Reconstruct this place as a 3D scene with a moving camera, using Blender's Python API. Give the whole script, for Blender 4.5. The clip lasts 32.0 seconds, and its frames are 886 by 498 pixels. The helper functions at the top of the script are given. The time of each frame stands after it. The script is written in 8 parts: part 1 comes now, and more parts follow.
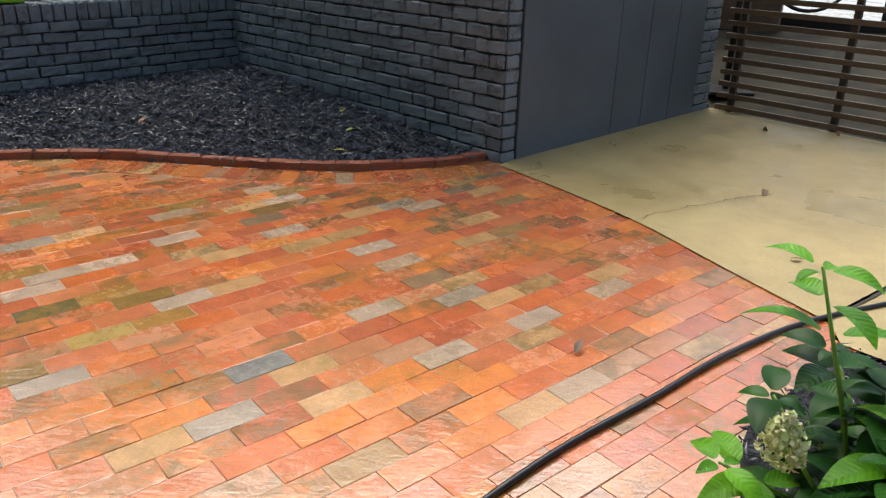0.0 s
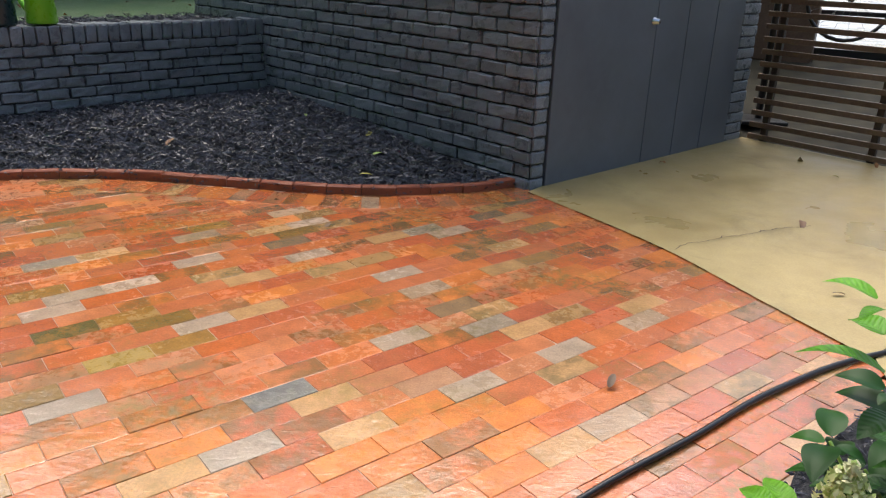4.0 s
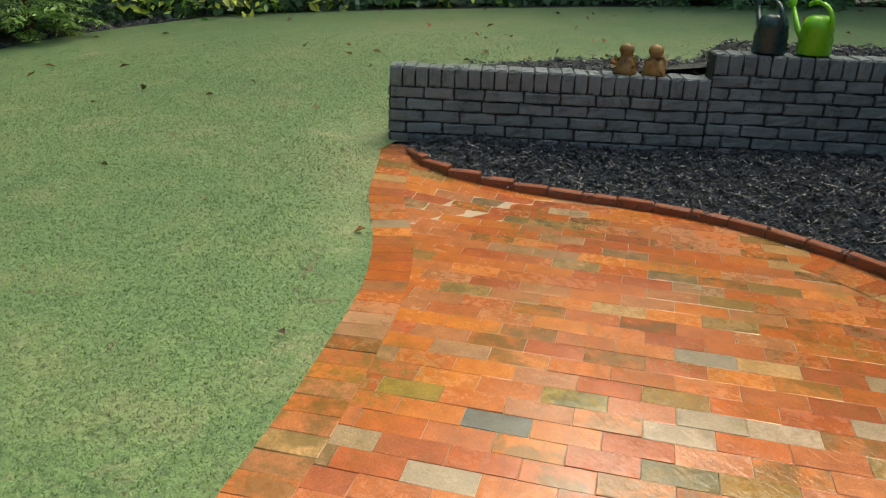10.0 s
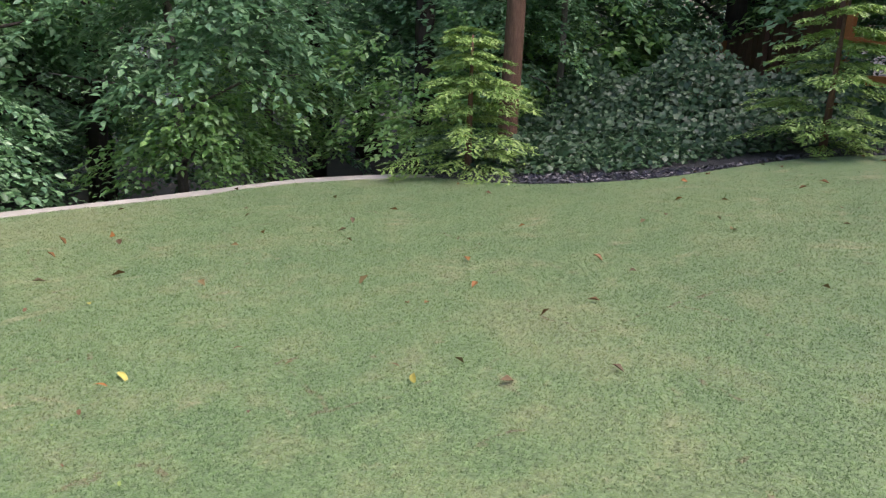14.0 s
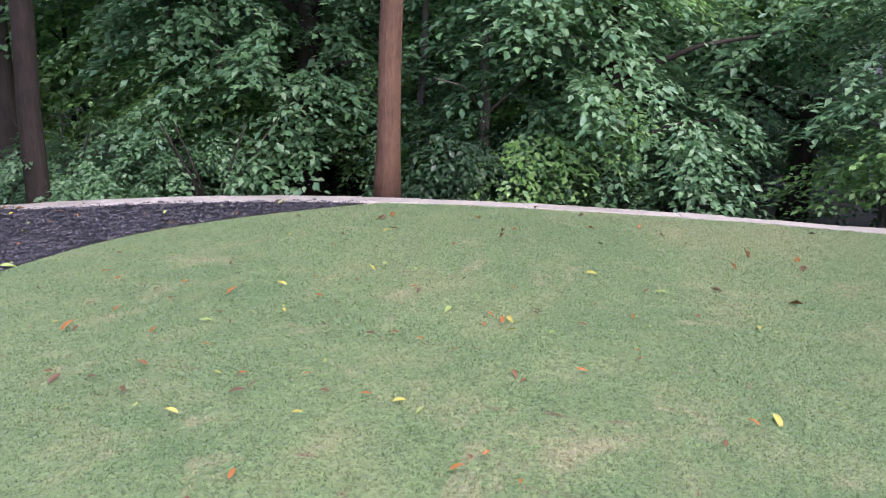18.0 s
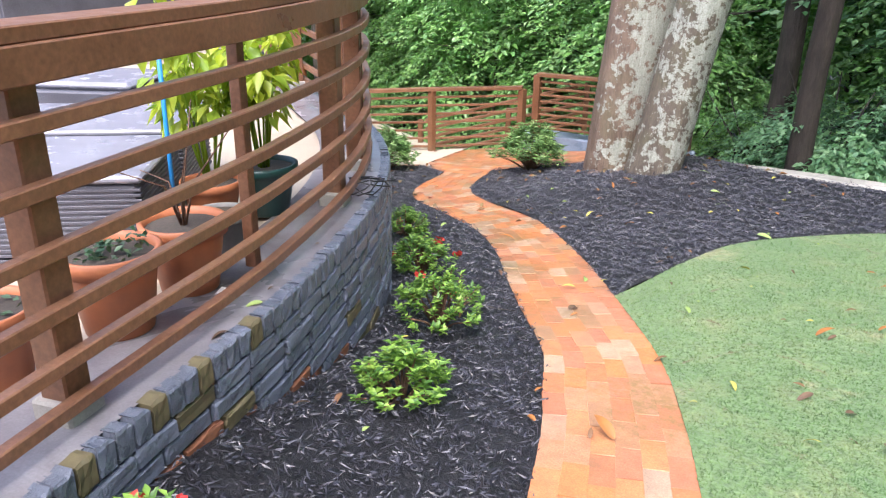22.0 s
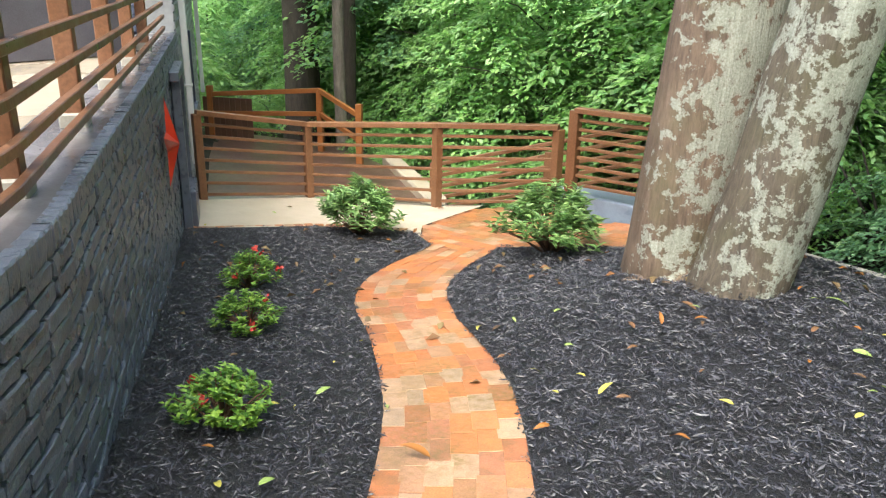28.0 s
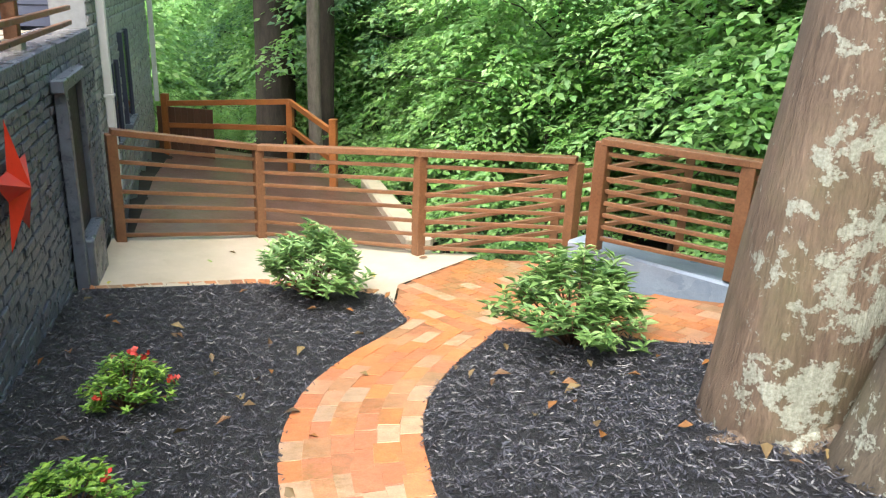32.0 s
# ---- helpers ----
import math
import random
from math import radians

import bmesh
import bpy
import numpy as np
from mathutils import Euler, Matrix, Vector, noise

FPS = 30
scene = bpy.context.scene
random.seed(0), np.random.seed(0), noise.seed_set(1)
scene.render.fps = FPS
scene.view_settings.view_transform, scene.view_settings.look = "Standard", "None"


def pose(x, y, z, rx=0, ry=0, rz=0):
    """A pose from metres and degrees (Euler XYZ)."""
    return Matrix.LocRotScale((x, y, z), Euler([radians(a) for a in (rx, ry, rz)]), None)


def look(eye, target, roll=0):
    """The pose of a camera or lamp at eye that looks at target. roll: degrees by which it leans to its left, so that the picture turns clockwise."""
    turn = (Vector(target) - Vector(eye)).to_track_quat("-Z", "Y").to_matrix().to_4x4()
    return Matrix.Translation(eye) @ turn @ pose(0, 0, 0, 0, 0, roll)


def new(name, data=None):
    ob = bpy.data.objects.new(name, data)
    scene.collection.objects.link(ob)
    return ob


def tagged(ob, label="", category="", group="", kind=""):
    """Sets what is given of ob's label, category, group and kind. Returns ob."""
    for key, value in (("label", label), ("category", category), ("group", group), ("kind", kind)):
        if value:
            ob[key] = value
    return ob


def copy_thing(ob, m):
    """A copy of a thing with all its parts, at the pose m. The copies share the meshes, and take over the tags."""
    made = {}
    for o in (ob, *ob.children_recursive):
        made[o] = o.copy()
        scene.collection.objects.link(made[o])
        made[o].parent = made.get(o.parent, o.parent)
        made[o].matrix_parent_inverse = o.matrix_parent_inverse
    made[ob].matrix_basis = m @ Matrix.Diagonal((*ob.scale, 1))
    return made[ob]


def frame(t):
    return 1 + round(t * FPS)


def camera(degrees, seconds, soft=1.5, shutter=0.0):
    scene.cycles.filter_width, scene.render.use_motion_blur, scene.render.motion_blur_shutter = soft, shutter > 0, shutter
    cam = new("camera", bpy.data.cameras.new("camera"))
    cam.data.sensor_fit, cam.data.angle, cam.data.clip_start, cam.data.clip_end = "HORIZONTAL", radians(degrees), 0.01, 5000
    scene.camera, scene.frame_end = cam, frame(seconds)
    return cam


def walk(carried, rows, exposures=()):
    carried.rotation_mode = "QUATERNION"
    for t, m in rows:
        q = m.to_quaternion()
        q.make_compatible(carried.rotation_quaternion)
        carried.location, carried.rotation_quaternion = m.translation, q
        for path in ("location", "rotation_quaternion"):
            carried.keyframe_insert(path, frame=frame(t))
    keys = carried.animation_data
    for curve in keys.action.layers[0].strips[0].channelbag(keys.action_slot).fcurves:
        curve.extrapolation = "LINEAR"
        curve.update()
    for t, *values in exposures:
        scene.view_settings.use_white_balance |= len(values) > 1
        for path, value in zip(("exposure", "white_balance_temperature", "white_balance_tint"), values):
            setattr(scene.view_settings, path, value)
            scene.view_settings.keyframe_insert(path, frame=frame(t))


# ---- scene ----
cam = camera(59.97, 32.0, soft=1.2)
PATH = [
    (0.0, pose(0.000, 0.000, 1.386, 0, 0, -0.03) @ pose(0, 0, 0, 67.52, 0, 0) @ pose(0, 0, 0, 0, 0, 1.69)),
    (0.5, pose(0.005, 0.010, 1.389, 0, 0, -5.35) @ pose(0, 0, 0, 69.07, 0, 0) @ pose(0, 0, 0, 0, 0, 1.37)),
    (1.0, pose(0.015, 0.016, 1.389, 0, 0, -7.08) @ pose(0, 0, 0, 69.64, 0, 0) @ pose(0, 0, 0, 0, 0, 1.66)),
    (1.5, pose(0.008, 0.026, 1.389, 0, 0, -7.23) @ pose(0, 0, 0, 69.75, 0, 0) @ pose(0, 0, 0, 0, 0, 1.69)),
    (2.0, pose(0.008, 0.035, 1.381, 0, 0, -7.39) @ pose(0, 0, 0, 69.86, 0, 0) @ pose(0, 0, 0, 0, 0, 1.79)),
    (2.5, pose(0.020, 0.048, 1.379, 0, 0, -7.36) @ pose(0, 0, 0, 69.96, 0, 0) @ pose(0, 0, 0, 0, 0, 1.94)),
    (4.5, pose(-0.083, 0.131, 1.347, 0, 0, 6.20) @ pose(0, 0, 0, 68.88, 0, 0) @ pose(0, 0, 0, 0, 0, 2.51)),
    (5.0, pose(-0.201, 0.249, 1.363, 0, 0, 10.70) @ pose(0, 0, 0, 64.93, 0, 0) @ pose(0, 0, 0, 0, 0, 2.55)),
    (5.5, pose(-0.264, 0.365, 1.375, 0, 0, 18.19) @ pose(0, 0, 0, 61.57, 0, 0) @ pose(0, 0, 0, 0, 0, 1.16)),
    (6.0, pose(-0.304, 0.521, 1.337, 0, 0, 27.41) @ pose(0, 0, 0, 55.53, 0, 0) @ pose(0, 0, 0, 0, 0, 2.98)),
    (6.5, pose(-0.340, 0.572, 1.346, 0, 0, 32.01) @ pose(0, 0, 0, 53.78, 0, 0) @ pose(0, 0, 0, 0, 0, 2.81)),
    (7.0, pose(-0.381, 0.584, 1.368, 0, 0, 32.78) @ pose(0, 0, 0, 53.41, 0, 0) @ pose(0, 0, 0, 0, 0, 2.77)),
    (7.5, pose(-0.386, 0.595, 1.365, 0, 0, 33.16) @ pose(0, 0, 0, 53.82, 0, 0) @ pose(0, 0, 0, 0, 0, 3.46)),
    (8.0, pose(-0.413, 0.578, 1.372, 0, 0, 36.18) @ pose(0, 0, 0, 55.13, 0, 0) @ pose(0, 0, 0, 0, 0, 3.91)),
    (8.5, pose(-0.449, 0.536, 1.398, 0, 0, 43.74) @ pose(0, 0, 0, 59.14, 0, 0) @ pose(0, 0, 0, 0, 0, 2.50)),
    (9.0, pose(-0.452, 0.637, 1.402, 0, 0, 46.93) @ pose(0, 0, 0, 61.86, 0, 0) @ pose(0, 0, 0, 0, 0, 1.26)),
    (9.5, pose(-0.397, 0.806, 1.443, 0, 0, 50.41) @ pose(0, 0, 0, 64.71, 0, 0) @ pose(0, 0, 0, 0, 0, 3.62)),
    (10.0, pose(-0.402, 0.919, 1.490, 0, 0, 54.56) @ pose(0, 0, 0, 67.48, 0, 0) @ pose(0, 0, 0, 0, 0, 1.84)),
    (10.5, pose(-0.504, 1.050, 1.501, 0, 0, 58.29) @ pose(0, 0, 0, 69.59, 0, 0) @ pose(0, 0, 0, 0, 0, 1.24)),
    (11.0, pose(-0.578, 1.167, 1.518, 0, 0, 69.34) @ pose(0, 0, 0, 71.81, 0, 0) @ pose(0, 0, 0, 0, 0, -0.78)),
    (11.5, pose(-0.514, 1.307, 1.526, 0, 0, 82.56) @ pose(0, 0, 0, 71.40, 0, 0) @ pose(0, 0, 0, 0, 0, 0.37)),
    (12.0, pose(-0.444, 1.346, 1.533, 0, 0, 89.03) @ pose(0, 0, 0, 71.33, 0, 0) @ pose(0, 0, 0, 0, 0, 1.38)),
    (12.5, pose(-0.419, 1.313, 1.534, 0, 0, 91.74) @ pose(0, 0, 0, 71.30, 0, 0) @ pose(0, 0, 0, 0, 0, 0.85)),
    (13.0, pose(-0.411, 1.247, 1.545, 0, 0, 96.80) @ pose(0, 0, 0, 71.43, 0, 0) @ pose(0, 0, 0, 0, 0, 0.50)),
    (13.5, pose(-0.370, 1.194, 1.558, 0, 0, 104.73) @ pose(0, 0, 0, 72.93, 0, 0) @ pose(0, 0, 0, 0, 0, 1.32)),
    (15.5, pose(-0.340, 1.034, 1.548, 0, 0, 116.62) @ pose(0, 0, 0, 72.73, 0, 0) @ pose(0, 0, 0, 0, 0, 1.64)),
    (16.0, pose(-0.384, 0.996, 1.551, 0, 0, 121.76) @ pose(0, 0, 0, 72.45, 0, 0) @ pose(0, 0, 0, 0, 0, 2.09)),
    (16.5, pose(-0.443, 0.952, 1.574, 0, 0, 131.19) @ pose(0, 0, 0, 73.63, 0, 0) @ pose(0, 0, 0, 0, 0, 2.07)),
    (17.0, pose(-0.477, 0.923, 1.579, 0, 0, 140.48) @ pose(0, 0, 0, 73.54, 0, 0) @ pose(0, 0, 0, 0, 0, 1.89)),
    (17.5, pose(-0.505, 0.902, 1.570, 0, 0, 148.79) @ pose(0, 0, 0, 73.06, 0, 0) @ pose(0, 0, 0, 0, 0, 1.64)),
    (18.0, pose(-0.494, 0.867, 1.548, 0, 0, 158.88) @ pose(0, 0, 0, 72.77, 0, 0) @ pose(0, 0, 0, 0, 0, 2.27)),
    (18.5, pose(-0.436, 0.816, 1.558, 0, 0, 166.95) @ pose(0, 0, 0, 72.47, 0, 0) @ pose(0, 0, 0, 0, 0, 2.66)),
    (19.0, pose(-0.377, 0.770, 1.604, 0, 0, 178.43) @ pose(0, 0, 0, 74.61, 0, 0) @ pose(0, 0, 0, 0, 0, 2.20)),
    (19.5, pose(-0.323, 0.697, 1.611, 0, 0, 187.22) @ pose(0, 0, 0, 75.74, 0, 0) @ pose(0, 0, 0, 0, 0, 2.11)),
    (20.0, pose(-0.315, 0.626, 1.596, 0, 0, 197.33) @ pose(0, 0, 0, 74.70, 0, 0) @ pose(0, 0, 0, 0, 0, 1.81)),
    (20.5, pose(-0.311, 0.536, 1.600, 0, 0, 205.67) @ pose(0, 0, 0, 75.22, 0, 0) @ pose(0, 0, 0, 0, 0, 1.94)),
    (21.0, pose(-0.306, 0.468, 1.590, 0, 0, 210.93) @ pose(0, 0, 0, 72.99, 0, 0) @ pose(0, 0, 0, 0, 0, 2.64)),
    (21.5, pose(-0.202, 0.364, 1.565, 0, 0, 211.22) @ pose(0, 0, 0, 70.24, 0, 0) @ pose(0, 0, 0, 0, 0, 1.85)),
    (22.0, pose(-0.088, 0.273, 1.551, 0, 0, 211.00) @ pose(0, 0, 0, 68.24, 0, 0) @ pose(0, 0, 0, 0, 0, 0.58)),
    (22.5, pose(-0.033, 0.192, 1.532, 0, 0, 213.28) @ pose(0, 0, 0, 64.35, 0, 0) @ pose(0, 0, 0, 0, 0, 1.44)),
    (23.0, pose(-0.040, 0.066, 1.525, 0, 0, 214.33) @ pose(0, 0, 0, 63.79, 0, 0) @ pose(0, 0, 0, 0, 0, 1.30)),
    (23.5, pose(-0.025, -0.069, 1.502, 0, 0, 213.53) @ pose(0, 0, 0, 64.14, 0, 0) @ pose(0, 0, 0, 0, 0, 1.41)),
    (24.0, pose(0.105, -0.261, 1.462, 0, 0, 211.14) @ pose(0, 0, 0, 65.86, 0, 0) @ pose(0, 0, 0, 0, 0, 2.20)),
    (24.5, pose(0.194, -0.518, 1.440, 0, 0, 213.13) @ pose(0, 0, 0, 65.04, 0, 0) @ pose(0, 0, 0, 0, 0, 2.32)),
    (25.0, pose(0.274, -0.864, 1.401, 0, 0, 215.13) @ pose(0, 0, 0, 64.70, 0, 0) @ pose(0, 0, 0, 0, 0, 3.51)),
    (25.5, pose(0.401, -1.203, 1.355, 0, 0, 213.71) @ pose(0, 0, 0, 67.59, 0, 0) @ pose(0, 0, 0, 0, 0, 2.36)),
    (27.5, pose(0.793, -2.763, 1.086, 0, 0, 221.84) @ pose(0, 0, 0, 67.99, 0, 0) @ pose(0, 0, 0, 0, 0, 1.70)),
    (28.0, pose(0.851, -3.030, 1.086, 0, 0, 217.45) @ pose(0, 0, 0, 70.16, 0, 0) @ pose(0, 0, 0, 0, 0, 1.23)),
    (28.5, pose(0.987, -3.275, 1.060, 0, 0, 214.84) @ pose(0, 0, 0, 71.98, 0, 0) @ pose(0, 0, 0, 0, 0, 2.01)),
    (29.0, pose(1.091, -3.498, 1.031, 0, 0, 217.67) @ pose(0, 0, 0, 73.72, 0, 0) @ pose(0, 0, 0, 0, 0, 2.06)),
    (29.5, pose(1.197, -3.733, 1.004, 0, 0, 218.61) @ pose(0, 0, 0, 73.04, 0, 0) @ pose(0, 0, 0, 0, 0, 2.58)),
    (30.0, pose(1.369, -3.925, 0.972, 0, 0, 216.87) @ pose(0, 0, 0, 72.84, 0, 0) @ pose(0, 0, 0, 0, 0, 1.62)),
    (30.5, pose(1.510, -4.121, 0.948, 0, 0, 217.41) @ pose(0, 0, 0, 71.79, 0, 0) @ pose(0, 0, 0, 0, 0, 2.24)),
    (31.0, pose(1.624, -4.362, 0.926, 0, 0, 219.51) @ pose(0, 0, 0, 71.48, 0, 0) @ pose(0, 0, 0, 0, 0, 3.78)),
    (31.5, pose(1.852, -4.485, 0.908, 0, 0, 217.83) @ pose(0, 0, 0, 71.78, 0, 0) @ pose(0, 0, 0, 0, 0, 2.54)),
    (32.0, pose(2.013, -4.641, 0.894, 0, 0, 216.72) @ pose(0, 0, 0, 70.80, 0, 0) @ pose(0, 0, 0, 0, 0, 2.38)),
]
EXPOSURES = [(0.0, 0.85, 6500, 6), (1.0, 1.0, 6450, 5), (2.5, 1.0, 6450, 5), (5.0, 0.75, 6500, 10), (6.0, 0.38, 6500, 10), (7.0, 0.22, 6600, 6), (9.0, 0.45, 7000, 1), (10.0, 0.72, 7400, -7), (11.0, 1.0, 7500, -8), (12.0, 1.05, 7250, -1), (13.0, 1.02, 6750, 12), (16.0, 1.12, 5850, 32), (19.0, 1.15, 5800, 30), (20.0, 1.38, 5700, 24), (21.0, 1.55, 5700, 20), (22.0, 1.58, 5900, 15), (25.0, 1.4, 6900, 7), (28.0, 1.58, 6400, 3), (32.0, 1.75, 6400, 4)]
walk(cam, PATH, EXPOSURES)

# ---- light: overcast sky after rain ----
world = bpy.data.worlds.new("overcast_sky")
scene.world = world
world.use_nodes = True
wn = world.node_tree
sky = wn.nodes.new("ShaderNodeTexSky")
sky.sky_type = "NISHITA"
sky.sun_disc = False
sky.sun_elevation = radians(59)
sky.sun_rotation = radians(345)
sky.air_density = 1.0
sky.dust_density = 4.5
sky.ozone_density = 0.6
wn.nodes["Background"].inputs[1].default_value = 0.15
wn.links.new(sky.outputs[0], wn.nodes["Background"].inputs[0])
sun = new("sun", bpy.data.lights.new("sun", "SUN"))
sun.data.energy = 1.6
sun.data.angle = radians(58)
sun.data.color = (1.0, 0.98, 0.96)
sun.matrix_world = look((-6.2, 23.2, 40), (0, 0, 0))

# ---- small tools ----
RNG = random.Random(7)
NPR = np.random.RandomState(11)


def mesh_of(name, verts, faces, smooth=False):
    me = bpy.data.meshes.new(name)
    me.from_pydata([tuple(v) for v in verts], [], [tuple(f) for f in faces])
    if smooth:
        me.polygons.foreach_set("use_smooth", [True] * len(me.polygons))
    me.update()
    return me


def link_part(name, me, material, parent=None, label=""):
    ob = new(name, me)
    if material is not None and not me.materials:
        me.materials.append(material)
    if parent is not None:
        ob.parent = parent
    if label:
        ob["label"] = label
    return ob


def part(name, bm, material, parent=None, label="", smooth=False):
    me = bpy.data.meshes.new(name)
    bm.to_mesh(me)
    bm.free()
    if smooth:
        me.polygons.foreach_set("use_smooth", [True] * len(me.polygons))
    return link_part(name, me, material, parent, label)


def empty(name, m=None):
    ob = new(name)
    if m is not None:
        ob.matrix_world = m
    return ob


def bm_box(bm, m, sx, sy, sz, bevel=0.0):
    """A box centred on m, bevelled."""
    r = bmesh.ops.create_cube(bm, size=1.0, matrix=m @ Matrix.Diagonal((sx, sy, sz, 1)))
    if bevel > 0:
        vs = set(r["verts"])
        es = [e for e in bm.edges if e.verts[0] in vs and e.verts[1] in vs]
        bmesh.ops.bevel(bm, geom=es, offset=bevel, segments=1, affect="EDGES", profile=0.5)


def boxed(m, sx, sy, sz, bevel=0.004):
    bm = bmesh.new()
    bm_box(bm, m, sx, sy, sz, bevel)
    return bm


def beam(a, b, w, h, bevel=0.004, up=(0, 0, 1)):
    """A straight board from a to b, w wide and h high."""
    a, b = Vector(a), Vector(b)
    x = (b - a).normalized()
    y = Vector(up).cross(x).normalized()
    z = x.cross(y)
    m = Matrix((x, y, z)).transposed().to_4x4()
    m.translation = (a + b) / 2
    return boxed(m, (b - a).length, w, h, bevel)


def tube(points, radii, sides=8, cap=True):
    """Verts and faces of a round tube through the points."""
    vs, fs = [], []
    n = len(points)
    side = Vector((1, 0.13, 0.07)).normalized()
    for i, p in enumerate(points):
        p = Vector(p)
        d = (Vector(points[min(i + 1, n - 1)]) - Vector(points[max(i - 1, 0)])).normalized()
        u = d.cross(side)
        if u.length < 0.1:
            u = d.cross(Vector((0, 1, 0)))
        u.normalize()
        v = d.cross(u)
        for k in range(sides):
            a = 2 * math.pi * k / sides
            vs.append(p + (u * math.cos(a) + v * math.sin(a)) * radii[i])
    for i in range(n - 1):
        for k in range(sides):
            k2 = (k + 1) % sides
            fs.append((i * sides + k, i * sides + k2, (i + 1) * sides + k2, (i + 1) * sides + k))
    if cap:
        fs.append(tuple(range(sides))[::-1])
        fs.append(tuple((n - 1) * sides + k for k in range(sides)))
    return vs, fs


def tube_part(name, points, radii, material, parent=None, sides=8, label=""):
    vs, fs = tube(points, radii, sides)
    return link_part(name, mesh_of(name, vs, fs, True), material, parent, label)


def lathe(profile, sides=24):
    """Verts and faces of a turned shape from (radius, height) pairs."""
    vs, fs = [], []
    for r, z in profile:
        for k in range(sides):
            a = 2 * math.pi * k / sides
            vs.append((r * math.cos(a), r * math.sin(a), z))
    for i in range(len(profile) - 1):
        for k in range(sides):
            k2 = (k + 1) % sides
            fs.append((i * sides + k, i * sides + k2, (i + 1) * sides + k2, (i + 1) * sides + k))
    return vs, fs


def spline(pts, step=0.08):
    """A smooth line through the points (Catmull-Rom), cut at even steps."""
    P = [np.array(p, float) for p in pts]
    P = [2 * P[0] - P[1]] + P + [2 * P[-1] - P[-2]]
    out = []
    for i in range(1, len(P) - 2):
        a, b, c, d = P[i - 1], P[i], P[i + 1], P[i + 2]
        n = max(2, int(np.linalg.norm(c - b) / step * 2))
        for t in np.linspace(0, 1, n, endpoint=False):
            out.append(0.5 * (2 * b + (c - a) * t + (2 * a - 5 * b + 4 * c - d) * t**2 + (3 * b - a - 3 * c + d) * t**3))
    out.append(P[-2])
    out = np.array(out)
    s = np.r_[0, np.cumsum(np.linalg.norm(np.diff(out, axis=0), axis=1))]
    n = max(2, int(s[-1] / step) + 1)
    q = np.linspace(0, s[-1], n)
    return np.stack([np.interp(q, s, out[:, k]) for k in range(out.shape[1])], -1)


def arc_at(line, s):
    """Point and unit direction at length s along a line."""
    seg = np.linalg.norm(np.diff(line, axis=0), axis=1)
    c = np.r_[0, np.cumsum(seg)]
    p = np.array([np.interp(s, c, line[:, k]) for k in range(2)])
    i = min(max(int(np.searchsorted(c, s)) - 1, 0), len(seg) - 1)
    d = (line[i + 1] - line[i]) / max(seg[i], 1e-9)
    return p, d


def arc_len(line):
    return float(np.linalg.norm(np.diff(line, axis=0), axis=1).sum())


def inside(poly, x, y):
    """Which of the points lie in the polygon."""
    x, y = np.atleast_1d(np.asarray(x, float)), np.atleast_1d(np.asarray(y, float))
    poly = np.asarray(poly)
    res = np.zeros(x.shape, bool)
    j = len(poly) - 1
    for i in range(len(poly)):
        xi, yi, xj, yj = *poly[i], *poly[j]
        c = ((yi > y) != (yj > y)) & (x < (xj - xi) * (y - yi) / (yj - yi + 1e-12) + xi)
        res ^= c
        j = i
    return res


def line_dist(line, x, y):
    """Distance from the points to a line."""
    x, y = np.atleast_1d(np.asarray(x, float)), np.atleast_1d(np.asarray(y, float))
    best = np.full(x.shape, 1e9)
    for a, b in zip(line[:-1], line[1:]):
        d = b - a
        t = np.clip(((x - a[0]) * d[0] + (y - a[1]) * d[1]) / (d @ d + 1e-12), 0, 1)
        best = np.minimum(best, np.hypot(x - a[0] - t * d[0], y - a[1] - t * d[1]))
    return best


def smoothstep(a, b, x):
    t = np.clip((x - a) / (b - a), 0, 1)
    return t * t * (3 - 2 * t)


# ---- lie of the land ----
HUMPS = (0.009, -0.373, 0.501, -0.212, -0.271, -0.193, -0.221, -0.305, -0.671, 0.277, -0.469, 0.71, -0.285, 0.958, -0.142, 0.338, -0.886, 0.536, -0.443, -1.088, 0.654, -0.098, 0.017, -0.632, 0.507, 0.552, 0.04, -0.028)


def land(x, y):
    """Height of lawn, beds and path."""
    x, y = np.clip(np.asarray(x, float), -13, 11), np.clip(np.asarray(y, float), -12, 11)
    z = HUMPS[0] + HUMPS[1] * x / 10 + HUMPS[2] * y / 10
    k = 3
    for a in (-11, -5.5, 0, 5.5, 11):
        for b in (-11, -5.5, 0, 5.5, 11):
            z = z + HUMPS[k] * np.exp(-((x - a) ** 2 + (y - b) ** 2) / 40.5)
            k += 1
    return z


def patio_z(x, y):
    x, y = np.asarray(x, float), np.asarray(y, float)
    flat = -0.0009 * x + 0.0056 * y + 0.13 * smoothstep(-3.5, -4.8, x)
    w = smoothstep(-1.6, 0.4, y)
    return land(x, y) * (1 - w) + flat * w


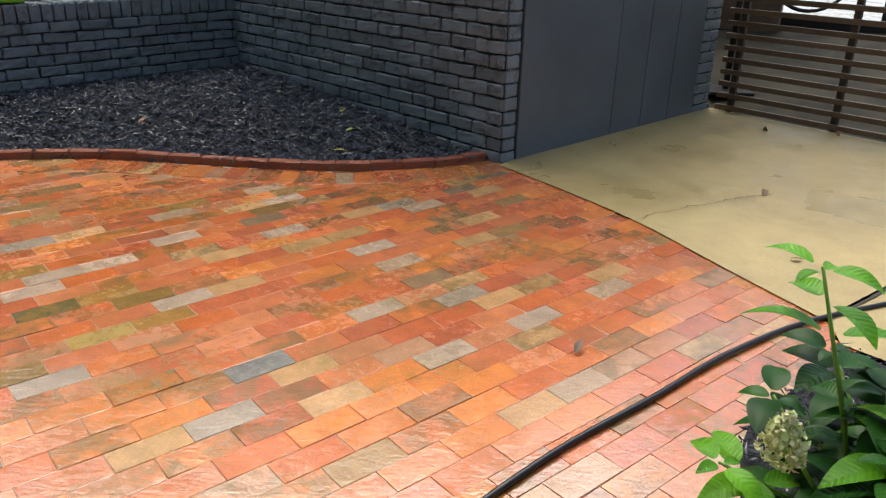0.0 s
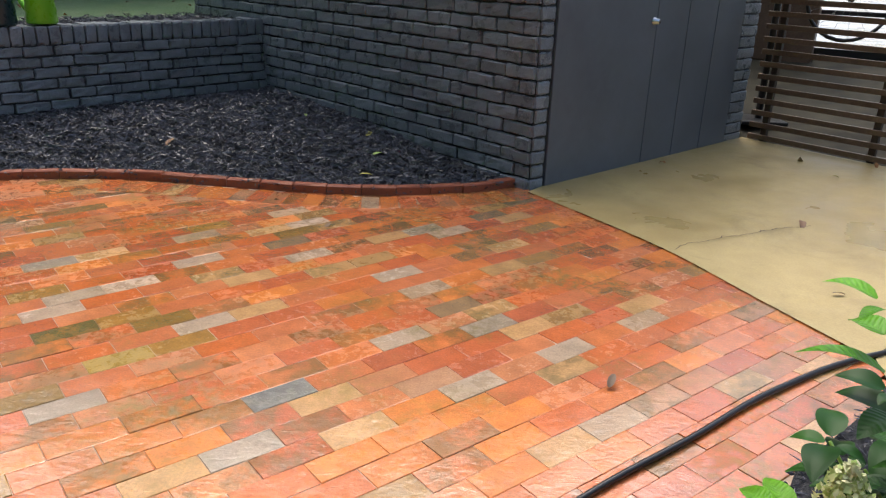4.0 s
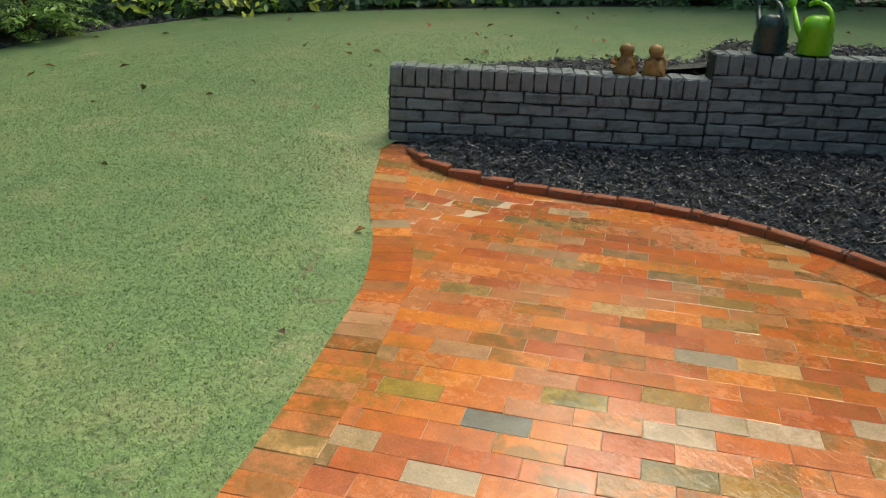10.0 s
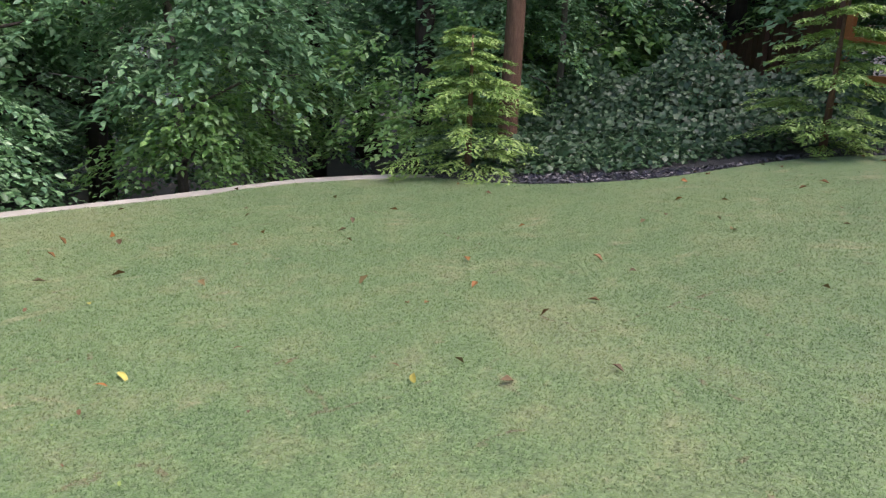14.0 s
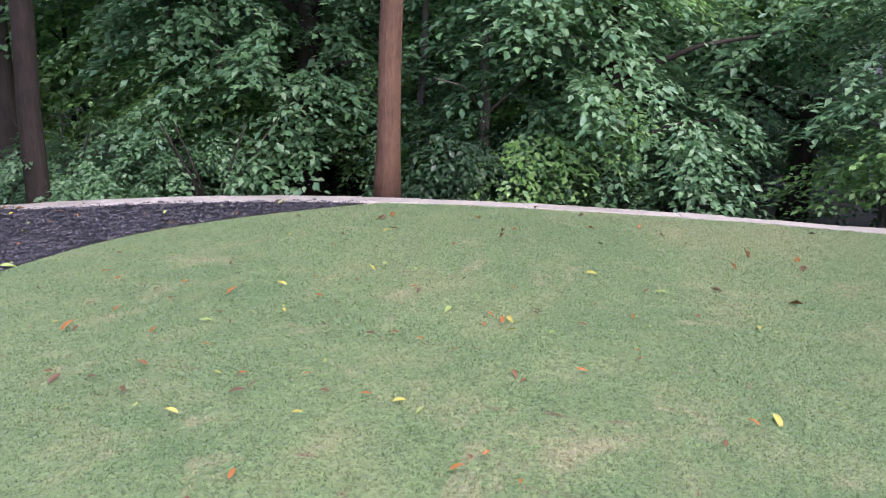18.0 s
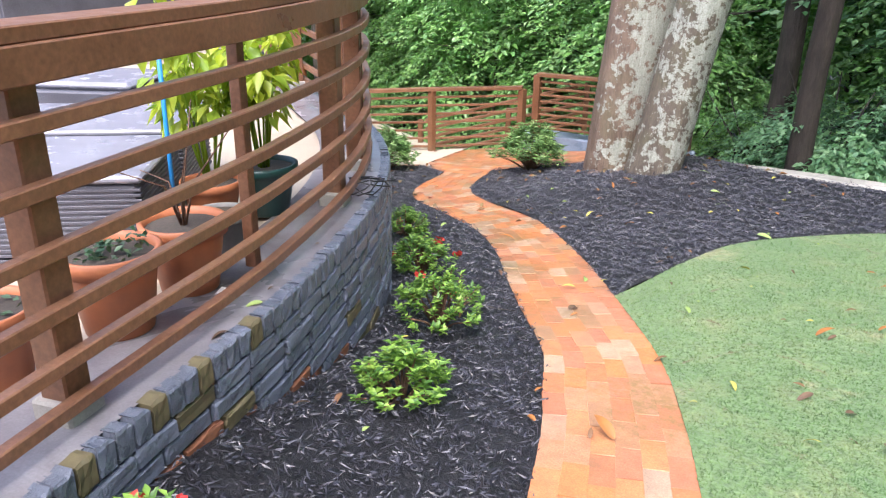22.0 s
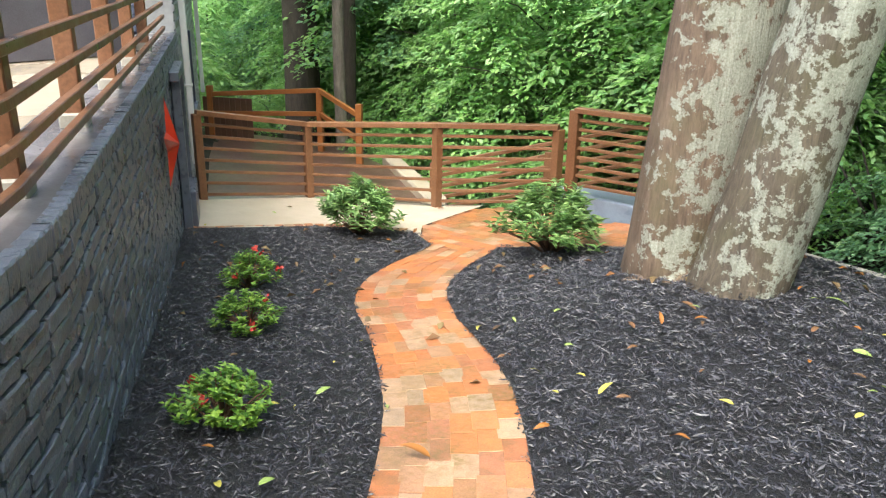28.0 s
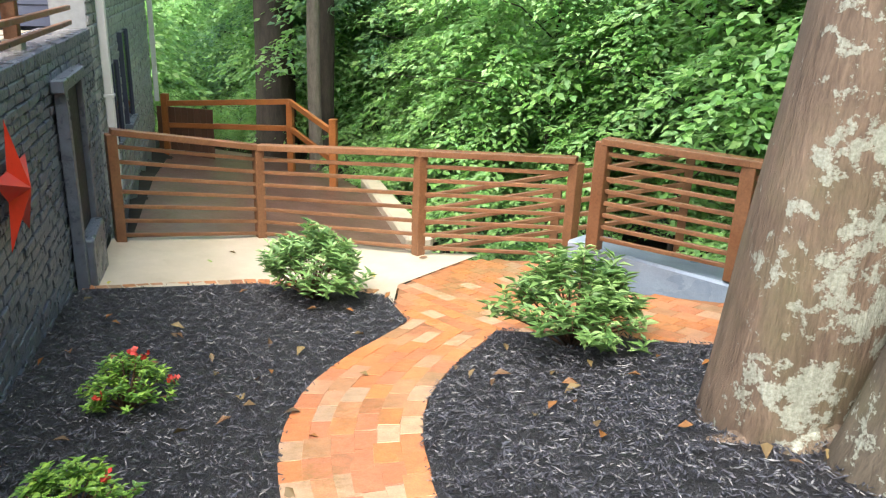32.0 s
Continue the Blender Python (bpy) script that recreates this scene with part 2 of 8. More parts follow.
# outlines of the plan, in metres
LAWN_EDGE = spline([(0.21, -1.89), (-0.05, -1.2), (-0.42, -0.5), (-0.98, 0.18), (-1.55, 0.8), (-2.07, 1.33), (-2.42, 1.72), (-2.88, 2.19), (-3.2, 2.48), (-3.60, 2.75), (-4.08, 3.0), (-4.45, 3.28), (-4.72, 3.46)])
EDGING = spline([(-4.52, 3.53), (-4.3, 3.52), (-4.1, 3.60), (-3.9, 3.75), (-3.5, 4.06), (-2.87, 4.43), (-2.23, 4.57), (-1.65, 4.54), (-0.92, 4.47), (-0.46, 4.50), (-0.05, 4.62), (0.26, 4.80)])
CONC_EDGE = spline([(0.345, 4.69), (0.70, 4.2), (1.01, 3.72), (1.26, 3.19), (1.50, 2.70)])
PATH_R = spline([(-0.05, -1.2), (0.21, -1.89), (0.40, -2.40), (0.68, -3.02), (1.18, -3.84), (1.53, -4.40), (1.91, -4.96), (2.30, -5.50), (2.70, -5.98), (3.2, -6.42), (3.55, -6.72), (3.9, -7.07), (4.2, -7.5), (4.4, -8.05), (4.48, -8.57)])
PATH_L = spline([(0.62, -1.1), (0.69, -1.51), (0.86, -2.05), (1.0, -2.38), (1.20, -2.83), (1.56, -3.35), (2.0, -4.02), (2.32, -4.54), (2.70, -5.06), (3.12, -5.53), (3.82, -6.18), (4.4, -6.66), (4.83, -7.2), (5.05, -7.75), (5.18, -8.5)])
BED_EDGE = spline([(0.62, -1.1), (0.64, -0.4), (0.68, 0.5), (0.76, 1.4), (0.90, 1.88), (1.04, 2.05), (1.28, 2.28), (1.46, 2.48)])
WALL_CURVE = spline([(1.36, 0.5), (1.38, 0.0), (1.44, -0.42), (1.54, -0.85), (1.70, -1.56), (1.88, -2.12), (2.02, -2.5), (2.24, -2.96), (2.6, -3.5), (3.1, -4.02), (3.8, -4.55), (5.9, -6.13), (9.05, -8.47)])
BORDER = spline([(-11.1, 4.6), (-10.8, 2.2), (-9.4, 0.5), (-8.9, -0.9), (-9.1, -2.25), (-8.3, -3.75), (-7.2, -4.3), (-5.84, -5.05), (-4.0, -5.75), (-2.65, -6.22), (-0.75, -7.0), (0.9, -7.85), (1.9, -8.5), (3.1, -9.6), (4.42, -9.85), (4.97, -10.49), (6.36, -10.07), (8.0, -9.57), (8.49, -8.25)], 0.2)
LAWN_MULCH = spline([(1.18, -3.84), (1.09, -4.27), (0.98, -4.8), (0.77, -5.35), (0.28, -5.72), (-0.3, -5.95), (-0.9, -6.02), (-1.6, -6.06), (-2.3, -6.12)])

LOW_A, LOW_B = np.array((-4.78, 3.56)), np.array((-1.87, 6.98))
HOUSE_A, HOUSE_B = np.array((0.353, 4.757)), np.array((-2.79, 7.90))
FENCE_LINE = spline([(-14.4, 2.3), (-11.73, 4.83), (-10.25, 7.3), (-8.7, 10.4), (-6.6, 13.6)], 0.5)

# ---- materials ----
def material(name):
    m = bpy.data.materials.new(name)
    m.use_nodes = True
    return m, m.node_tree, m.node_tree.nodes["Principled BSDF"]


def node(nt, kind, **values):
    n = nt.nodes.new(kind)
    for k, v in values.items():
        n.inputs[k].default_value = v
    return n


def ramp(nt, fac, stops, interpolation="LINEAR"):
    r = nt.nodes.new("ShaderNodeValToRGB")
    r.color_ramp.interpolation = interpolation
    el = r.color_ramp.elements
    while len(el) < len(stops):
        el.new(0.5)
    for e, (p, c) in zip(el, stops):
        e.position = p
        e.color = (*c, 1) if len(c) == 3 else c
    nt.links.new(fac, r.inputs[0])
    return r.outputs[0]


def coords(nt, kind="Object"):
    return nt.nodes.new("ShaderNodeTexCoord").outputs[kind]


def world_pos(nt):
    return nt.nodes.new("ShaderNodeNewGeometry").outputs["Position"]


def noise_of(nt, vec, scale, detail=4.0, rough=0.55, distort=0.0):
    n = node(nt, "ShaderNodeTexNoise", Scale=scale, Detail=detail, Roughness=rough, Distortion=distort)
    nt.links.new(vec, n.inputs["Vector"])
    return n.outputs["Fac"]


def mix(nt, fac, a, b, mode="MIX"):
    n = nt.nodes.new("ShaderNodeMix")
    n.data_type = "RGBA"
    n.blend_type = mode
    for sock, v in ((n.inputs[0], fac), (n.inputs[6], a), (n.inputs[7], b)):
        if isinstance(v, (int, float)):
            sock.default_value = v
        elif isinstance(v, tuple):
            sock.default_value = (*v, 1)
        else:
            nt.links.new(v, sock)
    return n.outputs[2]


def maths(nt, op, a, b=0.0):
    n = nt.nodes.new("ShaderNodeMath")
    n.operation = op
    for sock, v in ((n.inputs[0], a), (n.inputs[1], b)):
        if isinstance(v, (int, float)):
            sock.default_value = v
        else:
            nt.links.new(v, sock)
    return n.outputs[0]


def bump(nt, p, height, strength, distance=0.01):
    b = node(nt, "ShaderNodeBump", Strength=strength, Distance=distance)
    nt.links.new(height, b.inputs["Height"])
    nt.links.new(b.outputs[0], p.inputs["Normal"])
    return b


def plain(name, color, rough=0.6, metal=0.0, vary=0.12, grain=30.0, relief=0.15, spec=0.5):
    """A surface of one colour with stains at two scales and a fine grain."""
    m, nt, p = material(name)
    pos = coords(nt)
    big, fine = noise_of(nt, pos, 2.3, 3), noise_of(nt, pos, grain, 4)
    lo = tuple(c * (1 - vary * 2) for c in color)
    hi = tuple(min(1, c * (1 + vary)) for c in color)
    c1 = ramp(nt, big, [(0.3, lo), (0.7, hi)])
    c2 = mix(nt, 0.35, c1, ramp(nt, fine, [(0.3, lo), (0.7, hi)]))
    nt.links.new(c2, p.inputs["Base Color"])
    p.inputs["Metallic"].default_value = metal
    nt.links.new(ramp(nt, fine, [(0.2, (max(rough - 0.1, 0.02),) * 3), (0.8, (min(rough + 0.1, 1),) * 3)]), p.inputs["Roughness"])
    p.inputs["Specular IOR Level"].default_value = spec
    bump(nt, p, fine, relief, 0.004)
    return m


def paver(name, island, pale=0.0, tones=None, grime=0.6):
    """Wet clay pavers: each one takes its own shade, with moss and algae on some and a film of water."""
    m, nt, p = material(name)
    pos = world_pos(nt)
    if island:
        rnd = nt.nodes.new("ShaderNodeNewGeometry").outputs["Random Per Island"]
    else:
        rnd = nt.nodes.new("ShaderNodeObjectInfo").outputs["Random"]
    base = ramp(nt, rnd, tones or CLAY, "CONSTANT")
    comb = nt.nodes.new("ShaderNodeCombineXYZ")
    nt.links.new(maths(nt, "MULTIPLY", rnd, 37.0), comb.inputs[0])
    nt.links.new(maths(nt, "MULTIPLY", rnd, 91.0), comb.inputs[1])
    shifted = nt.nodes.new("ShaderNodeVectorMath")
    nt.links.new(pos, shifted.inputs[0])
    nt.links.new(comb.outputs[0], shifted.inputs[1])
    own = shifted.outputs[0]
    mid, fine = noise_of(nt, own, 13, 5, 0.62), noise_of(nt, own, 90, 4, 0.6)
    c = mix(nt, 0.45, base, ramp(nt, mid, [(0.25, (0.26,) * 3), (0.5, (0.55, 0.54, 0.53)), (0.75, (0.82, 0.8, 0.78))]), "OVERLAY")
    c = mix(nt, 0.35, c, ramp(nt, noise_of(nt, own, 150, 4, 0.7), [(0.32, (0.15,) * 3), (0.5, (0.5,) * 3), (0.68, (0.85,) * 3)]), "OVERLAY")
    # moss in the pores, in drifts over several bricks
    patch = noise_of(nt, pos, 1.7, 3, 0.5)
    moss = maths(nt, "MULTIPLY", ramp(nt, patch, [(0.50, (0, 0, 0)), (0.64, (1, 1, 1))]), ramp(nt, noise_of(nt, own, 24, 6, 0.7), [(0.42, (0, 0, 0)), (0.62, (1, 1, 1))]))
    c = mix(nt, maths(nt, "MULTIPLY", moss, 0.75), c, (0.17, 0.13, 0.028))
    # some bricks are dark with algae over part of their face
    algae = maths(nt, "MULTIPLY", ramp(nt, maths(nt, "FRACT", maths(nt, "MULTIPLY", rnd, 13.7)), [(0.78, (0, 0, 0)), (0.81, (1, 1, 1))]), ramp(nt, noise_of(nt, own, 8, 5, 0.7), [(0.42, (0, 0, 0)), (0.56, (1, 1, 1))]))
    c = mix(nt, maths(nt, "MULTIPLY", algae, grime), c, (0.11, 0.085, 0.026))
    scale_white = maths(nt, "MULTIPLY", ramp(nt, noise_of(nt, own, 45, 6, 0.75), [(0.6, (0, 0, 0)), (0.72, (1, 1, 1))]), 0.22)
    c = mix(nt, scale_white, c, (0.5, 0.36, 0.26))
    if pale:
        c = mix(nt, pale, c, (0.46, 0.245, 0.16))
    nt.links.new(c, p.inputs["Base Color"])
    # water lies in torn films: smooth where wet, dull where it has drained
    wet = noise_of(nt, pos, 1.5, 3, 0.5, 0.4)
    torn = noise_of(nt, own, 24, 7, 0.72, 0.5)
    own_level = maths(nt, "FRACT", maths(nt, "MULTIPLY", rnd, 29.3))
    film = maths(nt, "ADD", maths(nt, "ADD", maths(nt, "MULTIPLY", wet, 0.35), maths(nt, "MULTIPLY", torn, 0.5)), maths(nt, "MULTIPLY", own_level, 0.15))
    lo, hi = (0.22, 0.42) if not pale else (0.3, 0.55)
    a, b = (0.54, 0.60) if not pale else (0.46, 0.56)
    nt.links.new(ramp(nt, film, [(a, (lo,) * 3), (b, (hi,) * 3)]), p.inputs["Roughness"])
    p.inputs["Specular IOR Level"].default_value = 0.3
    swirl = node(nt, "ShaderNodeMapping", Rotation=(0, 0, 0.5), Scale=(1.0, 2.2, 1.0))
    nt.links.new(own, swirl.inputs[0])
    drag = noise_of(nt, swirl.outputs[0], 17, 5, 0.62, 1.2)
    h = maths(nt, "ADD", maths(nt, "MULTIPLY", mid, 0.7), maths(nt, "MULTIPLY", fine, 0.12))
    relief = bump(nt, p, maths(nt, "ADD", h, maths(nt, "MULTIPLY", drag, 0.5)), 0.6, 0.0045)
    nt.links.new(ramp(nt, film, [(a, (1.0 if not pale else 0.45,) * 3), (b, (0.12,) * 3)]), p.inputs["Coat Weight"])
    p.inputs["Coat Roughness"].default_value = 0.05 if not pale else 0.16
    p.inputs["Coat IOR"].default_value = 1.62
    skin = node(nt, "ShaderNodeBump", Strength=0.5, Distance=0.004)
    nt.links.new(maths(nt, "ADD", maths(nt, "MULTIPLY", mid, 0.5), maths(nt, "MULTIPLY", drag, 0.8)), skin.inputs["Height"])
    nt.links.new(skin.outputs[0], p.inputs["Coat Normal"])
    return m


def painted_brick(name, color, wear=0.5):
    m, nt, p = material(name)
    pos = world_pos(nt)
    rnd = nt.nodes.new("ShaderNodeObjectInfo").outputs["Random"]
    n1, n2 = noise_of(nt, pos, 9, 6, 0.65), noise_of(nt, pos, 60, 5, 0.65)
    tone = mix(nt, 0.5, ramp(nt, rnd, [(0, tuple(c * 0.72 for c in color)), (1, tuple(c * 1.3 for c in color))]), ramp(nt, n1, [(0.3, tuple(c * 0.6 for c in color)), (0.7, tuple(c * 1.45 for c in color))]))
    scuff = maths(nt, "MULTIPLY", ramp(nt, n2, [(0.62, (0, 0, 0)), (0.78, (1, 1, 1))]), wear)
    c = mix(nt, scuff, tone, (0.36, 0.38, 0.42))
    nt.links.new(c, p.inputs["Base Color"])
    nt.links.new(ramp(nt, n1, [(0.3, (0.22,) * 3), (0.7, (0.42,) * 3)]), p.inputs["Roughness"])
    bump(nt, p, maths(nt, "ADD", n1, maths(nt, "MULTIPLY", n2, 0.7)), 0.75, 0.014)
    return m


def grass_mat(name, blade):
    m, nt, p = material(name)
    pos = world_pos(nt)
    big, mid, fine = noise_of(nt, pos, 0.55, 4), noise_of(nt, pos, 3.2, 5, 0.65), noise_of(nt, pos, 38, 4, 0.7)
    c = ramp(nt, mid, [(0.25, (0.09, 0.17, 0.052)), (0.5, (0.152, 0.232, 0.08)), (0.62, (0.22, 0.262, 0.105)), (0.78, (0.35, 0.315, 0.175))])
    c = mix(nt, 0.45, c, ramp(nt, big, [(0.3, (0.08, 0.165, 0.052)), (0.55, (0.14, 0.22, 0.075)), (0.72, (0.27, 0.265, 0.125))]))
    # squares of laid turf, drier along the seams
    br = nt.nodes.new("ShaderNodeTexBrick")
    rot = node(nt, "ShaderNodeMapping", Rotation=(0, 0, 0.62))
    wob = nt.nodes.new("ShaderNodeTexNoise")
    wob.inputs["Scale"].default_value = 5.0
    nt.links.new(pos, wob.inputs["Vector"])
    nt.links.new(mix(nt, 0.16, pos, wob.outputs["Color"], "ADD"), rot.inputs[0])
    nt.links.new(rot.outputs[0], br.inputs["Vector"])
    for k, v in (("Scale", 1.0), ("Mortar Size", 0.016), ("Mortar Smooth", 0.4), ("Brick Width", 1.5), ("Row Height", 0.62)):
        br.inputs[k].default_value = v
    seam = maths(nt, "MULTIPLY", br.outputs["Fac"], ramp(nt, noise_of(nt, pos, 1.4, 4, 0.6), [(0.48, (0, 0, 0)), (0.58, (1, 1, 1))]))
    seam = maths(nt, "MULTIPLY", seam, ramp(nt, noise_of(nt, pos, 11, 6, 0.75), [(0.48, (0, 0, 0)), (0.58, (1, 1, 1))]))
    c = mix(nt, maths(nt, "MULTIPLY", seam, 0.75), c, (0.15, 0.095, 0.045))
    speck = ramp(nt, noise_of(nt, pos, 4.5, 7, 0.75), [(0.66, (0, 0, 0)), (0.71, (1, 1, 1))])
    c = mix(nt, maths(nt, "MULTIPLY", speck, 0.75), c, (0.24, 0.15, 0.08))
    tan = ramp(nt, noise_of(nt, pos, 1.7, 7, 0.74, 0.6), [(0.58, (0, 0, 0)), (0.72, (1, 1, 1))])
    c = mix(nt, maths(nt, "MULTIPLY", tan, 0.6), c, (0.46, 0.36, 0.22))
    c = mix(nt, 0.6, c, ramp(nt, fine, [(0.3, (0.15,) * 3), (0.52, (0.5,) * 3), (0.75, (0.85,) * 3)]), "OVERLAY")
    nt.links.new(c, p.inputs["Base Color"])
    p.inputs["Roughness"].default_value = 0.5
    p.inputs["Specular IOR Level"].default_value = 0.6
    p.inputs["Sheen Weight"].default_value = 0.18
    p.inputs["Sheen Roughness"].default_value = 0.45
    p.inputs["Sheen Tint"].default_value = (0.85, 0.95, 0.85, 1)
    if not blade:
        bump(nt, p, fine, 0.8, 0.02)
    else:
        tr = nt.nodes.new("ShaderNodeBsdfTranslucent")
        nt.links.new(c, tr.inputs[0])
        ms = nt.nodes.new("ShaderNodeMixShader")
        ms.inputs[0].default_value = 0.45
        nt.links.new(p.outputs[0], ms.inputs[1])
        nt.links.new(tr.outputs[0], ms.inputs[2])
        nt.links.new(ms.outputs[0], nt.nodes["Material Output"].inputs[0])
    return m


def mulch_mat(name, island):
    m, nt, p = material(name)
    pos = world_pos(nt)
    if island:
        rnd = nt.nodes.new("ShaderNodeNewGeometry").outputs["Random Per Island"]
        c = ramp(nt, rnd, [(0, (0.012, 0.012, 0.016)), (0.5, (0.036, 0.036, 0.047)), (0.85, (0.072, 0.072, 0.092)), (1, (0.12, 0.115, 0.13))])
        nt.links.new(c, p.inputs["Base Color"])
        p.inputs["Roughness"].default_value = 0.3
    else:
        n = noise_of(nt, pos, 45, 6, 0.7)
        nt.links.new(ramp(nt, n, [(0.3, (0.006, 0.006, 0.008)), (0.7, (0.035, 0.034, 0.04))]), p.inputs["Base Color"])
        p.inputs["Roughness"].default_value = 0.55
        bump(nt, p, n, 1.0, 0.03)
    return m


def leaf_mat(name, colors, rough=0.4, translucent=0.25, spec=0.5):
    """Foliage: shade varies from leaf to leaf; some light passes through."""
    m, nt, p = material(name)
    rnd = nt.nodes.new("ShaderNodeNewGeometry").outputs["Random Per Island"]
    n = len(colors)
    c = ramp(nt, rnd, [(i / max(n - 1, 1), k) for i, k in enumerate(colors)])
    nt.links.new(c, p.inputs["Base Color"])
    p.inputs["Roughness"].default_value = rough
    p.inputs["Specular IOR Level"].default_value = spec
    tr = nt.nodes.new("ShaderNodeBsdfTranslucent")
    nt.links.new(c, tr.inputs[0])
    ms = nt.nodes.new("ShaderNodeMixShader")
    ms.inputs[0].default_value = translucent
    out = nt.nodes["Material Output"]
    nt.links.new(p.outputs[0], ms.inputs[1])
    nt.links.new(tr.outputs[0], ms.inputs[2])
    nt.links.new(ms.outputs[0], out.inputs[0])
    return m


def bark_mat(name, dark, light, lichen=0.0, drift=(0.0, 0.0, 0.0, 0.0)):
    """Bark with upright furrows; lichen in ragged patches that thicken along x and z as drift (x slope, x zero, z slope, offset) says."""
    m, nt, p = material(name)
    pos = coords(nt)
    st = node(nt, "ShaderNodeMapping", Scale=(1, 1, 0.16))
    nt.links.new(pos, st.inputs[0])
    n1, n2 = noise_of(nt, st.outputs[0], 16, 7, 0.68, 0.3), noise_of(nt, pos, 3.0, 4, 0.6)
    n3 = noise_of(nt, st.outputs[0], 70, 5, 0.7)
    c = mix(nt, 0.4, ramp(nt, n1, [(0.3, dark), (0.7, light)]), ramp(nt, n2, [(0.3, dark), (0.7, light)]))
    c = mix(nt, 0.5, c, ramp(nt, n3, [(0.3, (0.22,) * 3), (0.7, (0.78,) * 3)]), "OVERLAY")
    h = maths(nt, "ADD", n1, maths(nt, "MULTIPLY", n3, 0.45))
    if lichen:
        sep = nt.nodes.new("ShaderNodeSeparateXYZ")
        nt.links.new(pos, sep.inputs[0])
        green = ramp(nt, noise_of(nt, pos, 2.0, 5, 0.6), [(0.48, (0, 0, 0)), (0.66, (1, 1, 1))])
        c = mix(nt, maths(nt, "MULTIPLY", green, 0.5), c, (0.13, 0.125, 0.055))
        bias = maths(nt, "ADD", maths(nt, "MULTIPLY", maths(nt, "SUBTRACT", sep.outputs[0], drift[1]), drift[0]), maths(nt, "ADD", maths(nt, "MULTIPLY", sep.outputs[2], drift[2]), drift[3]))
        blot, spot, crumb = noise_of(nt, pos, 5.5, 4, 0.5, 0.3), noise_of(nt, pos, 17, 5, 0.6, 0.2), noise_of(nt, pos, 75, 4, 0.7)
        v = maths(nt, "ADD", maths(nt, "MULTIPLY", blot, 0.42), maths(nt, "ADD", maths(nt, "MULTIPLY", spot, 0.42), maths(nt, "MULTIPLY", crumb, 0.16)))
        k = ramp(nt, maths(nt, "ADD", v, bias), [(0.505, (0, 0, 0)), (0.525, (0.85,) * 3), (0.58, (1, 1, 1))])
        k = maths(nt, "MULTIPLY", k, lichen)
        c = mix(nt, k, c, ramp(nt, maths(nt, "ADD", maths(nt, "MULTIPLY", crumb, 0.6), maths(nt, "MULTIPLY", n1, 0.4)), [(0.35, (0.24, 0.25, 0.195)), (0.5, (0.39, 0.405, 0.335)), (0.65, (0.56, 0.58, 0.50))]))
        h = maths(nt, "ADD", h, maths(nt, "MULTIPLY", k, 0.18))
    nt.links.new(c, p.inputs["Base Color"])
    p.inputs["Roughness"].default_value = 0.72
    bump(nt, p, h, 0.9, 0.03)
    return m


def wood_mat(name, dark, light, rough=0.45, axis="X"):
    m, nt, p = material(name)
    pos = world_pos(nt)
    rnd = nt.nodes.new("ShaderNodeObjectInfo").outputs["Random"]
    n1, n2 = noise_of(nt, pos, 5, 5, 0.6, 0.4), noise_of(nt, pos, 55, 4, 0.6)
    c = mix(nt, 0.4, ramp(nt, n1, [(0.3, dark), (0.7, light)]), ramp(nt, rnd, [(0, dark), (1, light)]))
    c = mix(nt, 0.35, c, ramp(nt, n2, [(0.3, (0.2,) * 3), (0.7, (0.8,) * 3)]), "OVERLAY")
    nt.links.new(c, p.inputs["Base Color"])
    nt.links.new(ramp(nt, n1, [(0.3, (rough - 0.12,) * 3), (0.7, (rough + 0.15,) * 3)]), p.inputs["Roughness"])
    bump(nt, p, n2, 0.25, 0.004)
    return m


def concrete_mat(name, lo, hi, stain=(0.3, 0.27, 0.2), rough=0.5):
    m, nt, p = material(name)
    pos = world_pos(nt)
    a, b, f = noise_of(nt, pos, 0.9, 5, 0.6, 0.5), noise_of(nt, pos, 5, 6, 0.65), noise_of(nt, pos, 120, 3, 0.6)
    c = mix(nt, 0.5, ramp(nt, a, [(0.3, lo), (0.7, hi)]), ramp(nt, b, [(0.3, lo), (0.7, hi)]))
    c = mix(nt, maths(nt, "MULTIPLY", ramp(nt, noise_of(nt, pos, 1.9, 6, 0.7, 0.8), [(0.55, (0, 0, 0)), (0.72, (1, 1, 1))]), 0.5), c, stain)
    c = mix(nt, 0.2, c, ramp(nt, f, [(0.3, (0.25,) * 3), (0.7, (0.75,) * 3)]), "OVERLAY")
    nt.links.new(c, p.inputs["Base Color"])
    nt.links.new(ramp(nt, a, [(0.35, (rough - 0.2,) * 3), (0.65, (rough + 0.15,) * 3)]), p.inputs["Roughness"])
    bump(nt, p, maths(nt, "ADD", b, maths(nt, "MULTIPLY", f, 0.3)), 0.2, 0.006)
    return m


CLAY = [
    (0.0, (0.46, 0.115, 0.030)), (0.12, (0.48, 0.14, 0.040)), (0.24, (0.41, 0.10, 0.034)), (0.34, (0.51, 0.155, 0.038)),
    (0.44, (0.44, 0.13, 0.048)), (0.54, (0.47, 0.155, 0.058)), (0.62, (0.37, 0.095, 0.038)), (0.67, (0.56, 0.175, 0.040)),
    (0.77, (0.42, 0.16, 0.07)), (0.84, (0.38, 0.19, 0.10)), (0.89, (0.28, 0.15, 0.05)),
    (0.925, (0.44, 0.24, 0.10)), (0.96, (0.35, 0.23, 0.14)), (0.985, (0.23, 0.14, 0.07))]
M_PAVER = paver("wet_clay_paver", False)
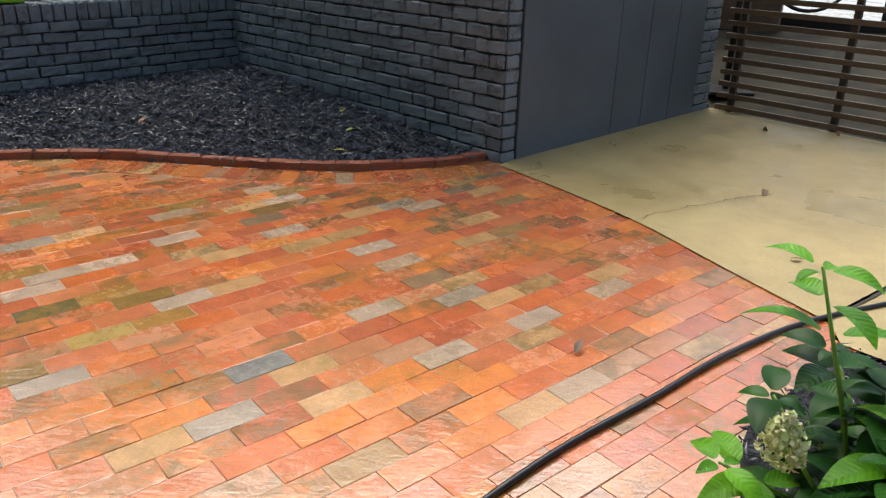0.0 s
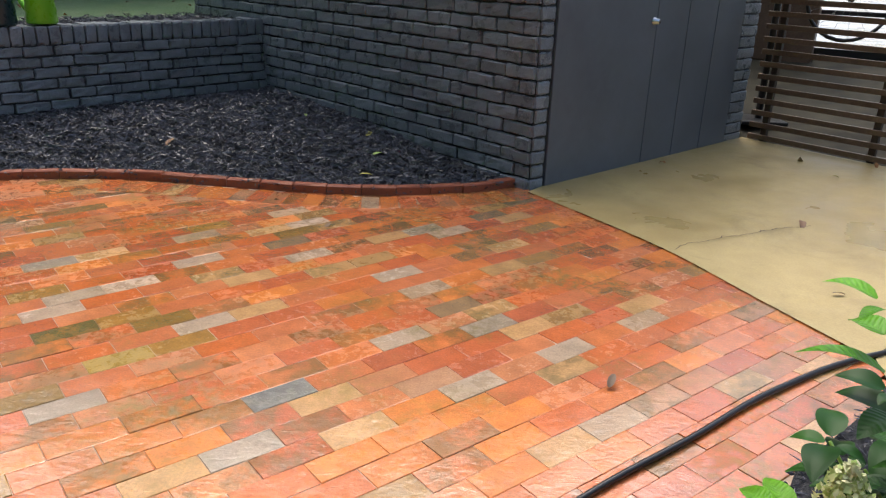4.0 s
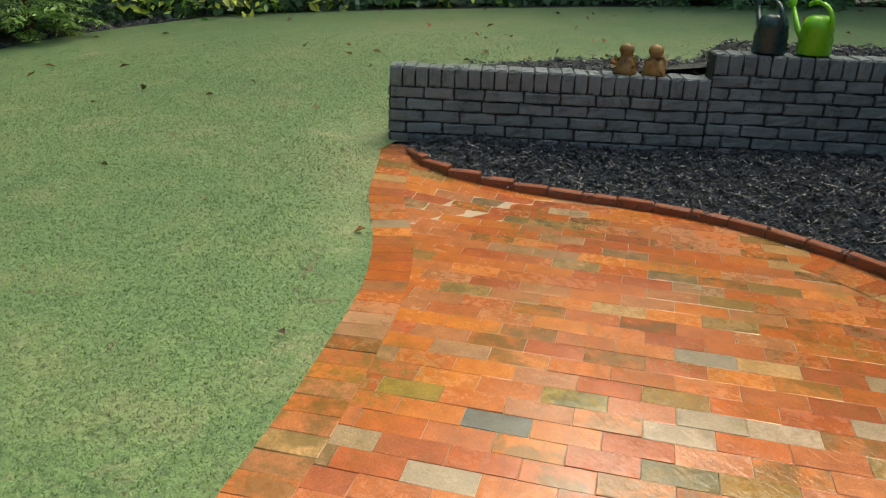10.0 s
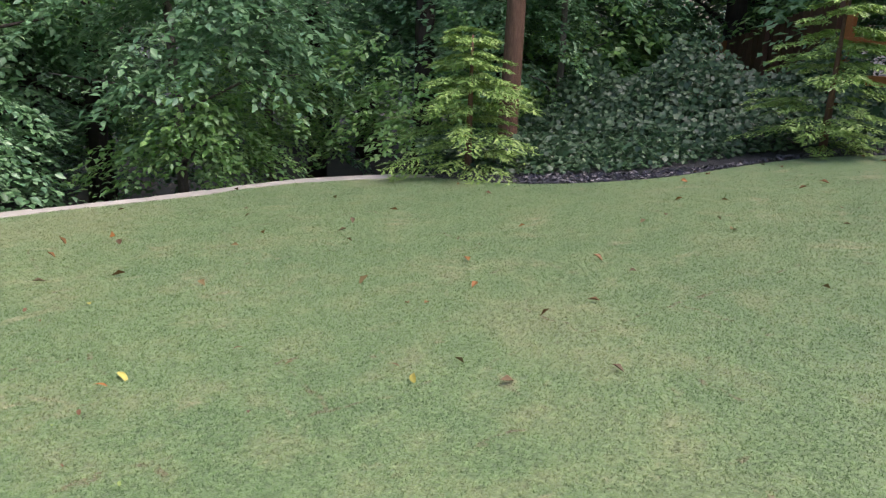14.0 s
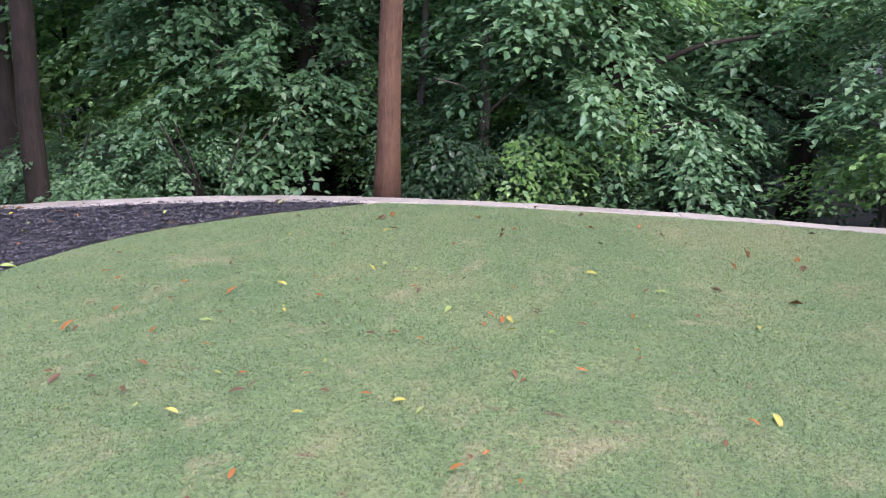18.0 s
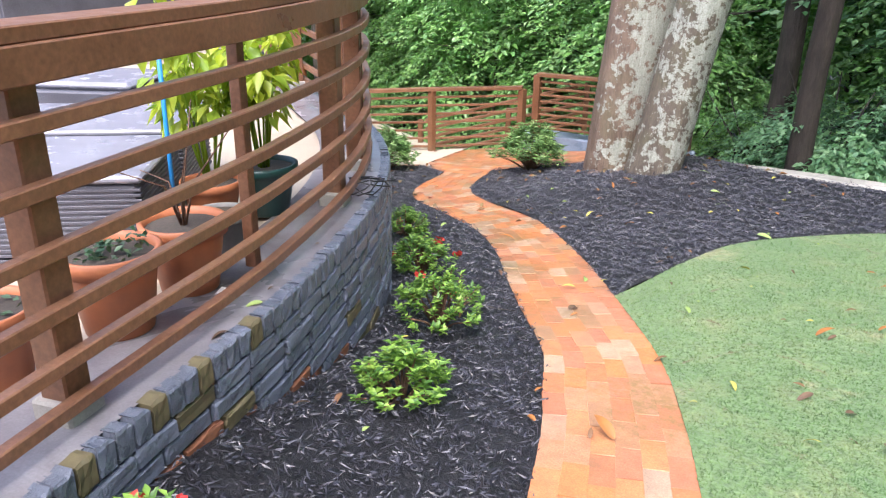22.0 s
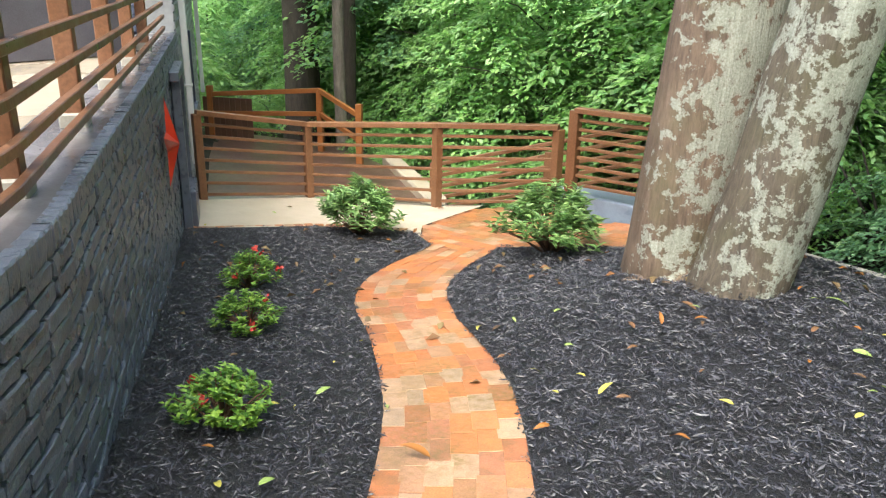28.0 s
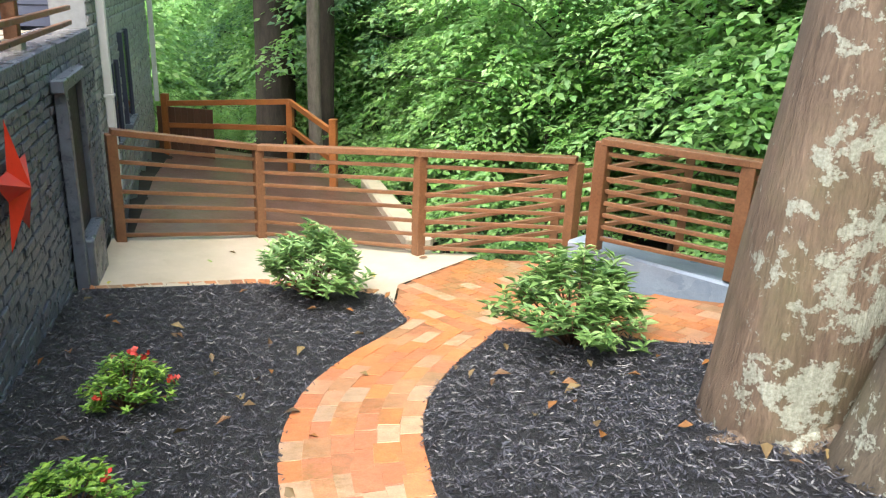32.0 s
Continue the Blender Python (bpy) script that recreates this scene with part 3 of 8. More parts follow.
M_PAVER_GREY = paver("wet_grey_paver", False, 0.0, [(0.0, (0.37, 0.265, 0.185)), (0.35, (0.31, 0.235, 0.175)), (0.7, (0.40, 0.275, 0.19))], 0.15)
M_PAVER_SLATE = paver("wet_slate_paver", False, 0.0, [(0.0, (0.17, 0.155, 0.14)), (0.5, (0.21, 0.18, 0.15))], 0.3)
M_PAVER_MOSS = paver("wet_mossy_paver", False, 0.0, [(0.0, (0.30, 0.15, 0.035)), (0.4, (0.22, 0.12, 0.03)), (0.75, (0.32, 0.20, 0.045))], 0.8)
M_PAVER_FAR = paver("wet_clay_paver_joined", True)
WORN = [
    (0.0, (0.46, 0.155, 0.055)), (0.14, (0.41, 0.15, 0.075)), (0.28, (0.50, 0.19, 0.07)), (0.40, (0.38, 0.135, 0.06)), (0.52, (0.45, 0.20, 0.10)),
    (0.62, (0.52, 0.17, 0.05)), (0.72, (0.40, 0.22, 0.13)), (0.80, (0.43, 0.28, 0.18)), (0.87, (0.33, 0.17, 0.085)), (0.92, (0.47, 0.31, 0.20)), (0.97, (0.35, 0.25, 0.17))]
M_PATH = paver("path_clay_paver", False, 0.15, WORN, 0.4)
M_PATH_FAR = paver("path_clay_paver_joined", True, 0.15, WORN, 0.4)
M_SAND = plain("joint_sand", (0.48, 0.34, 0.24), 0.7, vary=0.25, grain=90)
M_JOINT = plain("path_joint_sand", (0.30, 0.14, 0.07), 0.6, vary=0.25, grain=90)
M_EDGING = plain("terracotta_edging", (0.27, 0.075, 0.035), 0.45, vary=0.25, grain=40, relief=0.3)
M_BLACKBRICK = painted_brick("charcoal_painted_brick", (0.165, 0.181, 0.205), 0.8)
M_DECKBRICK = painted_brick("slate_painted_brick", (0.135, 0.152, 0.195), 0.8)
M_MORTAR = plain("painted_mortar", (0.024, 0.027, 0.031), 0.6, vary=0.2, grain=60, relief=0.4)
M_RAWBRICK = plain("bare_red_brick", (0.25, 0.10, 0.05), 0.6, vary=0.3, grain=45, relief=0.4)
M_MOSSBRICK = plain("mossy_brick", (0.15, 0.125, 0.065), 0.6, vary=0.35, grain=35, relief=0.4)
M_DOOR = plain("charcoal_metal_paint", (0.105, 0.118, 0.142), 0.38, vary=0.12, grain=14, relief=0.05)
M_CHROME = plain("chrome", (0.6, 0.6, 0.6), 0.18, 1.0, vary=0.05)
M_CONC = concrete_mat("tan_concrete", (0.28, 0.20, 0.075), (0.45, 0.345, 0.15), (0.17, 0.12, 0.045), 0.42)
M_CONC_PALE = concrete_mat("pale_concrete", (0.42, 0.36, 0.27), (0.58, 0.50, 0.40), (0.36, 0.30, 0.2), 0.5)
M_DRIVE = plain("leaf_stained_drive", (0.038, 0.033, 0.021), 0.85, vary=0.5, grain=7, relief=0.5, spec=0.15)
M_STREET = concrete_mat("wet_pale_street", (0.42, 0.42, 0.42), (0.55, 0.55, 0.55), (0.36, 0.36, 0.36), 0.3)
M_CAPSTONE = concrete_mat("wet_slate_cap", (0.10, 0.093, 0.097), (0.30, 0.285, 0.305), (0.07, 0.045, 0.034), 0.21)
M_STONE = concrete_mat("border_stone", (0.30, 0.28, 0.24), (0.45, 0.42, 0.37), (0.2, 0.2, 0.16), 0.6)
M_GRASS = grass_mat("turf", False)
M_BLADE = grass_mat("grass_blade", True)
M_MULCH = mulch_mat("black_mulch", False)
M_CHIP = mulch_mat("black_mulch_chip", True)
M_SOIL = plain("forest_floor", (0.024, 0.021, 0.012), 0.8, vary=0.4, grain=12, relief=0.8)
M_CEDAR = wood_mat("orange_stained_wood", (0.26, 0.085, 0.022), (0.42, 0.155, 0.045))
M_RAIL = wood_mat("brown_stained_wood", (0.14, 0.062, 0.032), (0.27, 0.13, 0.07), 0.38)
M_GATE = wood_mat("gate_stained_wood", (0.13, 0.055, 0.025), (0.24, 0.115, 0.055), 0.42)
M_SLAT = wood_mat("dark_slat_wood", (0.085, 0.048, 0.028), (0.17, 0.10, 0.06), 0.4)
M_UPRIGHT = wood_mat("dark_gate_upright", (0.035, 0.02, 0.012), (0.07, 0.04, 0.024), 0.5)
M_DARKFENCE = wood_mat("weathered_fence_wood", (0.07, 0.035, 0.02), (0.13, 0.06, 0.035), 0.6)
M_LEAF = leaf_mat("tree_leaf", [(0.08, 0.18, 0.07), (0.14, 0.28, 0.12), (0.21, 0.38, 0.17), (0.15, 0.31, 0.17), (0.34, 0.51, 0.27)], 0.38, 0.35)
# Lightened copy of the tree leaf: daylight in the glade put into the colour.
M_LEAF_L = leaf_mat("lightened_tree_leaf", [(0.16, 0.34, 0.08), (0.26, 0.48, 0.13), (0.36, 0.56, 0.19), (0.24, 0.46, 0.18), (0.46, 0.66, 0.32)], 0.4, 0.45)
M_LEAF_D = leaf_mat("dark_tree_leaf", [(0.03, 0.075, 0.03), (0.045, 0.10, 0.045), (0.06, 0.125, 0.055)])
M_CONIF = leaf_mat("conifer_leaf", [(0.17, 0.30, 0.075), (0.28, 0.43, 0.11), (0.40, 0.54, 0.17)])
M_IVY = leaf_mat("ivy_leaf", [(0.025, 0.065, 0.03), (0.045, 0.105, 0.045), (0.08, 0.15, 0.07), (0.14, 0.22, 0.11)])
M_YELLOW = leaf_mat("yellow_variegated_leaf", [(0.62, 0.62, 0.07), (0.45, 0.55, 0.08), (0.7, 0.68, 0.2)])
M_AZALEA = leaf_mat("azalea_leaf", [(0.07, 0.16, 0.03), (0.13, 0.26, 0.04), (0.22, 0.38, 0.06), (0.32, 0.48, 0.08)])
M_RHODO = leaf_mat("rhododendron_leaf", [(0.10, 0.20, 0.06), (0.16, 0.29, 0.085), (0.24, 0.38, 0.12), (0.34, 0.48, 0.19)])
# Inner hydrangea leaves: shade inside the bush put into a near-black green.
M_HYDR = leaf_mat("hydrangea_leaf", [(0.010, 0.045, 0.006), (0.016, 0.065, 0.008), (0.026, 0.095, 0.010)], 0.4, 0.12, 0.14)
M_LIME = leaf_mat("lime_pepper_leaf", [(0.36, 0.46, 0.03), (0.52, 0.60, 0.045), (0.26, 0.42, 0.03), (0.60, 0.66, 0.09)], 0.35, 0.5)
M_PETAL = leaf_mat("cream_petal", [(0.48, 0.56, 0.20), (0.78, 0.74, 0.52), (0.40, 0.54, 0.13)], 0.6, 0.3)
M_RED = leaf_mat("red_petal", [(0.55, 0.03, 0.03), (0.65, 0.08, 0.06)], 0.5)
M_DEADLEAF = leaf_mat("fallen_leaf", [(0.16, 0.08, 0.03), (0.30, 0.12, 0.025), (0.10, 0.06, 0.03), (0.24, 0.17, 0.07), (0.08, 0.045, 0.025)], 0.6, 0.1)
M_BARK_BIG = bark_mat("lichen_bark", (0.10, 0.066, 0.044), (0.27, 0.19, 0.135), 0.88, (-0.26, 2.40, -0.008, 0.006))
M_BARK_TWIN = bark_mat("white_lichen_bark", (0.062, 0.050, 0.034), (0.19, 0.15, 0.11), 0.9, (-0.10, 1.95, 0.022, -0.006))
M_TERRACE = concrete_mat("terrace_stone", (0.38, 0.315, 0.235), (0.50, 0.425, 0.33), (0.28, 0.22, 0.155), 0.35)
M_BARK = bark_mat("dark_bark", (0.022, 0.017, 0.013), (0.07, 0.052, 0.04))
M_BARK_RED = bark_mat("red_brown_bark", (0.10, 0.05, 0.03), (0.24, 0.13, 0.08))
M_BARK_GREY = bark_mat("grey_bark", (0.10, 0.085, 0.07), (0.22, 0.19, 0.16))
M_TERRA = plain("terracotta_pot", (0.50, 0.175, 0.075), 0.5, vary=0.15, grain=25)
M_GREENPOT = plain("dark_green_plastic", (0.012, 0.05, 0.045), 0.35, vary=0.1)
M_GREYPOT = plain("grey_stone_pot", (0.2, 0.19, 0.18), 0.7, vary=0.2)
M_POTSOIL = plain("potting_soil", (0.085, 0.07, 0.055), 0.9, vary=0.4, grain=70, relief=0.9)
M_WHITE = plain("white_trim_paint", (0.72, 0.72, 0.72), 0.45, vary=0.05)
M_SIDING = plain("navy_siding", (0.050, 0.058, 0.098), 0.5, vary=0.1)
M_WICKER = plain("charcoal_wicker", (0.115, 0.112, 0.135), 0.5, vary=0.25, grain=120, relief=0.6)
M_CUSHION = plain("grey_wet_fabric", (0.27, 0.265, 0.305), 0.24, vary=0.1, grain=9, relief=0.05)
M_RUBBER = plain("black_rubber", (0.012, 0.012, 0.013), 0.35, vary=0.15)
M_LIMECAN = plain("lime_green_plastic", (0.20, 0.52, 0.02), 0.3, vary=0.05)
M_DARKCAN = plain("dark_teal_plastic", (0.018, 0.045, 0.05), 0.3, vary=0.1)
M_STARRED = plain("red_enamel", (0.62, 0.035, 0.015), 0.35, vary=0.12)
M_FIGURE = plain("gilt_weathered_resin", (0.28, 0.15, 0.05), 0.5, vary=0.5, grain=25)
M_BLUE = plain("blue_plastic_stake", (0.03, 0.25, 0.62), 0.4, vary=0.05)
M_WIRE = plain("dark_wire", (0.05, 0.045, 0.04), 0.5, 0.8)
M_CURB = concrete_mat("blue_grey_curb", (0.20, 0.24, 0.31), (0.33, 0.38, 0.46), (0.16, 0.18, 0.22), 0.4)
M_GLASS = plain("dark_window_glass", (0.02, 0.025, 0.03), 0.08, vary=0.1)
M_VOID = plain("opening_shade_black", (0.012, 0.012, 0.014), 0.6)

# ---- ground, lawn, beds ----
from mathutils.geometry import delaunay_2d_cdt


def sheet(name, outline, height, material, step=0.25, lift=0.0):
    """A surface that fills an outline and follows a height."""
    outline = np.asarray(outline)
    lo, hi = outline.min(0), outline.max(0)
    gx, gy = np.meshgrid(np.arange(lo[0], hi[0], step), np.arange(lo[1], hi[1], step))
    gx, gy = gx.ravel(), gy.ravel()
    ring = np.vstack([outline, outline[:1]])
    ok = inside(outline, gx, gy) & (line_dist(ring, gx, gy) > step * 0.4)
    pts = [Vector(p) for p in outline] + [Vector((a, b)) for a, b in zip(gx[ok], gy[ok])]
    n = len(outline)
    out = delaunay_2d_cdt(pts, [(i, (i + 1) % n) for i in range(n)], [], 1, 1e-5)
    xy = np.array([(v.x, v.y) for v in out[0]])
    z = height(xy[:, 0], xy[:, 1]) + lift
    faces = []
    for f in out[2]:
        a, b, c = (xy[i] for i in f[:3])
        faces.append(f if (b[0] - a[0]) * (c[1] - a[1]) - (b[1] - a[1]) * (c[0] - a[0]) > 0 else f[::-1])
    return link_part(name, mesh_of(name, np.c_[xy, z], faces, True), material)


def beyond(x, y):
    """How far outside the border of the garden a point of the woods lies (0 inside)."""
    garden = np.vstack([BORDER, [(14, -11.6), (30, 20), (-4, 40), (-13.2, 1.9)]])
    return np.where(inside(garden, x, y), 0.0, line_dist(np.vstack([garden, garden[:1]]), x, y))


def floor_z(x, y):
    d = beyond(x, y)
    west = smoothstep(-9, -13, np.asarray(x, float)) * smoothstep(-1, 3, np.asarray(y, float))
    return land(x, y) - np.where(d > 0, 0.12, 0.6) - (1 - west) * (1.1 * smoothstep(0.0, 2.5, d) + 1.6 * smoothstep(2, 16, d))


g = np.r_[-300, -150, -80, -50, np.arange(-36, 37, 0.75), 50, 80, 150, 300]
gx, gy = np.meshgrid(g, g)
gz_ = floor_z(gx.ravel(), gy.ravel())
under = inside(np.vstack([WALL_CURVE, [(14, -11.6), (14, 6), (1.42, 6)]]), gx.ravel(), gy.ravel()) | inside([(0.3, 4.7), (-2.9, 8.3), (6, 14), (9, 4), (3, 2.0), (0.9, 2), (-4, 3.2)], gx.ravel(), gy.ravel())
gz_ = np.where(under, np.minimum(gz_, -0.5), gz_)
gz_ = np.where(inside(np.vstack([LAWN_EDGE, EDGING, CONC_EDGE, BED_EDGE[::-1]]), gx.ravel(), gy.ravel()), np.minimum(gz_, -0.3), gz_)
n = len(g)
ground = link_part("ground", mesh_of("ground", np.c_[gx.ravel(), gy.ravel(), gz_], [(j * n + i, j * n + i + 1, (j + 1) * n + i + 1, (j + 1) * n + i) for j in range(n - 1) for i in range(n - 1)], True), M_SOIL)
tagged(ground, "dark leaf-littered forest floor sloping away", "ground", kind="structure")

LAWN = np.vstack([LAWN_EDGE[:-1], [LOW_A + (0.02, 0.1)], [LOW_A + (-0.12, 0.2)], [(-2.05, 7.2), (-2.8, 7.95)], [(0.5, 12.5), (-4.5, 13.0)], FENCE_LINE[::-1][1:-3] + (0.5, -0.4), spline([(-10.95, 4.6), (-10.65, 2.2), (-9.3, 0.5), (-8.8, -0.9), (-9.0, -2.25), (-8.22, -3.7), (-7.15, -4.25), (-5.8, -5.0), (-4.0, -5.7), (-2.65, -6.18)], 0.2), LAWN_MULCH[::-1], PATH_R[(PATH_R[:, 1] > -3.82) & (PATH_R[:, 1] < -1.91)][::-1]])
RIM = np.vstack([PATH_R[PATH_R[:, 1] > -3.9][::-1][::6], LAWN_EDGE[::6], LAWN_EDGE[-1:]])


def lawn_z(x, y):
    """The turf meets the bricks level and rolls away from them."""
    w = smoothstep(0.0, 0.7, line_dist(RIM, x, y))
    return (patio_z(x, y) + 0.004) * (1 - w) + (land(x, y) + 0.02) * w


lawn = sheet("lawn", LAWN, lawn_z, M_GRASS, 0.2, 0.0)
tagged(lawn, "patchy green turf lawn with drying sod seams", "lawn", kind="structure")

BED_TREE = np.vstack([PATH_R[PATH_R[:, 1] < -3.9], [(3.75, -8.7), (3.0, -8.72), (2.75, -9.1)], BORDER[(BORDER[:, 0] > -2.6) & (BORDER[:, 0] < 2.5) & (BORDER[:, 1] < -6)][::-1] + (0.05, 0.12), LAWN_MULCH[::-1][1:]])
BED_DECK = np.vstack([PATH_L[PATH_L[:, 1] < -0.9], [(5.72, -8.88), (6.12, -8.84), (6.8, -8.48), (7.33, -7.3)], WALL_CURVE[(WALL_CURVE[:, 0] < 7.25)][::-1], [(2.9, 0.9), (2.6, 1.9), (1.6, 2.28)], BED_EDGE[::-1][:-1]])
BED_PATIO = np.vstack([EDGING, [HOUSE_A + (-0.02, 0.0)], [LOW_B], [LOW_A + (0.1, 0.1)]])


def bed_z(x, y):
    d = line_dist(WALL_CURVE[::6], x, y)
    rim = line_dist(PATH_L[::4], x, y)
    return patio_z(x, y) + 0.16 * smoothstep(0.8, 0.0, d) * smoothstep(-2.4, -1.0, np.asarray(y, float)) - 0.008 + 0.022 * smoothstep(0.0, 0.15, rim)


def tree_bed_z(x, y):
    d = np.hypot(np.asarray(x, float) - 2.25, np.asarray(y, float) + 7.4)
    rim = line_dist(PATH_R[::4], x, y)
    return land(x, y) - 0.008 + 0.028 * smoothstep(0.0, 0.15, rim) + 0.16 * smoothstep(1.7, 0.3, d)


def patio_bed_z(x, y):
    return patio_z(x, y) + 0.015 + 0.17 * smoothstep(0.0, 1.0, line_dist(EDGING, x, y)) * smoothstep(0.6, -1.8, np.asarray(x, float))


b1 = sheet("mulch_bed_tree", BED_TREE, tree_bed_z, M_MULCH, 0.12, 0.0)
tagged(b1, "black shredded mulch bed round the twin-trunk tree", "mulch bed", kind="structure")
b2 = sheet("mulch_bed_deck", BED_DECK, bed_z, M_MULCH, 0.12, 0.0)
tagged(b2, "black shredded mulch bed between path and wall", "mulch bed", kind="structure")
b3 = sheet("mulch_bed_patio", BED_PATIO, patio_bed_z, M_MULCH, 0.12, 0.0)
tagged(b3, "black shredded mulch bed under the black brick walls", "mulch bed", kind="structure")
FENCE_BED = np.vstack([spline([(-10.95, 4.6), (-10.65, 2.2), (-9.3, 0.5), (-8.8, -0.9), (-9.0, -2.25)], 0.2)[::-1], (FENCE_LINE[::-1][1:-3] + (0.5, -0.4))[::-1][2:], FENCE_LINE[::-1][:-1] + (-0.5, 0.3), [(-15, 1.5), (-14, -2.0), (-11, -3.2)]])
b4 = sheet("mulch_bed_fence", FENCE_BED, lambda x, y: np.maximum(land(x, y), floor_z(x, y) + 0.1), M_MULCH, 0.25, 0.012)
tagged(b4, "dark mulch strip with ivy along the fence", "mulch bed", kind="structure")

# mulch beside the wall top, behind the low wall
ALONG = (LOW_B - LOW_A) / np.linalg.norm(LOW_B - LOW_A)
BACK = np.array((-ALONG[1], ALONG[0]))
BACK_BED = np.array([LOW_A + ALONG * a + BACK * b for a, b in ((0.35, 0.18), (1.4, 0.18), (2.8, 0.18), (4.4, 0.18), (4.4, 1.3), (3.2, 1.35), (2.2, 1.15), (1.2, 0.75))])


def back_bed_z(x, y):
    s = (x - LOW_A[0]) * ALONG[0] + (y - LOW_A[1]) * ALONG[1]
    o = (x - LOW_A[0]) * BACK[0] + (y - LOW_A[1]) * BACK[1]
    w = smoothstep(0.85, 1.4, o)
    return (0.645 + 0.155 * smoothstep(2.05, 2.35, s)) * (1 - w) + (land(x, y) + 0.05) * w


b5 = sheet("mulch_bed_back", BACK_BED, back_bed_z, M_MULCH, 0.1, 0.0)
tagged(b5, "dark mulch strip behind the low brick wall", "mulch bed", kind="structure")


def chips(name, outline, height, count, size, spill=0.0):
    """Shredded bark lying loose: slivers of all sizes at all angles, some spilt over the edge."""
    outline = np.asarray(outline)
    lo, hi = outline.min(0), outline.max(0)
    p = NPR.uniform(lo, hi, (count * 5, 2))
    p = p[inside(outline, p[:, 0], p[:, 1])][:count]
    p = p + NPR.normal(0, 1, p.shape) * spill
    k = len(p)
    heap = 0.012 * (np.sin(p[:, 0] * 31 + 2 * np.sin(p[:, 1] * 23)) + np.sin(p[:, 1] * 37 + p[:, 0] * 11))
    z = height(p[:, 0], p[:, 1]) + NPR.uniform(0.0, 0.016, k) + np.clip(heap, -0.004, 1)
    yaw, tilt = NPR.uniform(0, 2 * np.pi, k), NPR.normal(0, 0.38, k)
    L = size * np.clip(NPR.lognormal(-0.25, 0.5, k), 0.25, 2.2)
    W = np.minimum(size * NPR.uniform(0.12, 0.36, k), L * 0.45)
    u = np.stack([np.cos(yaw) * np.cos(tilt), np.sin(yaw) * np.cos(tilt), np.sin(tilt)], -1)
    v = np.stack([-np.sin(yaw), np.cos(yaw), NPR.normal(0, 0.5, k)], -1)
    c = np.c_[p, z]
    h = np.array([0, 0, 1.0]) * (size * 0.10)
    bend = v * (W * NPR.normal(0, 0.3, k))[:, None]
    V = np.stack([c - u * L[:, None] / 2, c + v * W[:, None] / 2 - h * 0.3, c + u * L[:, None] / 2 + bend, c - v * W[:, None] / 2 - h * 0.3, c + h], 1).reshape(-1, 3)
    b = np.arange(k)[:, None] * 5
    F = np.concatenate([b + (0, 4, 3), b + (3, 4, 2), b + (2, 4, 1), b + (1, 4, 0)], 0)
    ob = link_part(name, mesh_of(name, V, F.tolist()), M_CHIP, None)
    return tagged(ob, "loose shreds of black-dyed bark mulch", "mulch", kind="stuff")


chips("mulch_chips", BED_PATIO, patio_bed_z, 36000, 0.048)
chips("mulch_chips", BACK_BED, back_bed_z, 4500, 0.05)
chips("mulch_chips", BED_DECK, bed_z, 48000, 0.034, 0.012)
chips("mulch_chips", BED_TREE, tree_bed_z, 52000, 0.034, 0.012)
EDGE_STRIP = np.vstack([spline([(-10.95, 4.6), (-10.65, 2.2), (-9.3, 0.5), (-8.8, -0.9), (-9.0, -2.25)], 0.2), spline([(-9.55, -2.5), (-9.4, -0.9), (-9.9, 0.8), (-11.2, 2.5), (-11.4, 4.5)], 0.2)])
chips("mulch_chips", EDGE_STRIP, lambda x, y: np.maximum(land(x, y), floor_z(x, y) + 0.1) + 0.012, 5000, 0.08)


def blades(name, count, centre, radius, height):
    """Short turf: single blades, thick near the walk and thinning outwards."""
    r = radius * np.sqrt(NPR.uniform(0, 1, count * 6))
    r = r[NPR.uniform(0, 1, len(r)) < np.clip(1 - r / radius, 0, 1) ** 1.3]
    a = NPR.uniform(0, 2 * np.pi, len(r))
    p = np.stack([centre[0] + r * np.cos(a), centre[1] + r * np.sin(a)], -1)
    p = p[inside(LAWN, p[:, 0], p[:, 1])][:count]
    k = len(p)
    z = lawn_z(p[:, 0], p[:, 1]) - 0.002
    yaw = NPR.uniform(0, 2 * np.pi, k)
    d = np.hypot(p[:, 0] - centre[0], p[:, 1] - centre[1])
    w = NPR.uniform(0.0011, 0.0021, k) * (1 + d * 0.18)
    hgt = height * NPR.uniform(0.5, 1.3, k)
    lean = NPR.normal(0, 1, (k, 2)) * height * 0.9
    s = np.stack([np.cos(yaw) * w, np.sin(yaw) * w, 0 * w], -1)
    c = np.c_[p, z]
    tip = c + np.c_[lean, hgt]
    V = np.stack([c - s, c + s, tip], 1).reshape(-1, 3)
    F = np.arange(3 * k).reshape(-1, 3)
    me = bpy.data.meshes.new(name)
    me.vertices.add(3 * k)
    me.vertices.foreach_set("co", V.ravel())
    me.loops.add(3 * k)
    me.loops.foreach_set("vertex_index", F.ravel())
    me.polygons.add(k)
    me.polygons.foreach_set("loop_start", np.arange(0, 3 * k, 3))
    me.polygons.foreach_set("loop_total", np.full(k, 3))
    me.update(calc_edges=True)
    ob = link_part(name, me, M_BLADE)
    return tagged(ob, "short green and straw blades of turf", "grass", kind="stuff")


blades("grass", 620000, (-2.0, 0.0), 8.5, 0.012)


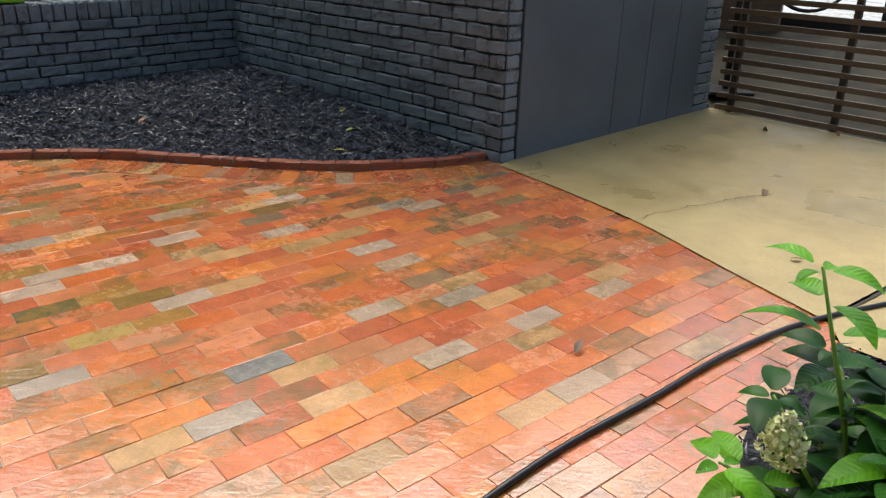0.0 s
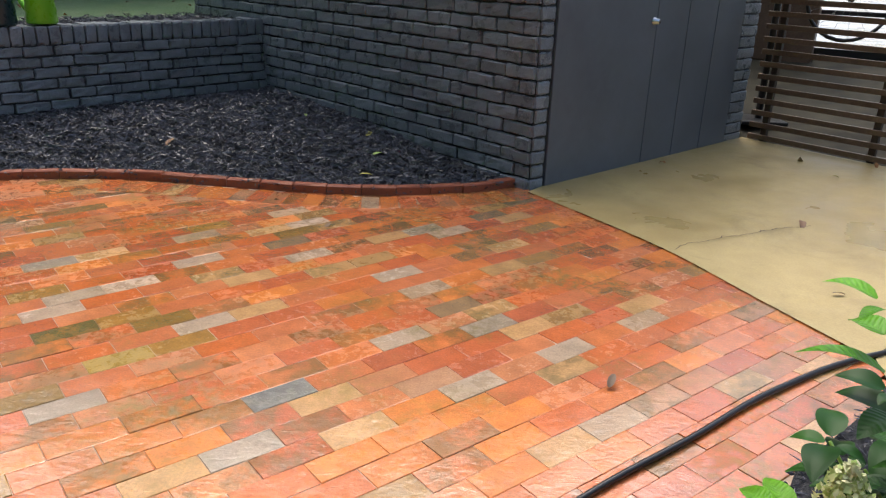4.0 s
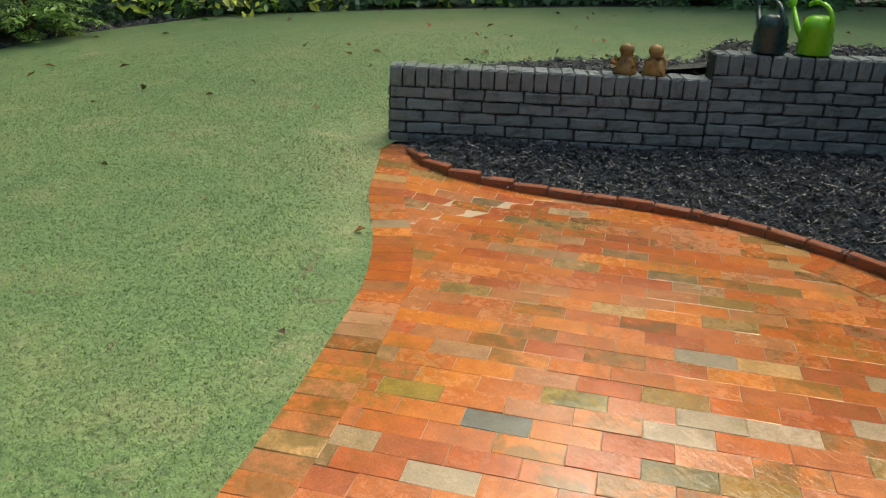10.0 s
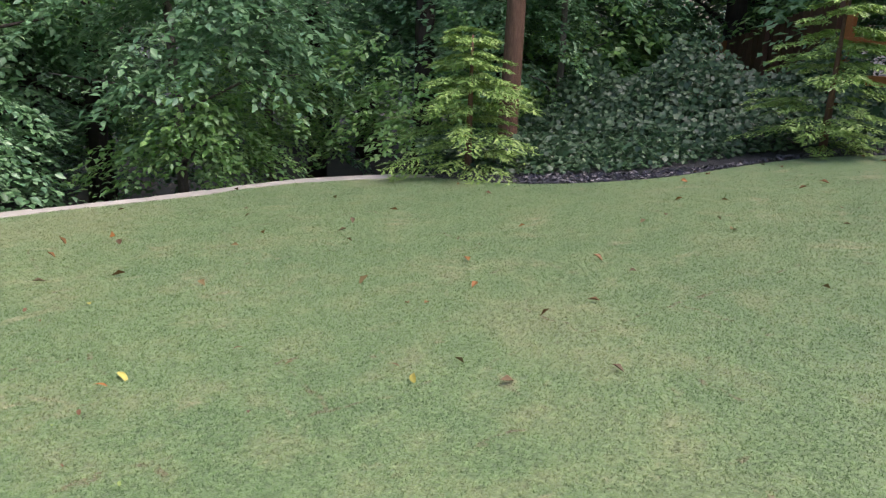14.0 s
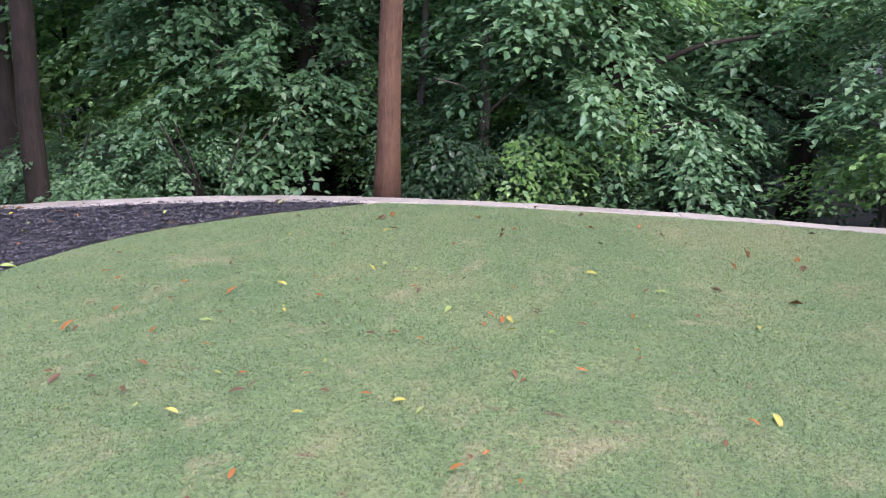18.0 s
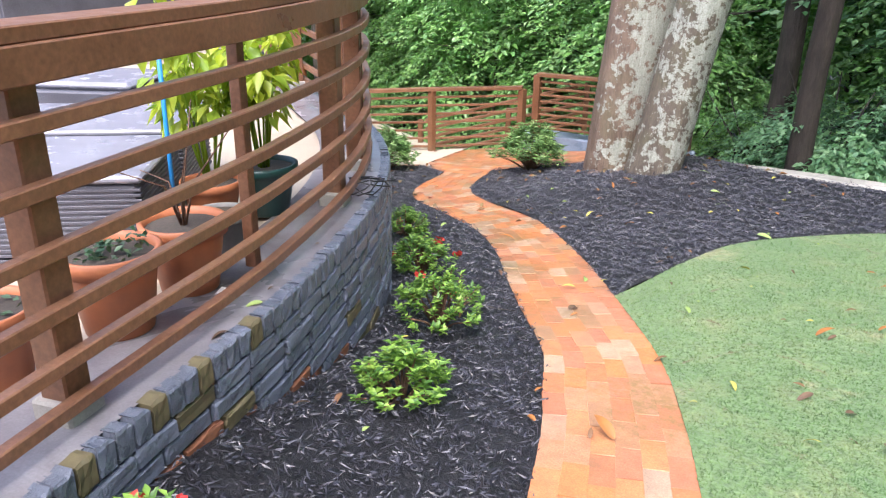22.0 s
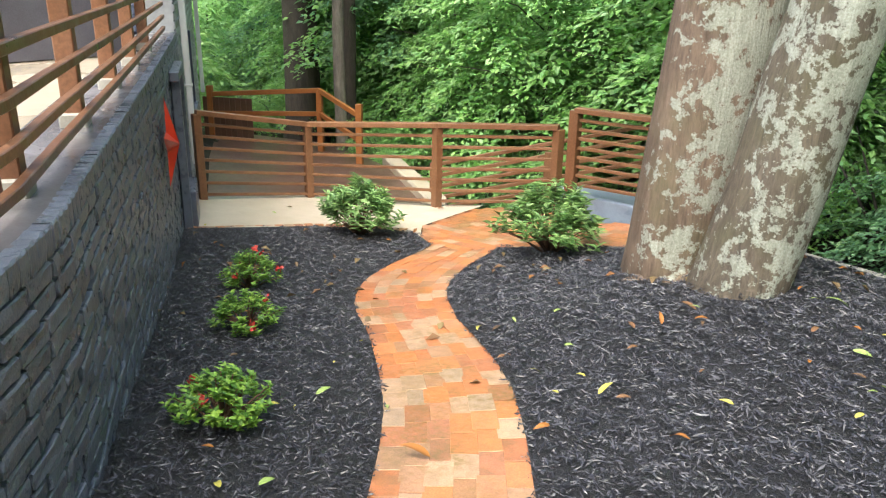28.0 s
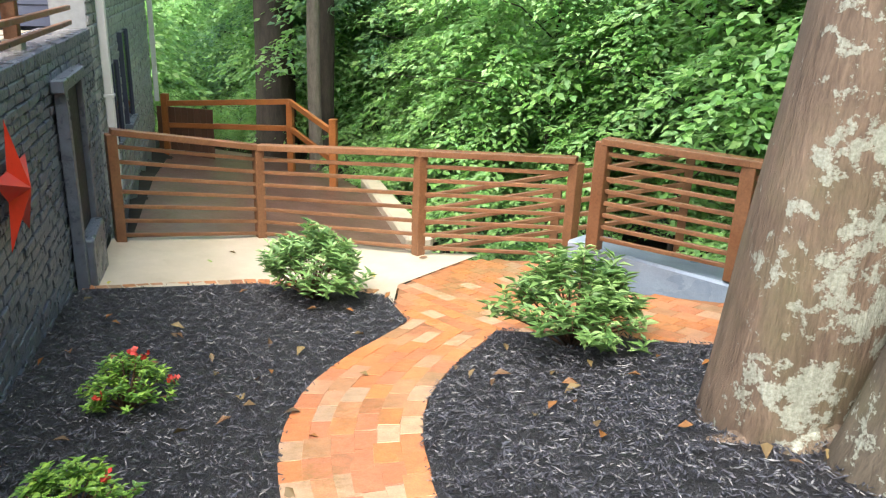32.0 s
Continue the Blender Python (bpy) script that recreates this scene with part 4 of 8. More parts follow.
# ---- bricks ----
def brick_mesh(name, lx, ly, lz, chamfer=0.005, rough=0.0015, seed=0):
    """One brick, its top at z = 0 and lz deep, with worn arrises."""
    r = random.Random(seed)
    j = lambda: r.uniform(-rough, rough)
    vs = []
    for z, ins in ((-lz, 0.0), (-chamfer, 0.0), (0.0, chamfer)):
        for sx, sy in ((-1, -1), (1, -1), (1, 1), (-1, 1)):
            vs.append((sx * (lx / 2 - ins) + j(), sy * (ly / 2 - ins) + j(), z + (j() if z == 0 else 0)))
    fs = [(8, 9, 10, 11)]
    for a in (0, 4):
        for k in range(4):
            k2 = (k + 1) % 4
            fs.append((a + k, a + k2, a + 4 + k2, a + 4 + k))
    return mesh_of(name, vs, fs)


def rough_brick(name, lx, ly, lz, seed, worn=0.009, uneven=0.003):
    """One handmade wall brick: rounded arrises and an uneven face, its face at z = 0."""
    r = random.Random(seed)
    xs, ys = [-1, -0.94, -0.35, 0.3, 0.94, 1], [-1, -0.80, 0.05, 0.80, 1]
    vs, fs = [], []
    for j, b in enumerate(ys):
        for i, a in enumerate(xs):
            rim = (i in (0, 5)) + (j in (0, 4))
            z = -worn * (0.0, r.uniform(0.5, 1.1), 1.8)[rim] + (r.uniform(-uneven, uneven) if rim < 2 else 0)
            k = 0.0045 if rim else 0.0
            vs.append((a * lx / 2 - (0.004 * a if rim == 2 else 0) + r.uniform(-k, k), b * ly / 2 - (0.004 * b if rim == 2 else 0) + r.uniform(-k, k), z))
    for j in range(4):
        for i in range(5):
            q = j * 6 + i
            fs.append((q, q + 1, q + 7, q + 6))
    rim = [i for i in range(6)] + [6 * j + 5 for j in range(1, 5)] + [24 + i for i in range(4, -1, -1)] + [6 * j for j in range(3, 0, -1)]
    n = len(vs)
    for i in rim:
        vs.append((vs[i][0], vs[i][1], -lz))
    for a in range(len(rim)):
        b = (a + 1) % len(rim)
        fs.append((rim[b], rim[a], n + a, n + b))
    return mesh_of(name, vs, fs)


class Bricks:
    """Lays bricks: the nearest as pieces of their own, the rest joined."""

    def __init__(self, parent, mat, mat_far, name="brick", limit=300):
        self.parent, self.mat, self.mat_far, self.name, self.limit = parent, mat, mat_far, name, limit
        self.items = []

    def add(self, me, m, rank):
        self.items.append((rank, len(self.items), me, m))

    def lay(self):
        self.items.sort(key=lambda i: i[:2])
        for _, _, me, m in self.items[: self.limit]:
            if not me.materials:
                me.materials.append(self.mat)
            ob = new(self.name, me)
            ob.parent = self.parent
            ob.matrix_world = m
        rest = self.items[self.limit:]
        if rest:
            V, F, b = [], [], 0
            for _, _, me, m in rest:
                V += [m @ v.co for v in me.vertices]
                F += [tuple(b + i for i in p.vertices) for p in me.polygons]
                b += len(me.vertices)
            ob = link_part("far_bricks", mesh_of("far_bricks", V, F), self.mat_far, self.parent)
            ob["kind"] = "stuff"


def on_slope(x, y, turn, z, height):
    """A pose that lies on a surface."""
    e = 0.06
    dx = float(height(x + e, y) - height(x - e, y)) / (2 * e)
    dy = float(height(x, y + e) - height(x, y - e)) / (2 * e)
    nrm = Vector((-dx, -dy, 1)).normalized()
    u = Vector((math.cos(turn), math.sin(turn), 0))
    u = (u - nrm * u.dot(nrm)).normalized()
    v = nrm.cross(u)
    m = Matrix((u, v, nrm)).transposed().to_4x4()
    m.translation = (x, y, z)
    return m


PATIO_OUT = np.vstack([LAWN_EDGE, EDGING, CONC_EDGE, BED_EDGE[::-1]])
patio = sheet("patio", PATIO_OUT, patio_z, M_SAND, 0.2, -0.003)
tagged(patio, "wet orange-red reclaimed brick patio in running bond", "patio", kind="structure")
PAVERS = [brick_mesh("paver", 0.2238 + RNG.uniform(-0.0015, 0.0005), 0.1035, 0.05, 0.0013, 0.001, s) for s in range(6)]
ODD = {}
for kind, mat in (("grey", M_PAVER_GREY), ("slate", M_PAVER_SLATE), ("moss", M_PAVER_MOSS)):
    ODD[kind] = [brick_mesh("paver", 0.2238, 0.1035, 0.05, 0.0013, 0.001, 10 + s) for s in range(2)]
    for me in ODD[kind]:
        me.materials.append(mat)
HEADERS = [brick_mesh("paver", 0.206, 0.1026, 0.05, 0.002, 0.0012, 20 + s) for s in range(3)]
laid = Bricks(patio, M_PAVER, M_PAVER_FAR)
TURN = radians(40.3)
cu, su = math.cos(TURN), math.sin(TURN)
INNER = np.vstack([LAWN_EDGE, EDGING, CONC_EDGE, BED_EDGE[::-1]])
# bricks that stand out by their colour, as course and place in it
STRAYS = {}
for kind, cells in (("grey", ((17, 2), (13, 2), (13, 3), (12, 2), (8, 4), (16, 8), (12, 7), (3, 6), (5, 1), (4, 0), (4, -2), (12, 10), (14, 5), (0, 3), (8, -1), (11, 10), (2, 8), (-1, 6), (8, 8), (-1, 8))),
                    ("slate", ((2, 4), (1, -3), (11, -1))),
                    ("moss", ((18, 6), (10, 3), (10, 2), (14, 2), (12, -2), (6, 1), (7, 2), (3, -3), (3, -1), (2, 0), (-2, 0), (-2, -1), (13, 0), (7, 3), (9, 3), (15, 7)))):
    for cell in cells:
        STRAYS[cell] = kind
spots = []
for row in range(-63, 44):
    off = (0.1128 if row % 2 else 0.0) + RNG.uniform(-0.008, 0.008)
    for col in range(-26, 30):
        a, b = 0.0775 + off + col * 0.2255, 1.888 + row * 0.105 + RNG.uniform(-0.001, 0.001)
        spots.append((a * cu - b * su, a * su + b * cu, row, col))
spots = np.array(spots)
sx, sy = spots[:, 0], spots[:, 1]
fits = (inside(INNER, sx, sy) | (line_dist(CONC_EDGE[::4], sx, sy) < 0.11) | (line_dist(EDGING[::4], sx, sy) < 0.05)) & (sy > -1.15) & (line_dist(LAWN_EDGE[::3], sx, sy) > 0.085)
for x, y, row, col in spots[fits]:
    m = on_slope(x, y, TURN + RNG.gauss(0, 0.005), float(patio_z(x, y)) + RNG.gauss(0, 0.0008), patio_z) @ pose(0, 0, 0, RNG.gauss(0, 0.3), RNG.gauss(0, 0.2), 0)
    kind = STRAYS.get((int(row), int(col)))
    laid.add(RNG.choice(ODD[kind] if kind else PAVERS), m, 0.0 if kind else abs(math.hypot(x + 1.0, y - 2.4)))


def header_row(line, height, inset, lift, meshes, target, s0=0.0, s1=None, flip=1, pitch=0.104):
    """Bricks set side by side across an edge line."""
    s = s0 + pitch / 2
    end = arc_len(line) if s1 is None else s1
    while s < end:
        p, d = arc_at(line, s)
        nrm = np.array((-d[1], d[0])) * flip
        q = p + nrm * inset
        m = on_slope(q[0], q[1], math.atan2(nrm[1], nrm[0]), float(height(*q)) + lift + RNG.gauss(0, 0.001), height)
        target.add(RNG.choice(meshes), m, math.hypot(q[0] + 1.0, q[1] - 2.4))
        s += pitch


header_row(LAWN_EDGE, patio_z, 0.10, 0.004, HEADERS, laid, s0=0.8, flip=-1)
header_row(EDGING, patio_z, 0.15, 0.004, HEADERS, laid, s0=2.6, flip=-1)
laid.lay()

edging = empty("edging")
tagged(edging, "raised curved border of terracotta bricks on edge", "edging", kind="structure")
em = [brick_mesh("brick", 0.205, 0.055, 0.09, 0.006, 0.002, 40 + s) for s in range(3)]
eb = Bricks(edging, M_EDGING, M_EDGING)
s = 0.1
while s < arc_len(EDGING):
    p, d = arc_at(EDGING, s)
    q = p + np.array((-d[1], d[0])) * 0.028
    eb.add(RNG.choice(em), pose(q[0], q[1], float(patio_z(*q)) + 0.05 + RNG.gauss(0, 0.002), 0, 0, math.degrees(math.atan2(d[1], d[0]))), s)
    s += 0.208
eb.lay()

# path of bricks laid lengthwise
SIDE_A = np.array([arc_at(PATH_R, t * arc_len(PATH_R))[0] for t in np.linspace(0, 1, 160)])
SIDE_B = np.array([arc_at(PATH_L, t * arc_len(PATH_L))[0] for t in np.linspace(0, 1, 160)])
PAD = np.array([(4.46, -8.57), (5.18, -8.5), (5.55, -8.8), (5.85, -9.2), (5.85, -10.1), (5.0, -10.3), (4.4, -9.65), (2.85, -9.45), (2.95, -8.75), (3.7, -8.72)])
PATH_OUT = np.vstack([PATH_R, PATH_L[::-1]])
path_base = sheet("brick_path", PATH_OUT, patio_z, M_JOINT, 0.15, -0.005)
tagged(path_base, "curving narrow footpath of orange bricks laid lengthwise", "path", kind="structure")
walkway = Bricks(path_base, M_PATH, M_PATH_FAR)
PB = [brick_mesh("paver", 0.2045, 0.1, 0.05, 0.0012, 0.001, 60 + k) for k in range(4)]
for course in range(6):
    f = (course + 0.5) / 6
    line = SIDE_A * (1 - f) + SIDE_B * f
    s = 0.1 + (0.1 if course % 2 else 0) + RNG.uniform(-0.02, 0.02)
    while s < arc_len(line):
        p, d = arc_at(line, s)
        wide = np.linalg.norm(SIDE_A[int(s / arc_len(line) * 159)] - SIDE_B[int(s / arc_len(line) * 159)]) / 6
        m = on_slope(p[0], p[1], math.atan2(d[1], d[0]) + RNG.gauss(0, 0.01), float(patio_z(*p)) + RNG.gauss(0, 0.0012), patio_z)
        walkway.add(RNG.choice(PB), m @ Matrix.Diagonal((1, max(0.6, wide / 0.1005), 1, 1)), s)
        s += 0.205 * RNG.uniform(0.98, 1.03)
walkway.lay()
pad = sheet("brick_landing", PAD, patio_z, M_JOINT, 0.2, -0.005)
tagged(pad, "orange brick landing in front of the garden gate", "landing", kind="structure")
landing = Bricks(pad, M_PATH, M_PATH_FAR)
for row in range(-12, 14):
    for col in range(-20, 20):
        a, b = (col + (0.5 if row % 2 else 0)) * 0.205, row * 0.102
        x, y = 4.6 + a * 0.94 + b * 0.34, -9.3 - a * 0.34 + b * 0.94
        if inside(PAD, x, y)[0]:
            landing.add(RNG.choice(PB), on_slope(x, y, -0.347, float(patio_z(x, y)), patio_z), abs(a) + abs(b))
landing.lay()

# concrete slabs
SLAB = np.vstack([CONC_EDGE, [(2.0, 3.09), (3.36, 4.29), (3.9, 4.86), (2.27, 6.62), (2.12, 6.48)], [(0.42, 4.80)]])
slab = sheet("concrete_slab", SLAB, lambda x, y: patio_z(x, y), M_CONC, 0.3, 0.006)
tagged(slab, "stained tan concrete slab with a hairline crack", "slab", kind="structure")
SLAB2 = np.array([(1.52, 2.69), (1.48, 2.50), (1.72, 2.25), (2.8, 2.0), (4.7, 3.7), (3.95, 4.82), (3.38, 4.27), (2.02, 3.07)])
slab2 = sheet("concrete_slab_outer", SLAB2, lambda x, y: patio_z(x, y), M_CONC, 0.3, 0.006)
tagged(slab2, "tan concrete slab beyond a dark joint", "slab", kind="structure")


def ribbon(name, line, width, lift, material, parent):
    """A thin strip along a line, for cracks and joints."""
    vs, fs = [], []
    for i in range(len(line)):
        d = line[min(i + 1, len(line) - 1)] - line[max(i - 1, 0)]
        nrm = np.array((-d[1], d[0])) / np.linalg.norm(d)
        w = width * RNG.uniform(0.4, 1.2) / 2
        for e in (1, -1):
            q = line[i] + nrm * w * e
            vs.append((q[0], q[1], float(patio_z(*q)) + lift))
        if i:
            fs.append((2 * i - 2, 2 * i - 1, 2 * i + 1, 2 * i))
    return link_part(name, mesh_of(name, vs, fs), material, parent)


CRACK = spline([(1.03, 3.77), (1.12, 3.86), (1.21, 3.9), (1.36, 4.0), (1.47, 4.04), (1.66, 4.16), (1.89, 4.24)], 0.03)
CRACK = CRACK + NPR.normal(0, 0.006, CRACK.shape)
ribbon("crack", CRACK, 0.006, 0.0105, M_POTSOIL, slab)
ribbon("joint", spline([(1.53, 2.70), (2.01, 3.08), (3.37, 4.28), (3.92, 4.85)], 0.05), 0.016, 0.0105, M_POTSOIL, slab)
PADC = np.array([(5.2, -8.53), (5.72, -8.9), (6.12, -8.86), (6.8, -8.5), (7.33, -7.32), (8.6, -8.25), (8.1, -9.65), (6.36, -10.15), (5.8, -10.3), (5.87, -9.2), (5.57, -8.8)])
padc = sheet("gate_slab", PADC, patio_z, M_CONC_PALE, 0.3, 0.004)
tagged(padc, "pale concrete slab before the garden gate", "slab", kind="structure")

slab_edge = empty("slab_edging")
tagged(slab_edge, "row of orange bricks between mulch and pale slab", "edging", kind="structure")
KERB = spline([(7.27, -7.26), (7.08, -7.88), (6.78, -8.47), (6.4, -8.72), (5.9, -8.84)], 0.05)
kb = Bricks(slab_edge, M_PATH, M_PATH_FAR)
header_row(KERB, patio_z, 0.06, 0.012, [brick_mesh("brick", 0.2, 0.096, 0.06, 0.004, 0.002, 66 + k) for k in range(3)], kb, flip=1, pitch=0.101)
kb.lay()

# stone edge between lawn and woods
border = empty("stone_border")
tagged(border, "low pale stone edging where the lawn drops to the woods", "border", kind="structure")
s = arc_len(BORDER[: int(np.argmin(np.hypot(BORDER[:, 0] + 9.1, BORDER[:, 1] + 2.25)))])
stop = arc_len(BORDER[: int(np.argmin(np.hypot(BORDER[:, 0] - 2.1, BORDER[:, 1] + 8.7)))])
while s < stop:
    long = RNG.uniform(0.5, 0.8)
    p, q = arc_at(BORDER, s)[0], arc_at(BORDER, s + long)[0]
    zp, zq = float(land(*p)) - 0.072, float(land(*q)) - 0.072
    part("stone", beam((*p, zp + RNG.uniform(0, 0.008)), (*q, zq + RNG.uniform(0, 0.008)), 0.20 + RNG.uniform(0, 0.05), 0.2, 0.025), M_STONE, border)
    s += long - 0.045


# ---- brick walls ----
def wall_bricks(target, line, z0, z1, side, length, course, depth, meshes, rank, follow=None, pick=None):
    """Courses of bricks on one face of a wall that follows a line; side is the way the face looks."""
    total = arc_len(line)
    rows = int(math.ceil((z1 - z0) / course))
    for r in range(rows):
        zc = z1 - (r + 0.5) * course
        a, b = 0.0, length * (0.5 if r % 2 else 1.0)
        while a < total - 0.02:
            b = min(b, total)
            p, d = arc_at(line, (a + b) / 2)
            base = z0 if follow is None else float(follow(*p))
            if zc > base - course * 0.6:
                nrm = np.array((-d[1], d[0])) * side
                u, w = Vector((d[0], d[1], 0)) * side, Vector((nrm[0], nrm[1], 0))
                m = Matrix((u, w.cross(u), w)).transposed().to_4x4()
                out = 0.019 + RNG.uniform(-0.006, 0.007)
                m.translation = (p[0] + nrm[0] * out, p[1] + nrm[1] * out, zc)
                m = m @ pose(0, 0, 0, RNG.gauss(0, 1.4), RNG.gauss(0, 0.8), RNG.gauss(0, 0.7)) @ Matrix.Diagonal(((b - a - 0.012) / (length - 0.012), 1, 1, 1))
                target.add(pick(p, zc - base) if pick else RNG.choice(meshes), m, rank(p, zc))
            a, b = b, b + length * RNG.uniform(0.82, 1.15)


def wall_core(name, line, z0, z1, thick, side, material):
    """The solid behind the bricks; side is the way the face looks."""
    n = len(line)
    vs, fs = [], []
    d = np.gradient(line, axis=0)
    d = d / np.linalg.norm(d, axis=1)[:, None]
    nrm = np.stack([-d[:, 1], d[:, 0]], -1) * side
    f, b = line, line - nrm * thick
    for p, q in zip(f, b):
        vs += [(*p, z0), (*p, z1), (*q, z1), (*q, z0)]
    for i in range(n - 1):
        for k in range(4):
            fs.append((i * 4 + k, i * 4 + (k + 1) % 4, i * 4 + 4 + (k + 1) % 4, i * 4 + 4 + k))
    fs += [(0, 1, 2, 3)[::-1], tuple((n - 1) * 4 + k for k in range(4))]
    bm = bmesh.new()
    bv = [bm.verts.new(v) for v in vs]
    for q in fs:
        bm.faces.new([bv[i] for i in q])
    bmesh.ops.recalc_face_normals(bm, faces=bm.faces)
    return part(name, bm, material)


UTIL = [rough_brick("brick", 0.289, 0.087, 0.06, 100 + k) for k in range(8)]
HOUSEB = [rough_brick("brick", 0.232, 0.075, 0.06, 160 + k) for k in range(8)]
LOWB = [rough_brick("brick", 0.216, 0.066, 0.06, 180 + k) for k in range(8)]
CAPS = [rough_brick("cap_brick", 0.076, 0.128, 0.19, 120 + k) for k in range(4)]
near_patio = lambda p, z: math.hypot(p[0] + 0.5, p[1] - 1) + abs(z - 0.5)

# wall of the house beside the patio
HW = np.array([HOUSE_A + (HOUSE_B - HOUSE_A) * t for t in np.linspace(0, 1, 12)])
wall_house = wall_core("wall_house", HW, -0.25, 2.9, 0.3, 1, M_MORTAR)
tagged(wall_house, "charcoal painted rough brick house wall", "wall", kind="structure")
hb = Bricks(wall_house, M_BLACKBRICK, M_BLACKBRICK)
wall_bricks(hb, HW, -0.12, 2.86, 1, 0.245, 0.0865, 0.06, HOUSEB, near_patio)
DIRD = (np.array((2.14, 6.52)) - HOUSE_A) / np.linalg.norm(np.array((2.14, 6.52)) - HOUSE_A)
for r in range(35):
    zc = 2.86 - (r + 0.5) * 0.0865
    nrm = np.array((DIRD[1], -DIRD[0]))
    p = HOUSE_A + DIRD * 0.055 + nrm * 0.012
    u, w = Vector((DIRD[0], DIRD[1], 0)), Vector((nrm[0], nrm[1], 0))
    m = Matrix((u, w.cross(u), w)).transposed().to_4x4()
    m.translation = (p[0], p[1], zc)
    hb.add(HOUSEB[r % 8], m @ Matrix.Diagonal((0.45 if r % 2 else 0.52, 1, 1, 1)), 2 + 0.1 * r)
hb.lay()

# metal doors of the store, in the wall's return
door_wall = empty("door_store")
tagged(door_wall, "pair of flat charcoal metal doors, closed", "door", kind="structure")
deg = math.degrees(math.atan2(DIRD[1], DIRD[0]))
for k, (a, b, nm) in enumerate(((0.13, 1.17, "door_leaf"), (1.176, 2.36, "door_leaf"))):
    c = HOUSE_A + DIRD * (a + b) / 2
    bm = boxed(pose(c[0], c[1], 1.06, 0, 0, deg), b - a, 0.04, 2.2, 0.004)
    leaf = part(nm, bm, M_DOOR, door_wall)
    for t in (0.33, 0.66) if k else ():
        cc = HOUSE_A + DIRD * (a + (b - a) * t)
        part("seam", boxed(pose(cc[0] + 0.0145 * DIRD[1], cc[1] - 0.0145 * DIRD[0], 1.06, 0, 0, deg), 0.006, 0.02, 2.15, 0.001), M_DOOR, leaf)
c = HOUSE_A + DIRD * 1.13 + np.array((DIRD[1], -DIRD[0])) * 0.035
vs, fs = lathe([(0.0, 0.03), (0.018, 0.03), (0.02, 0.0), (0.028, -0.004), (0.028, -0.012)], 12)
ob = link_part("lock", mesh_of("lock", [pose(c[0], c[1], 1.02, 90, 0, deg) @ Vector(v) for v in vs], fs, True), M_CHROME, door_wall, "small chrome lock")
bm = beam((*(HOUSE_A + DIRD * 0.12), 2.2), (*(HOUSE_A + DIRD * 2.38), 2.2), 0.1, 0.12)
part("lintel", bm, M_DOOR, door_wall)
back = wall_core("wall_store", np.array([HOUSE_A + DIRD * t for t in np.linspace(0.1, 2.6, 6)]) + np.array((-DIRD[1], DIRD[0])) * 0.06, -0.25, 2.9, 0.2, -1, M_MORTAR)
tagged(back, "dark wall behind the metal doors", "wall", kind="structure")
pier = wall_core("wall_pier", np.array([HOUSE_A + DIRD * t for t in (2.37, 2.50, 2.64)]) , -0.2, 2.9, 0.3, -1, M_MORTAR)
tagged(pier, "charcoal painted brick pier beside the doors", "wall", kind="structure")
pb = Bricks(pier, M_BLACKBRICK, M_BLACKBRICK)
for r in range(34):
    nrm = np.array((DIRD[1], -DIRD[0]))
    p = HOUSE_A + DIRD * 2.51 + nrm * 0.012
    m = Matrix((Vector((*DIRD, 0)), Vector((0, 0, 1)), Vector((*nrm, 0)))).transposed().to_4x4()
    m.translation = (p[0], p[1], 2.86 - (r + 0.5) * 0.0865)
    pb.add(HOUSEB[r % 8], m @ Matrix.Diagonal((1.05 if r % 2 else 1.15, 1, 1, 1)), r)
pb.lay()


def cap_row(target, line, top, side, rank, s0=0.0, s1=None, pitch=0.1, meshes=None, half=0.0675):
    s = s0 + pitch / 2
    end = arc_len(line) if s1 is None else s1
    while s < end:
        p, d = arc_at(line, s)
        nrm = np.array((-d[1], d[0])) * side
        u, w = Vector((d[0], d[1], 0)) * side, Vector((nrm[0], nrm[1], 0))
        m = Matrix((u, w.cross(u), w)).transposed().to_4x4()
        m.translation = (p[0] + nrm[0] * 0.02, p[1] + nrm[1] * 0.02, top - half)
        target.add(RNG.choice(meshes or CAPS), m @ pose(0, 0, 0, RNG.gauss(0, 1.0), RNG.gauss(0, 1.2), RNG.gauss(0, 1.0)), rank(p, top))
        s += pitch


# low retaining wall with a cap of bricks on edge; it steps up by one course
LW = np.array([LOW_A + (LOW_B - LOW_A) * t for t in np.linspace(0, 1, 20)])
STEP = 2.06
LW1 = np.array([LOW_A + (LOW_B - LOW_A) * t for t in np.linspace(0, STEP / 4.49, 8)])
low = wall_core("wall_low", LW1, -0.2, 0.655, 0.2, -1, M_MORTAR)
tagged(low, "low charcoal painted brick retaining wall, stepped", "wall", kind="structure")
LW2 = np.array([LOW_A + (LOW_B - LOW_A) * t for t in np.linspace(STEP / 4.49, 1, 12)])
low2 = wall_core("wall_low_raised", LW2, -0.2, 0.82, 0.2, -1, M_MORTAR)
tagged(low2, "higher part of the low charcoal brick wall", "wall", kind="structure")
for w_, ln, top in ((low, LW1, 0.672), (low2, LW2, 0.835)):
    lb = Bricks(w_, M_BLACKBRICK, M_BLACKBRICK)
    wall_bricks(lb, ln, 0.0, top - 0.135, -1, 0.228, 0.0775, 0.06, LOWB, near_patio)
    cap_row(lb, ln, top, -1, near_patio, pitch=0.086)
    lb.lay()
endb = Bricks(low, M_BLACKBRICK, M_BLACKBRICK)
lwd = (LOW_B - LOW_A) / np.linalg.norm(LOW_B - LOW_A)
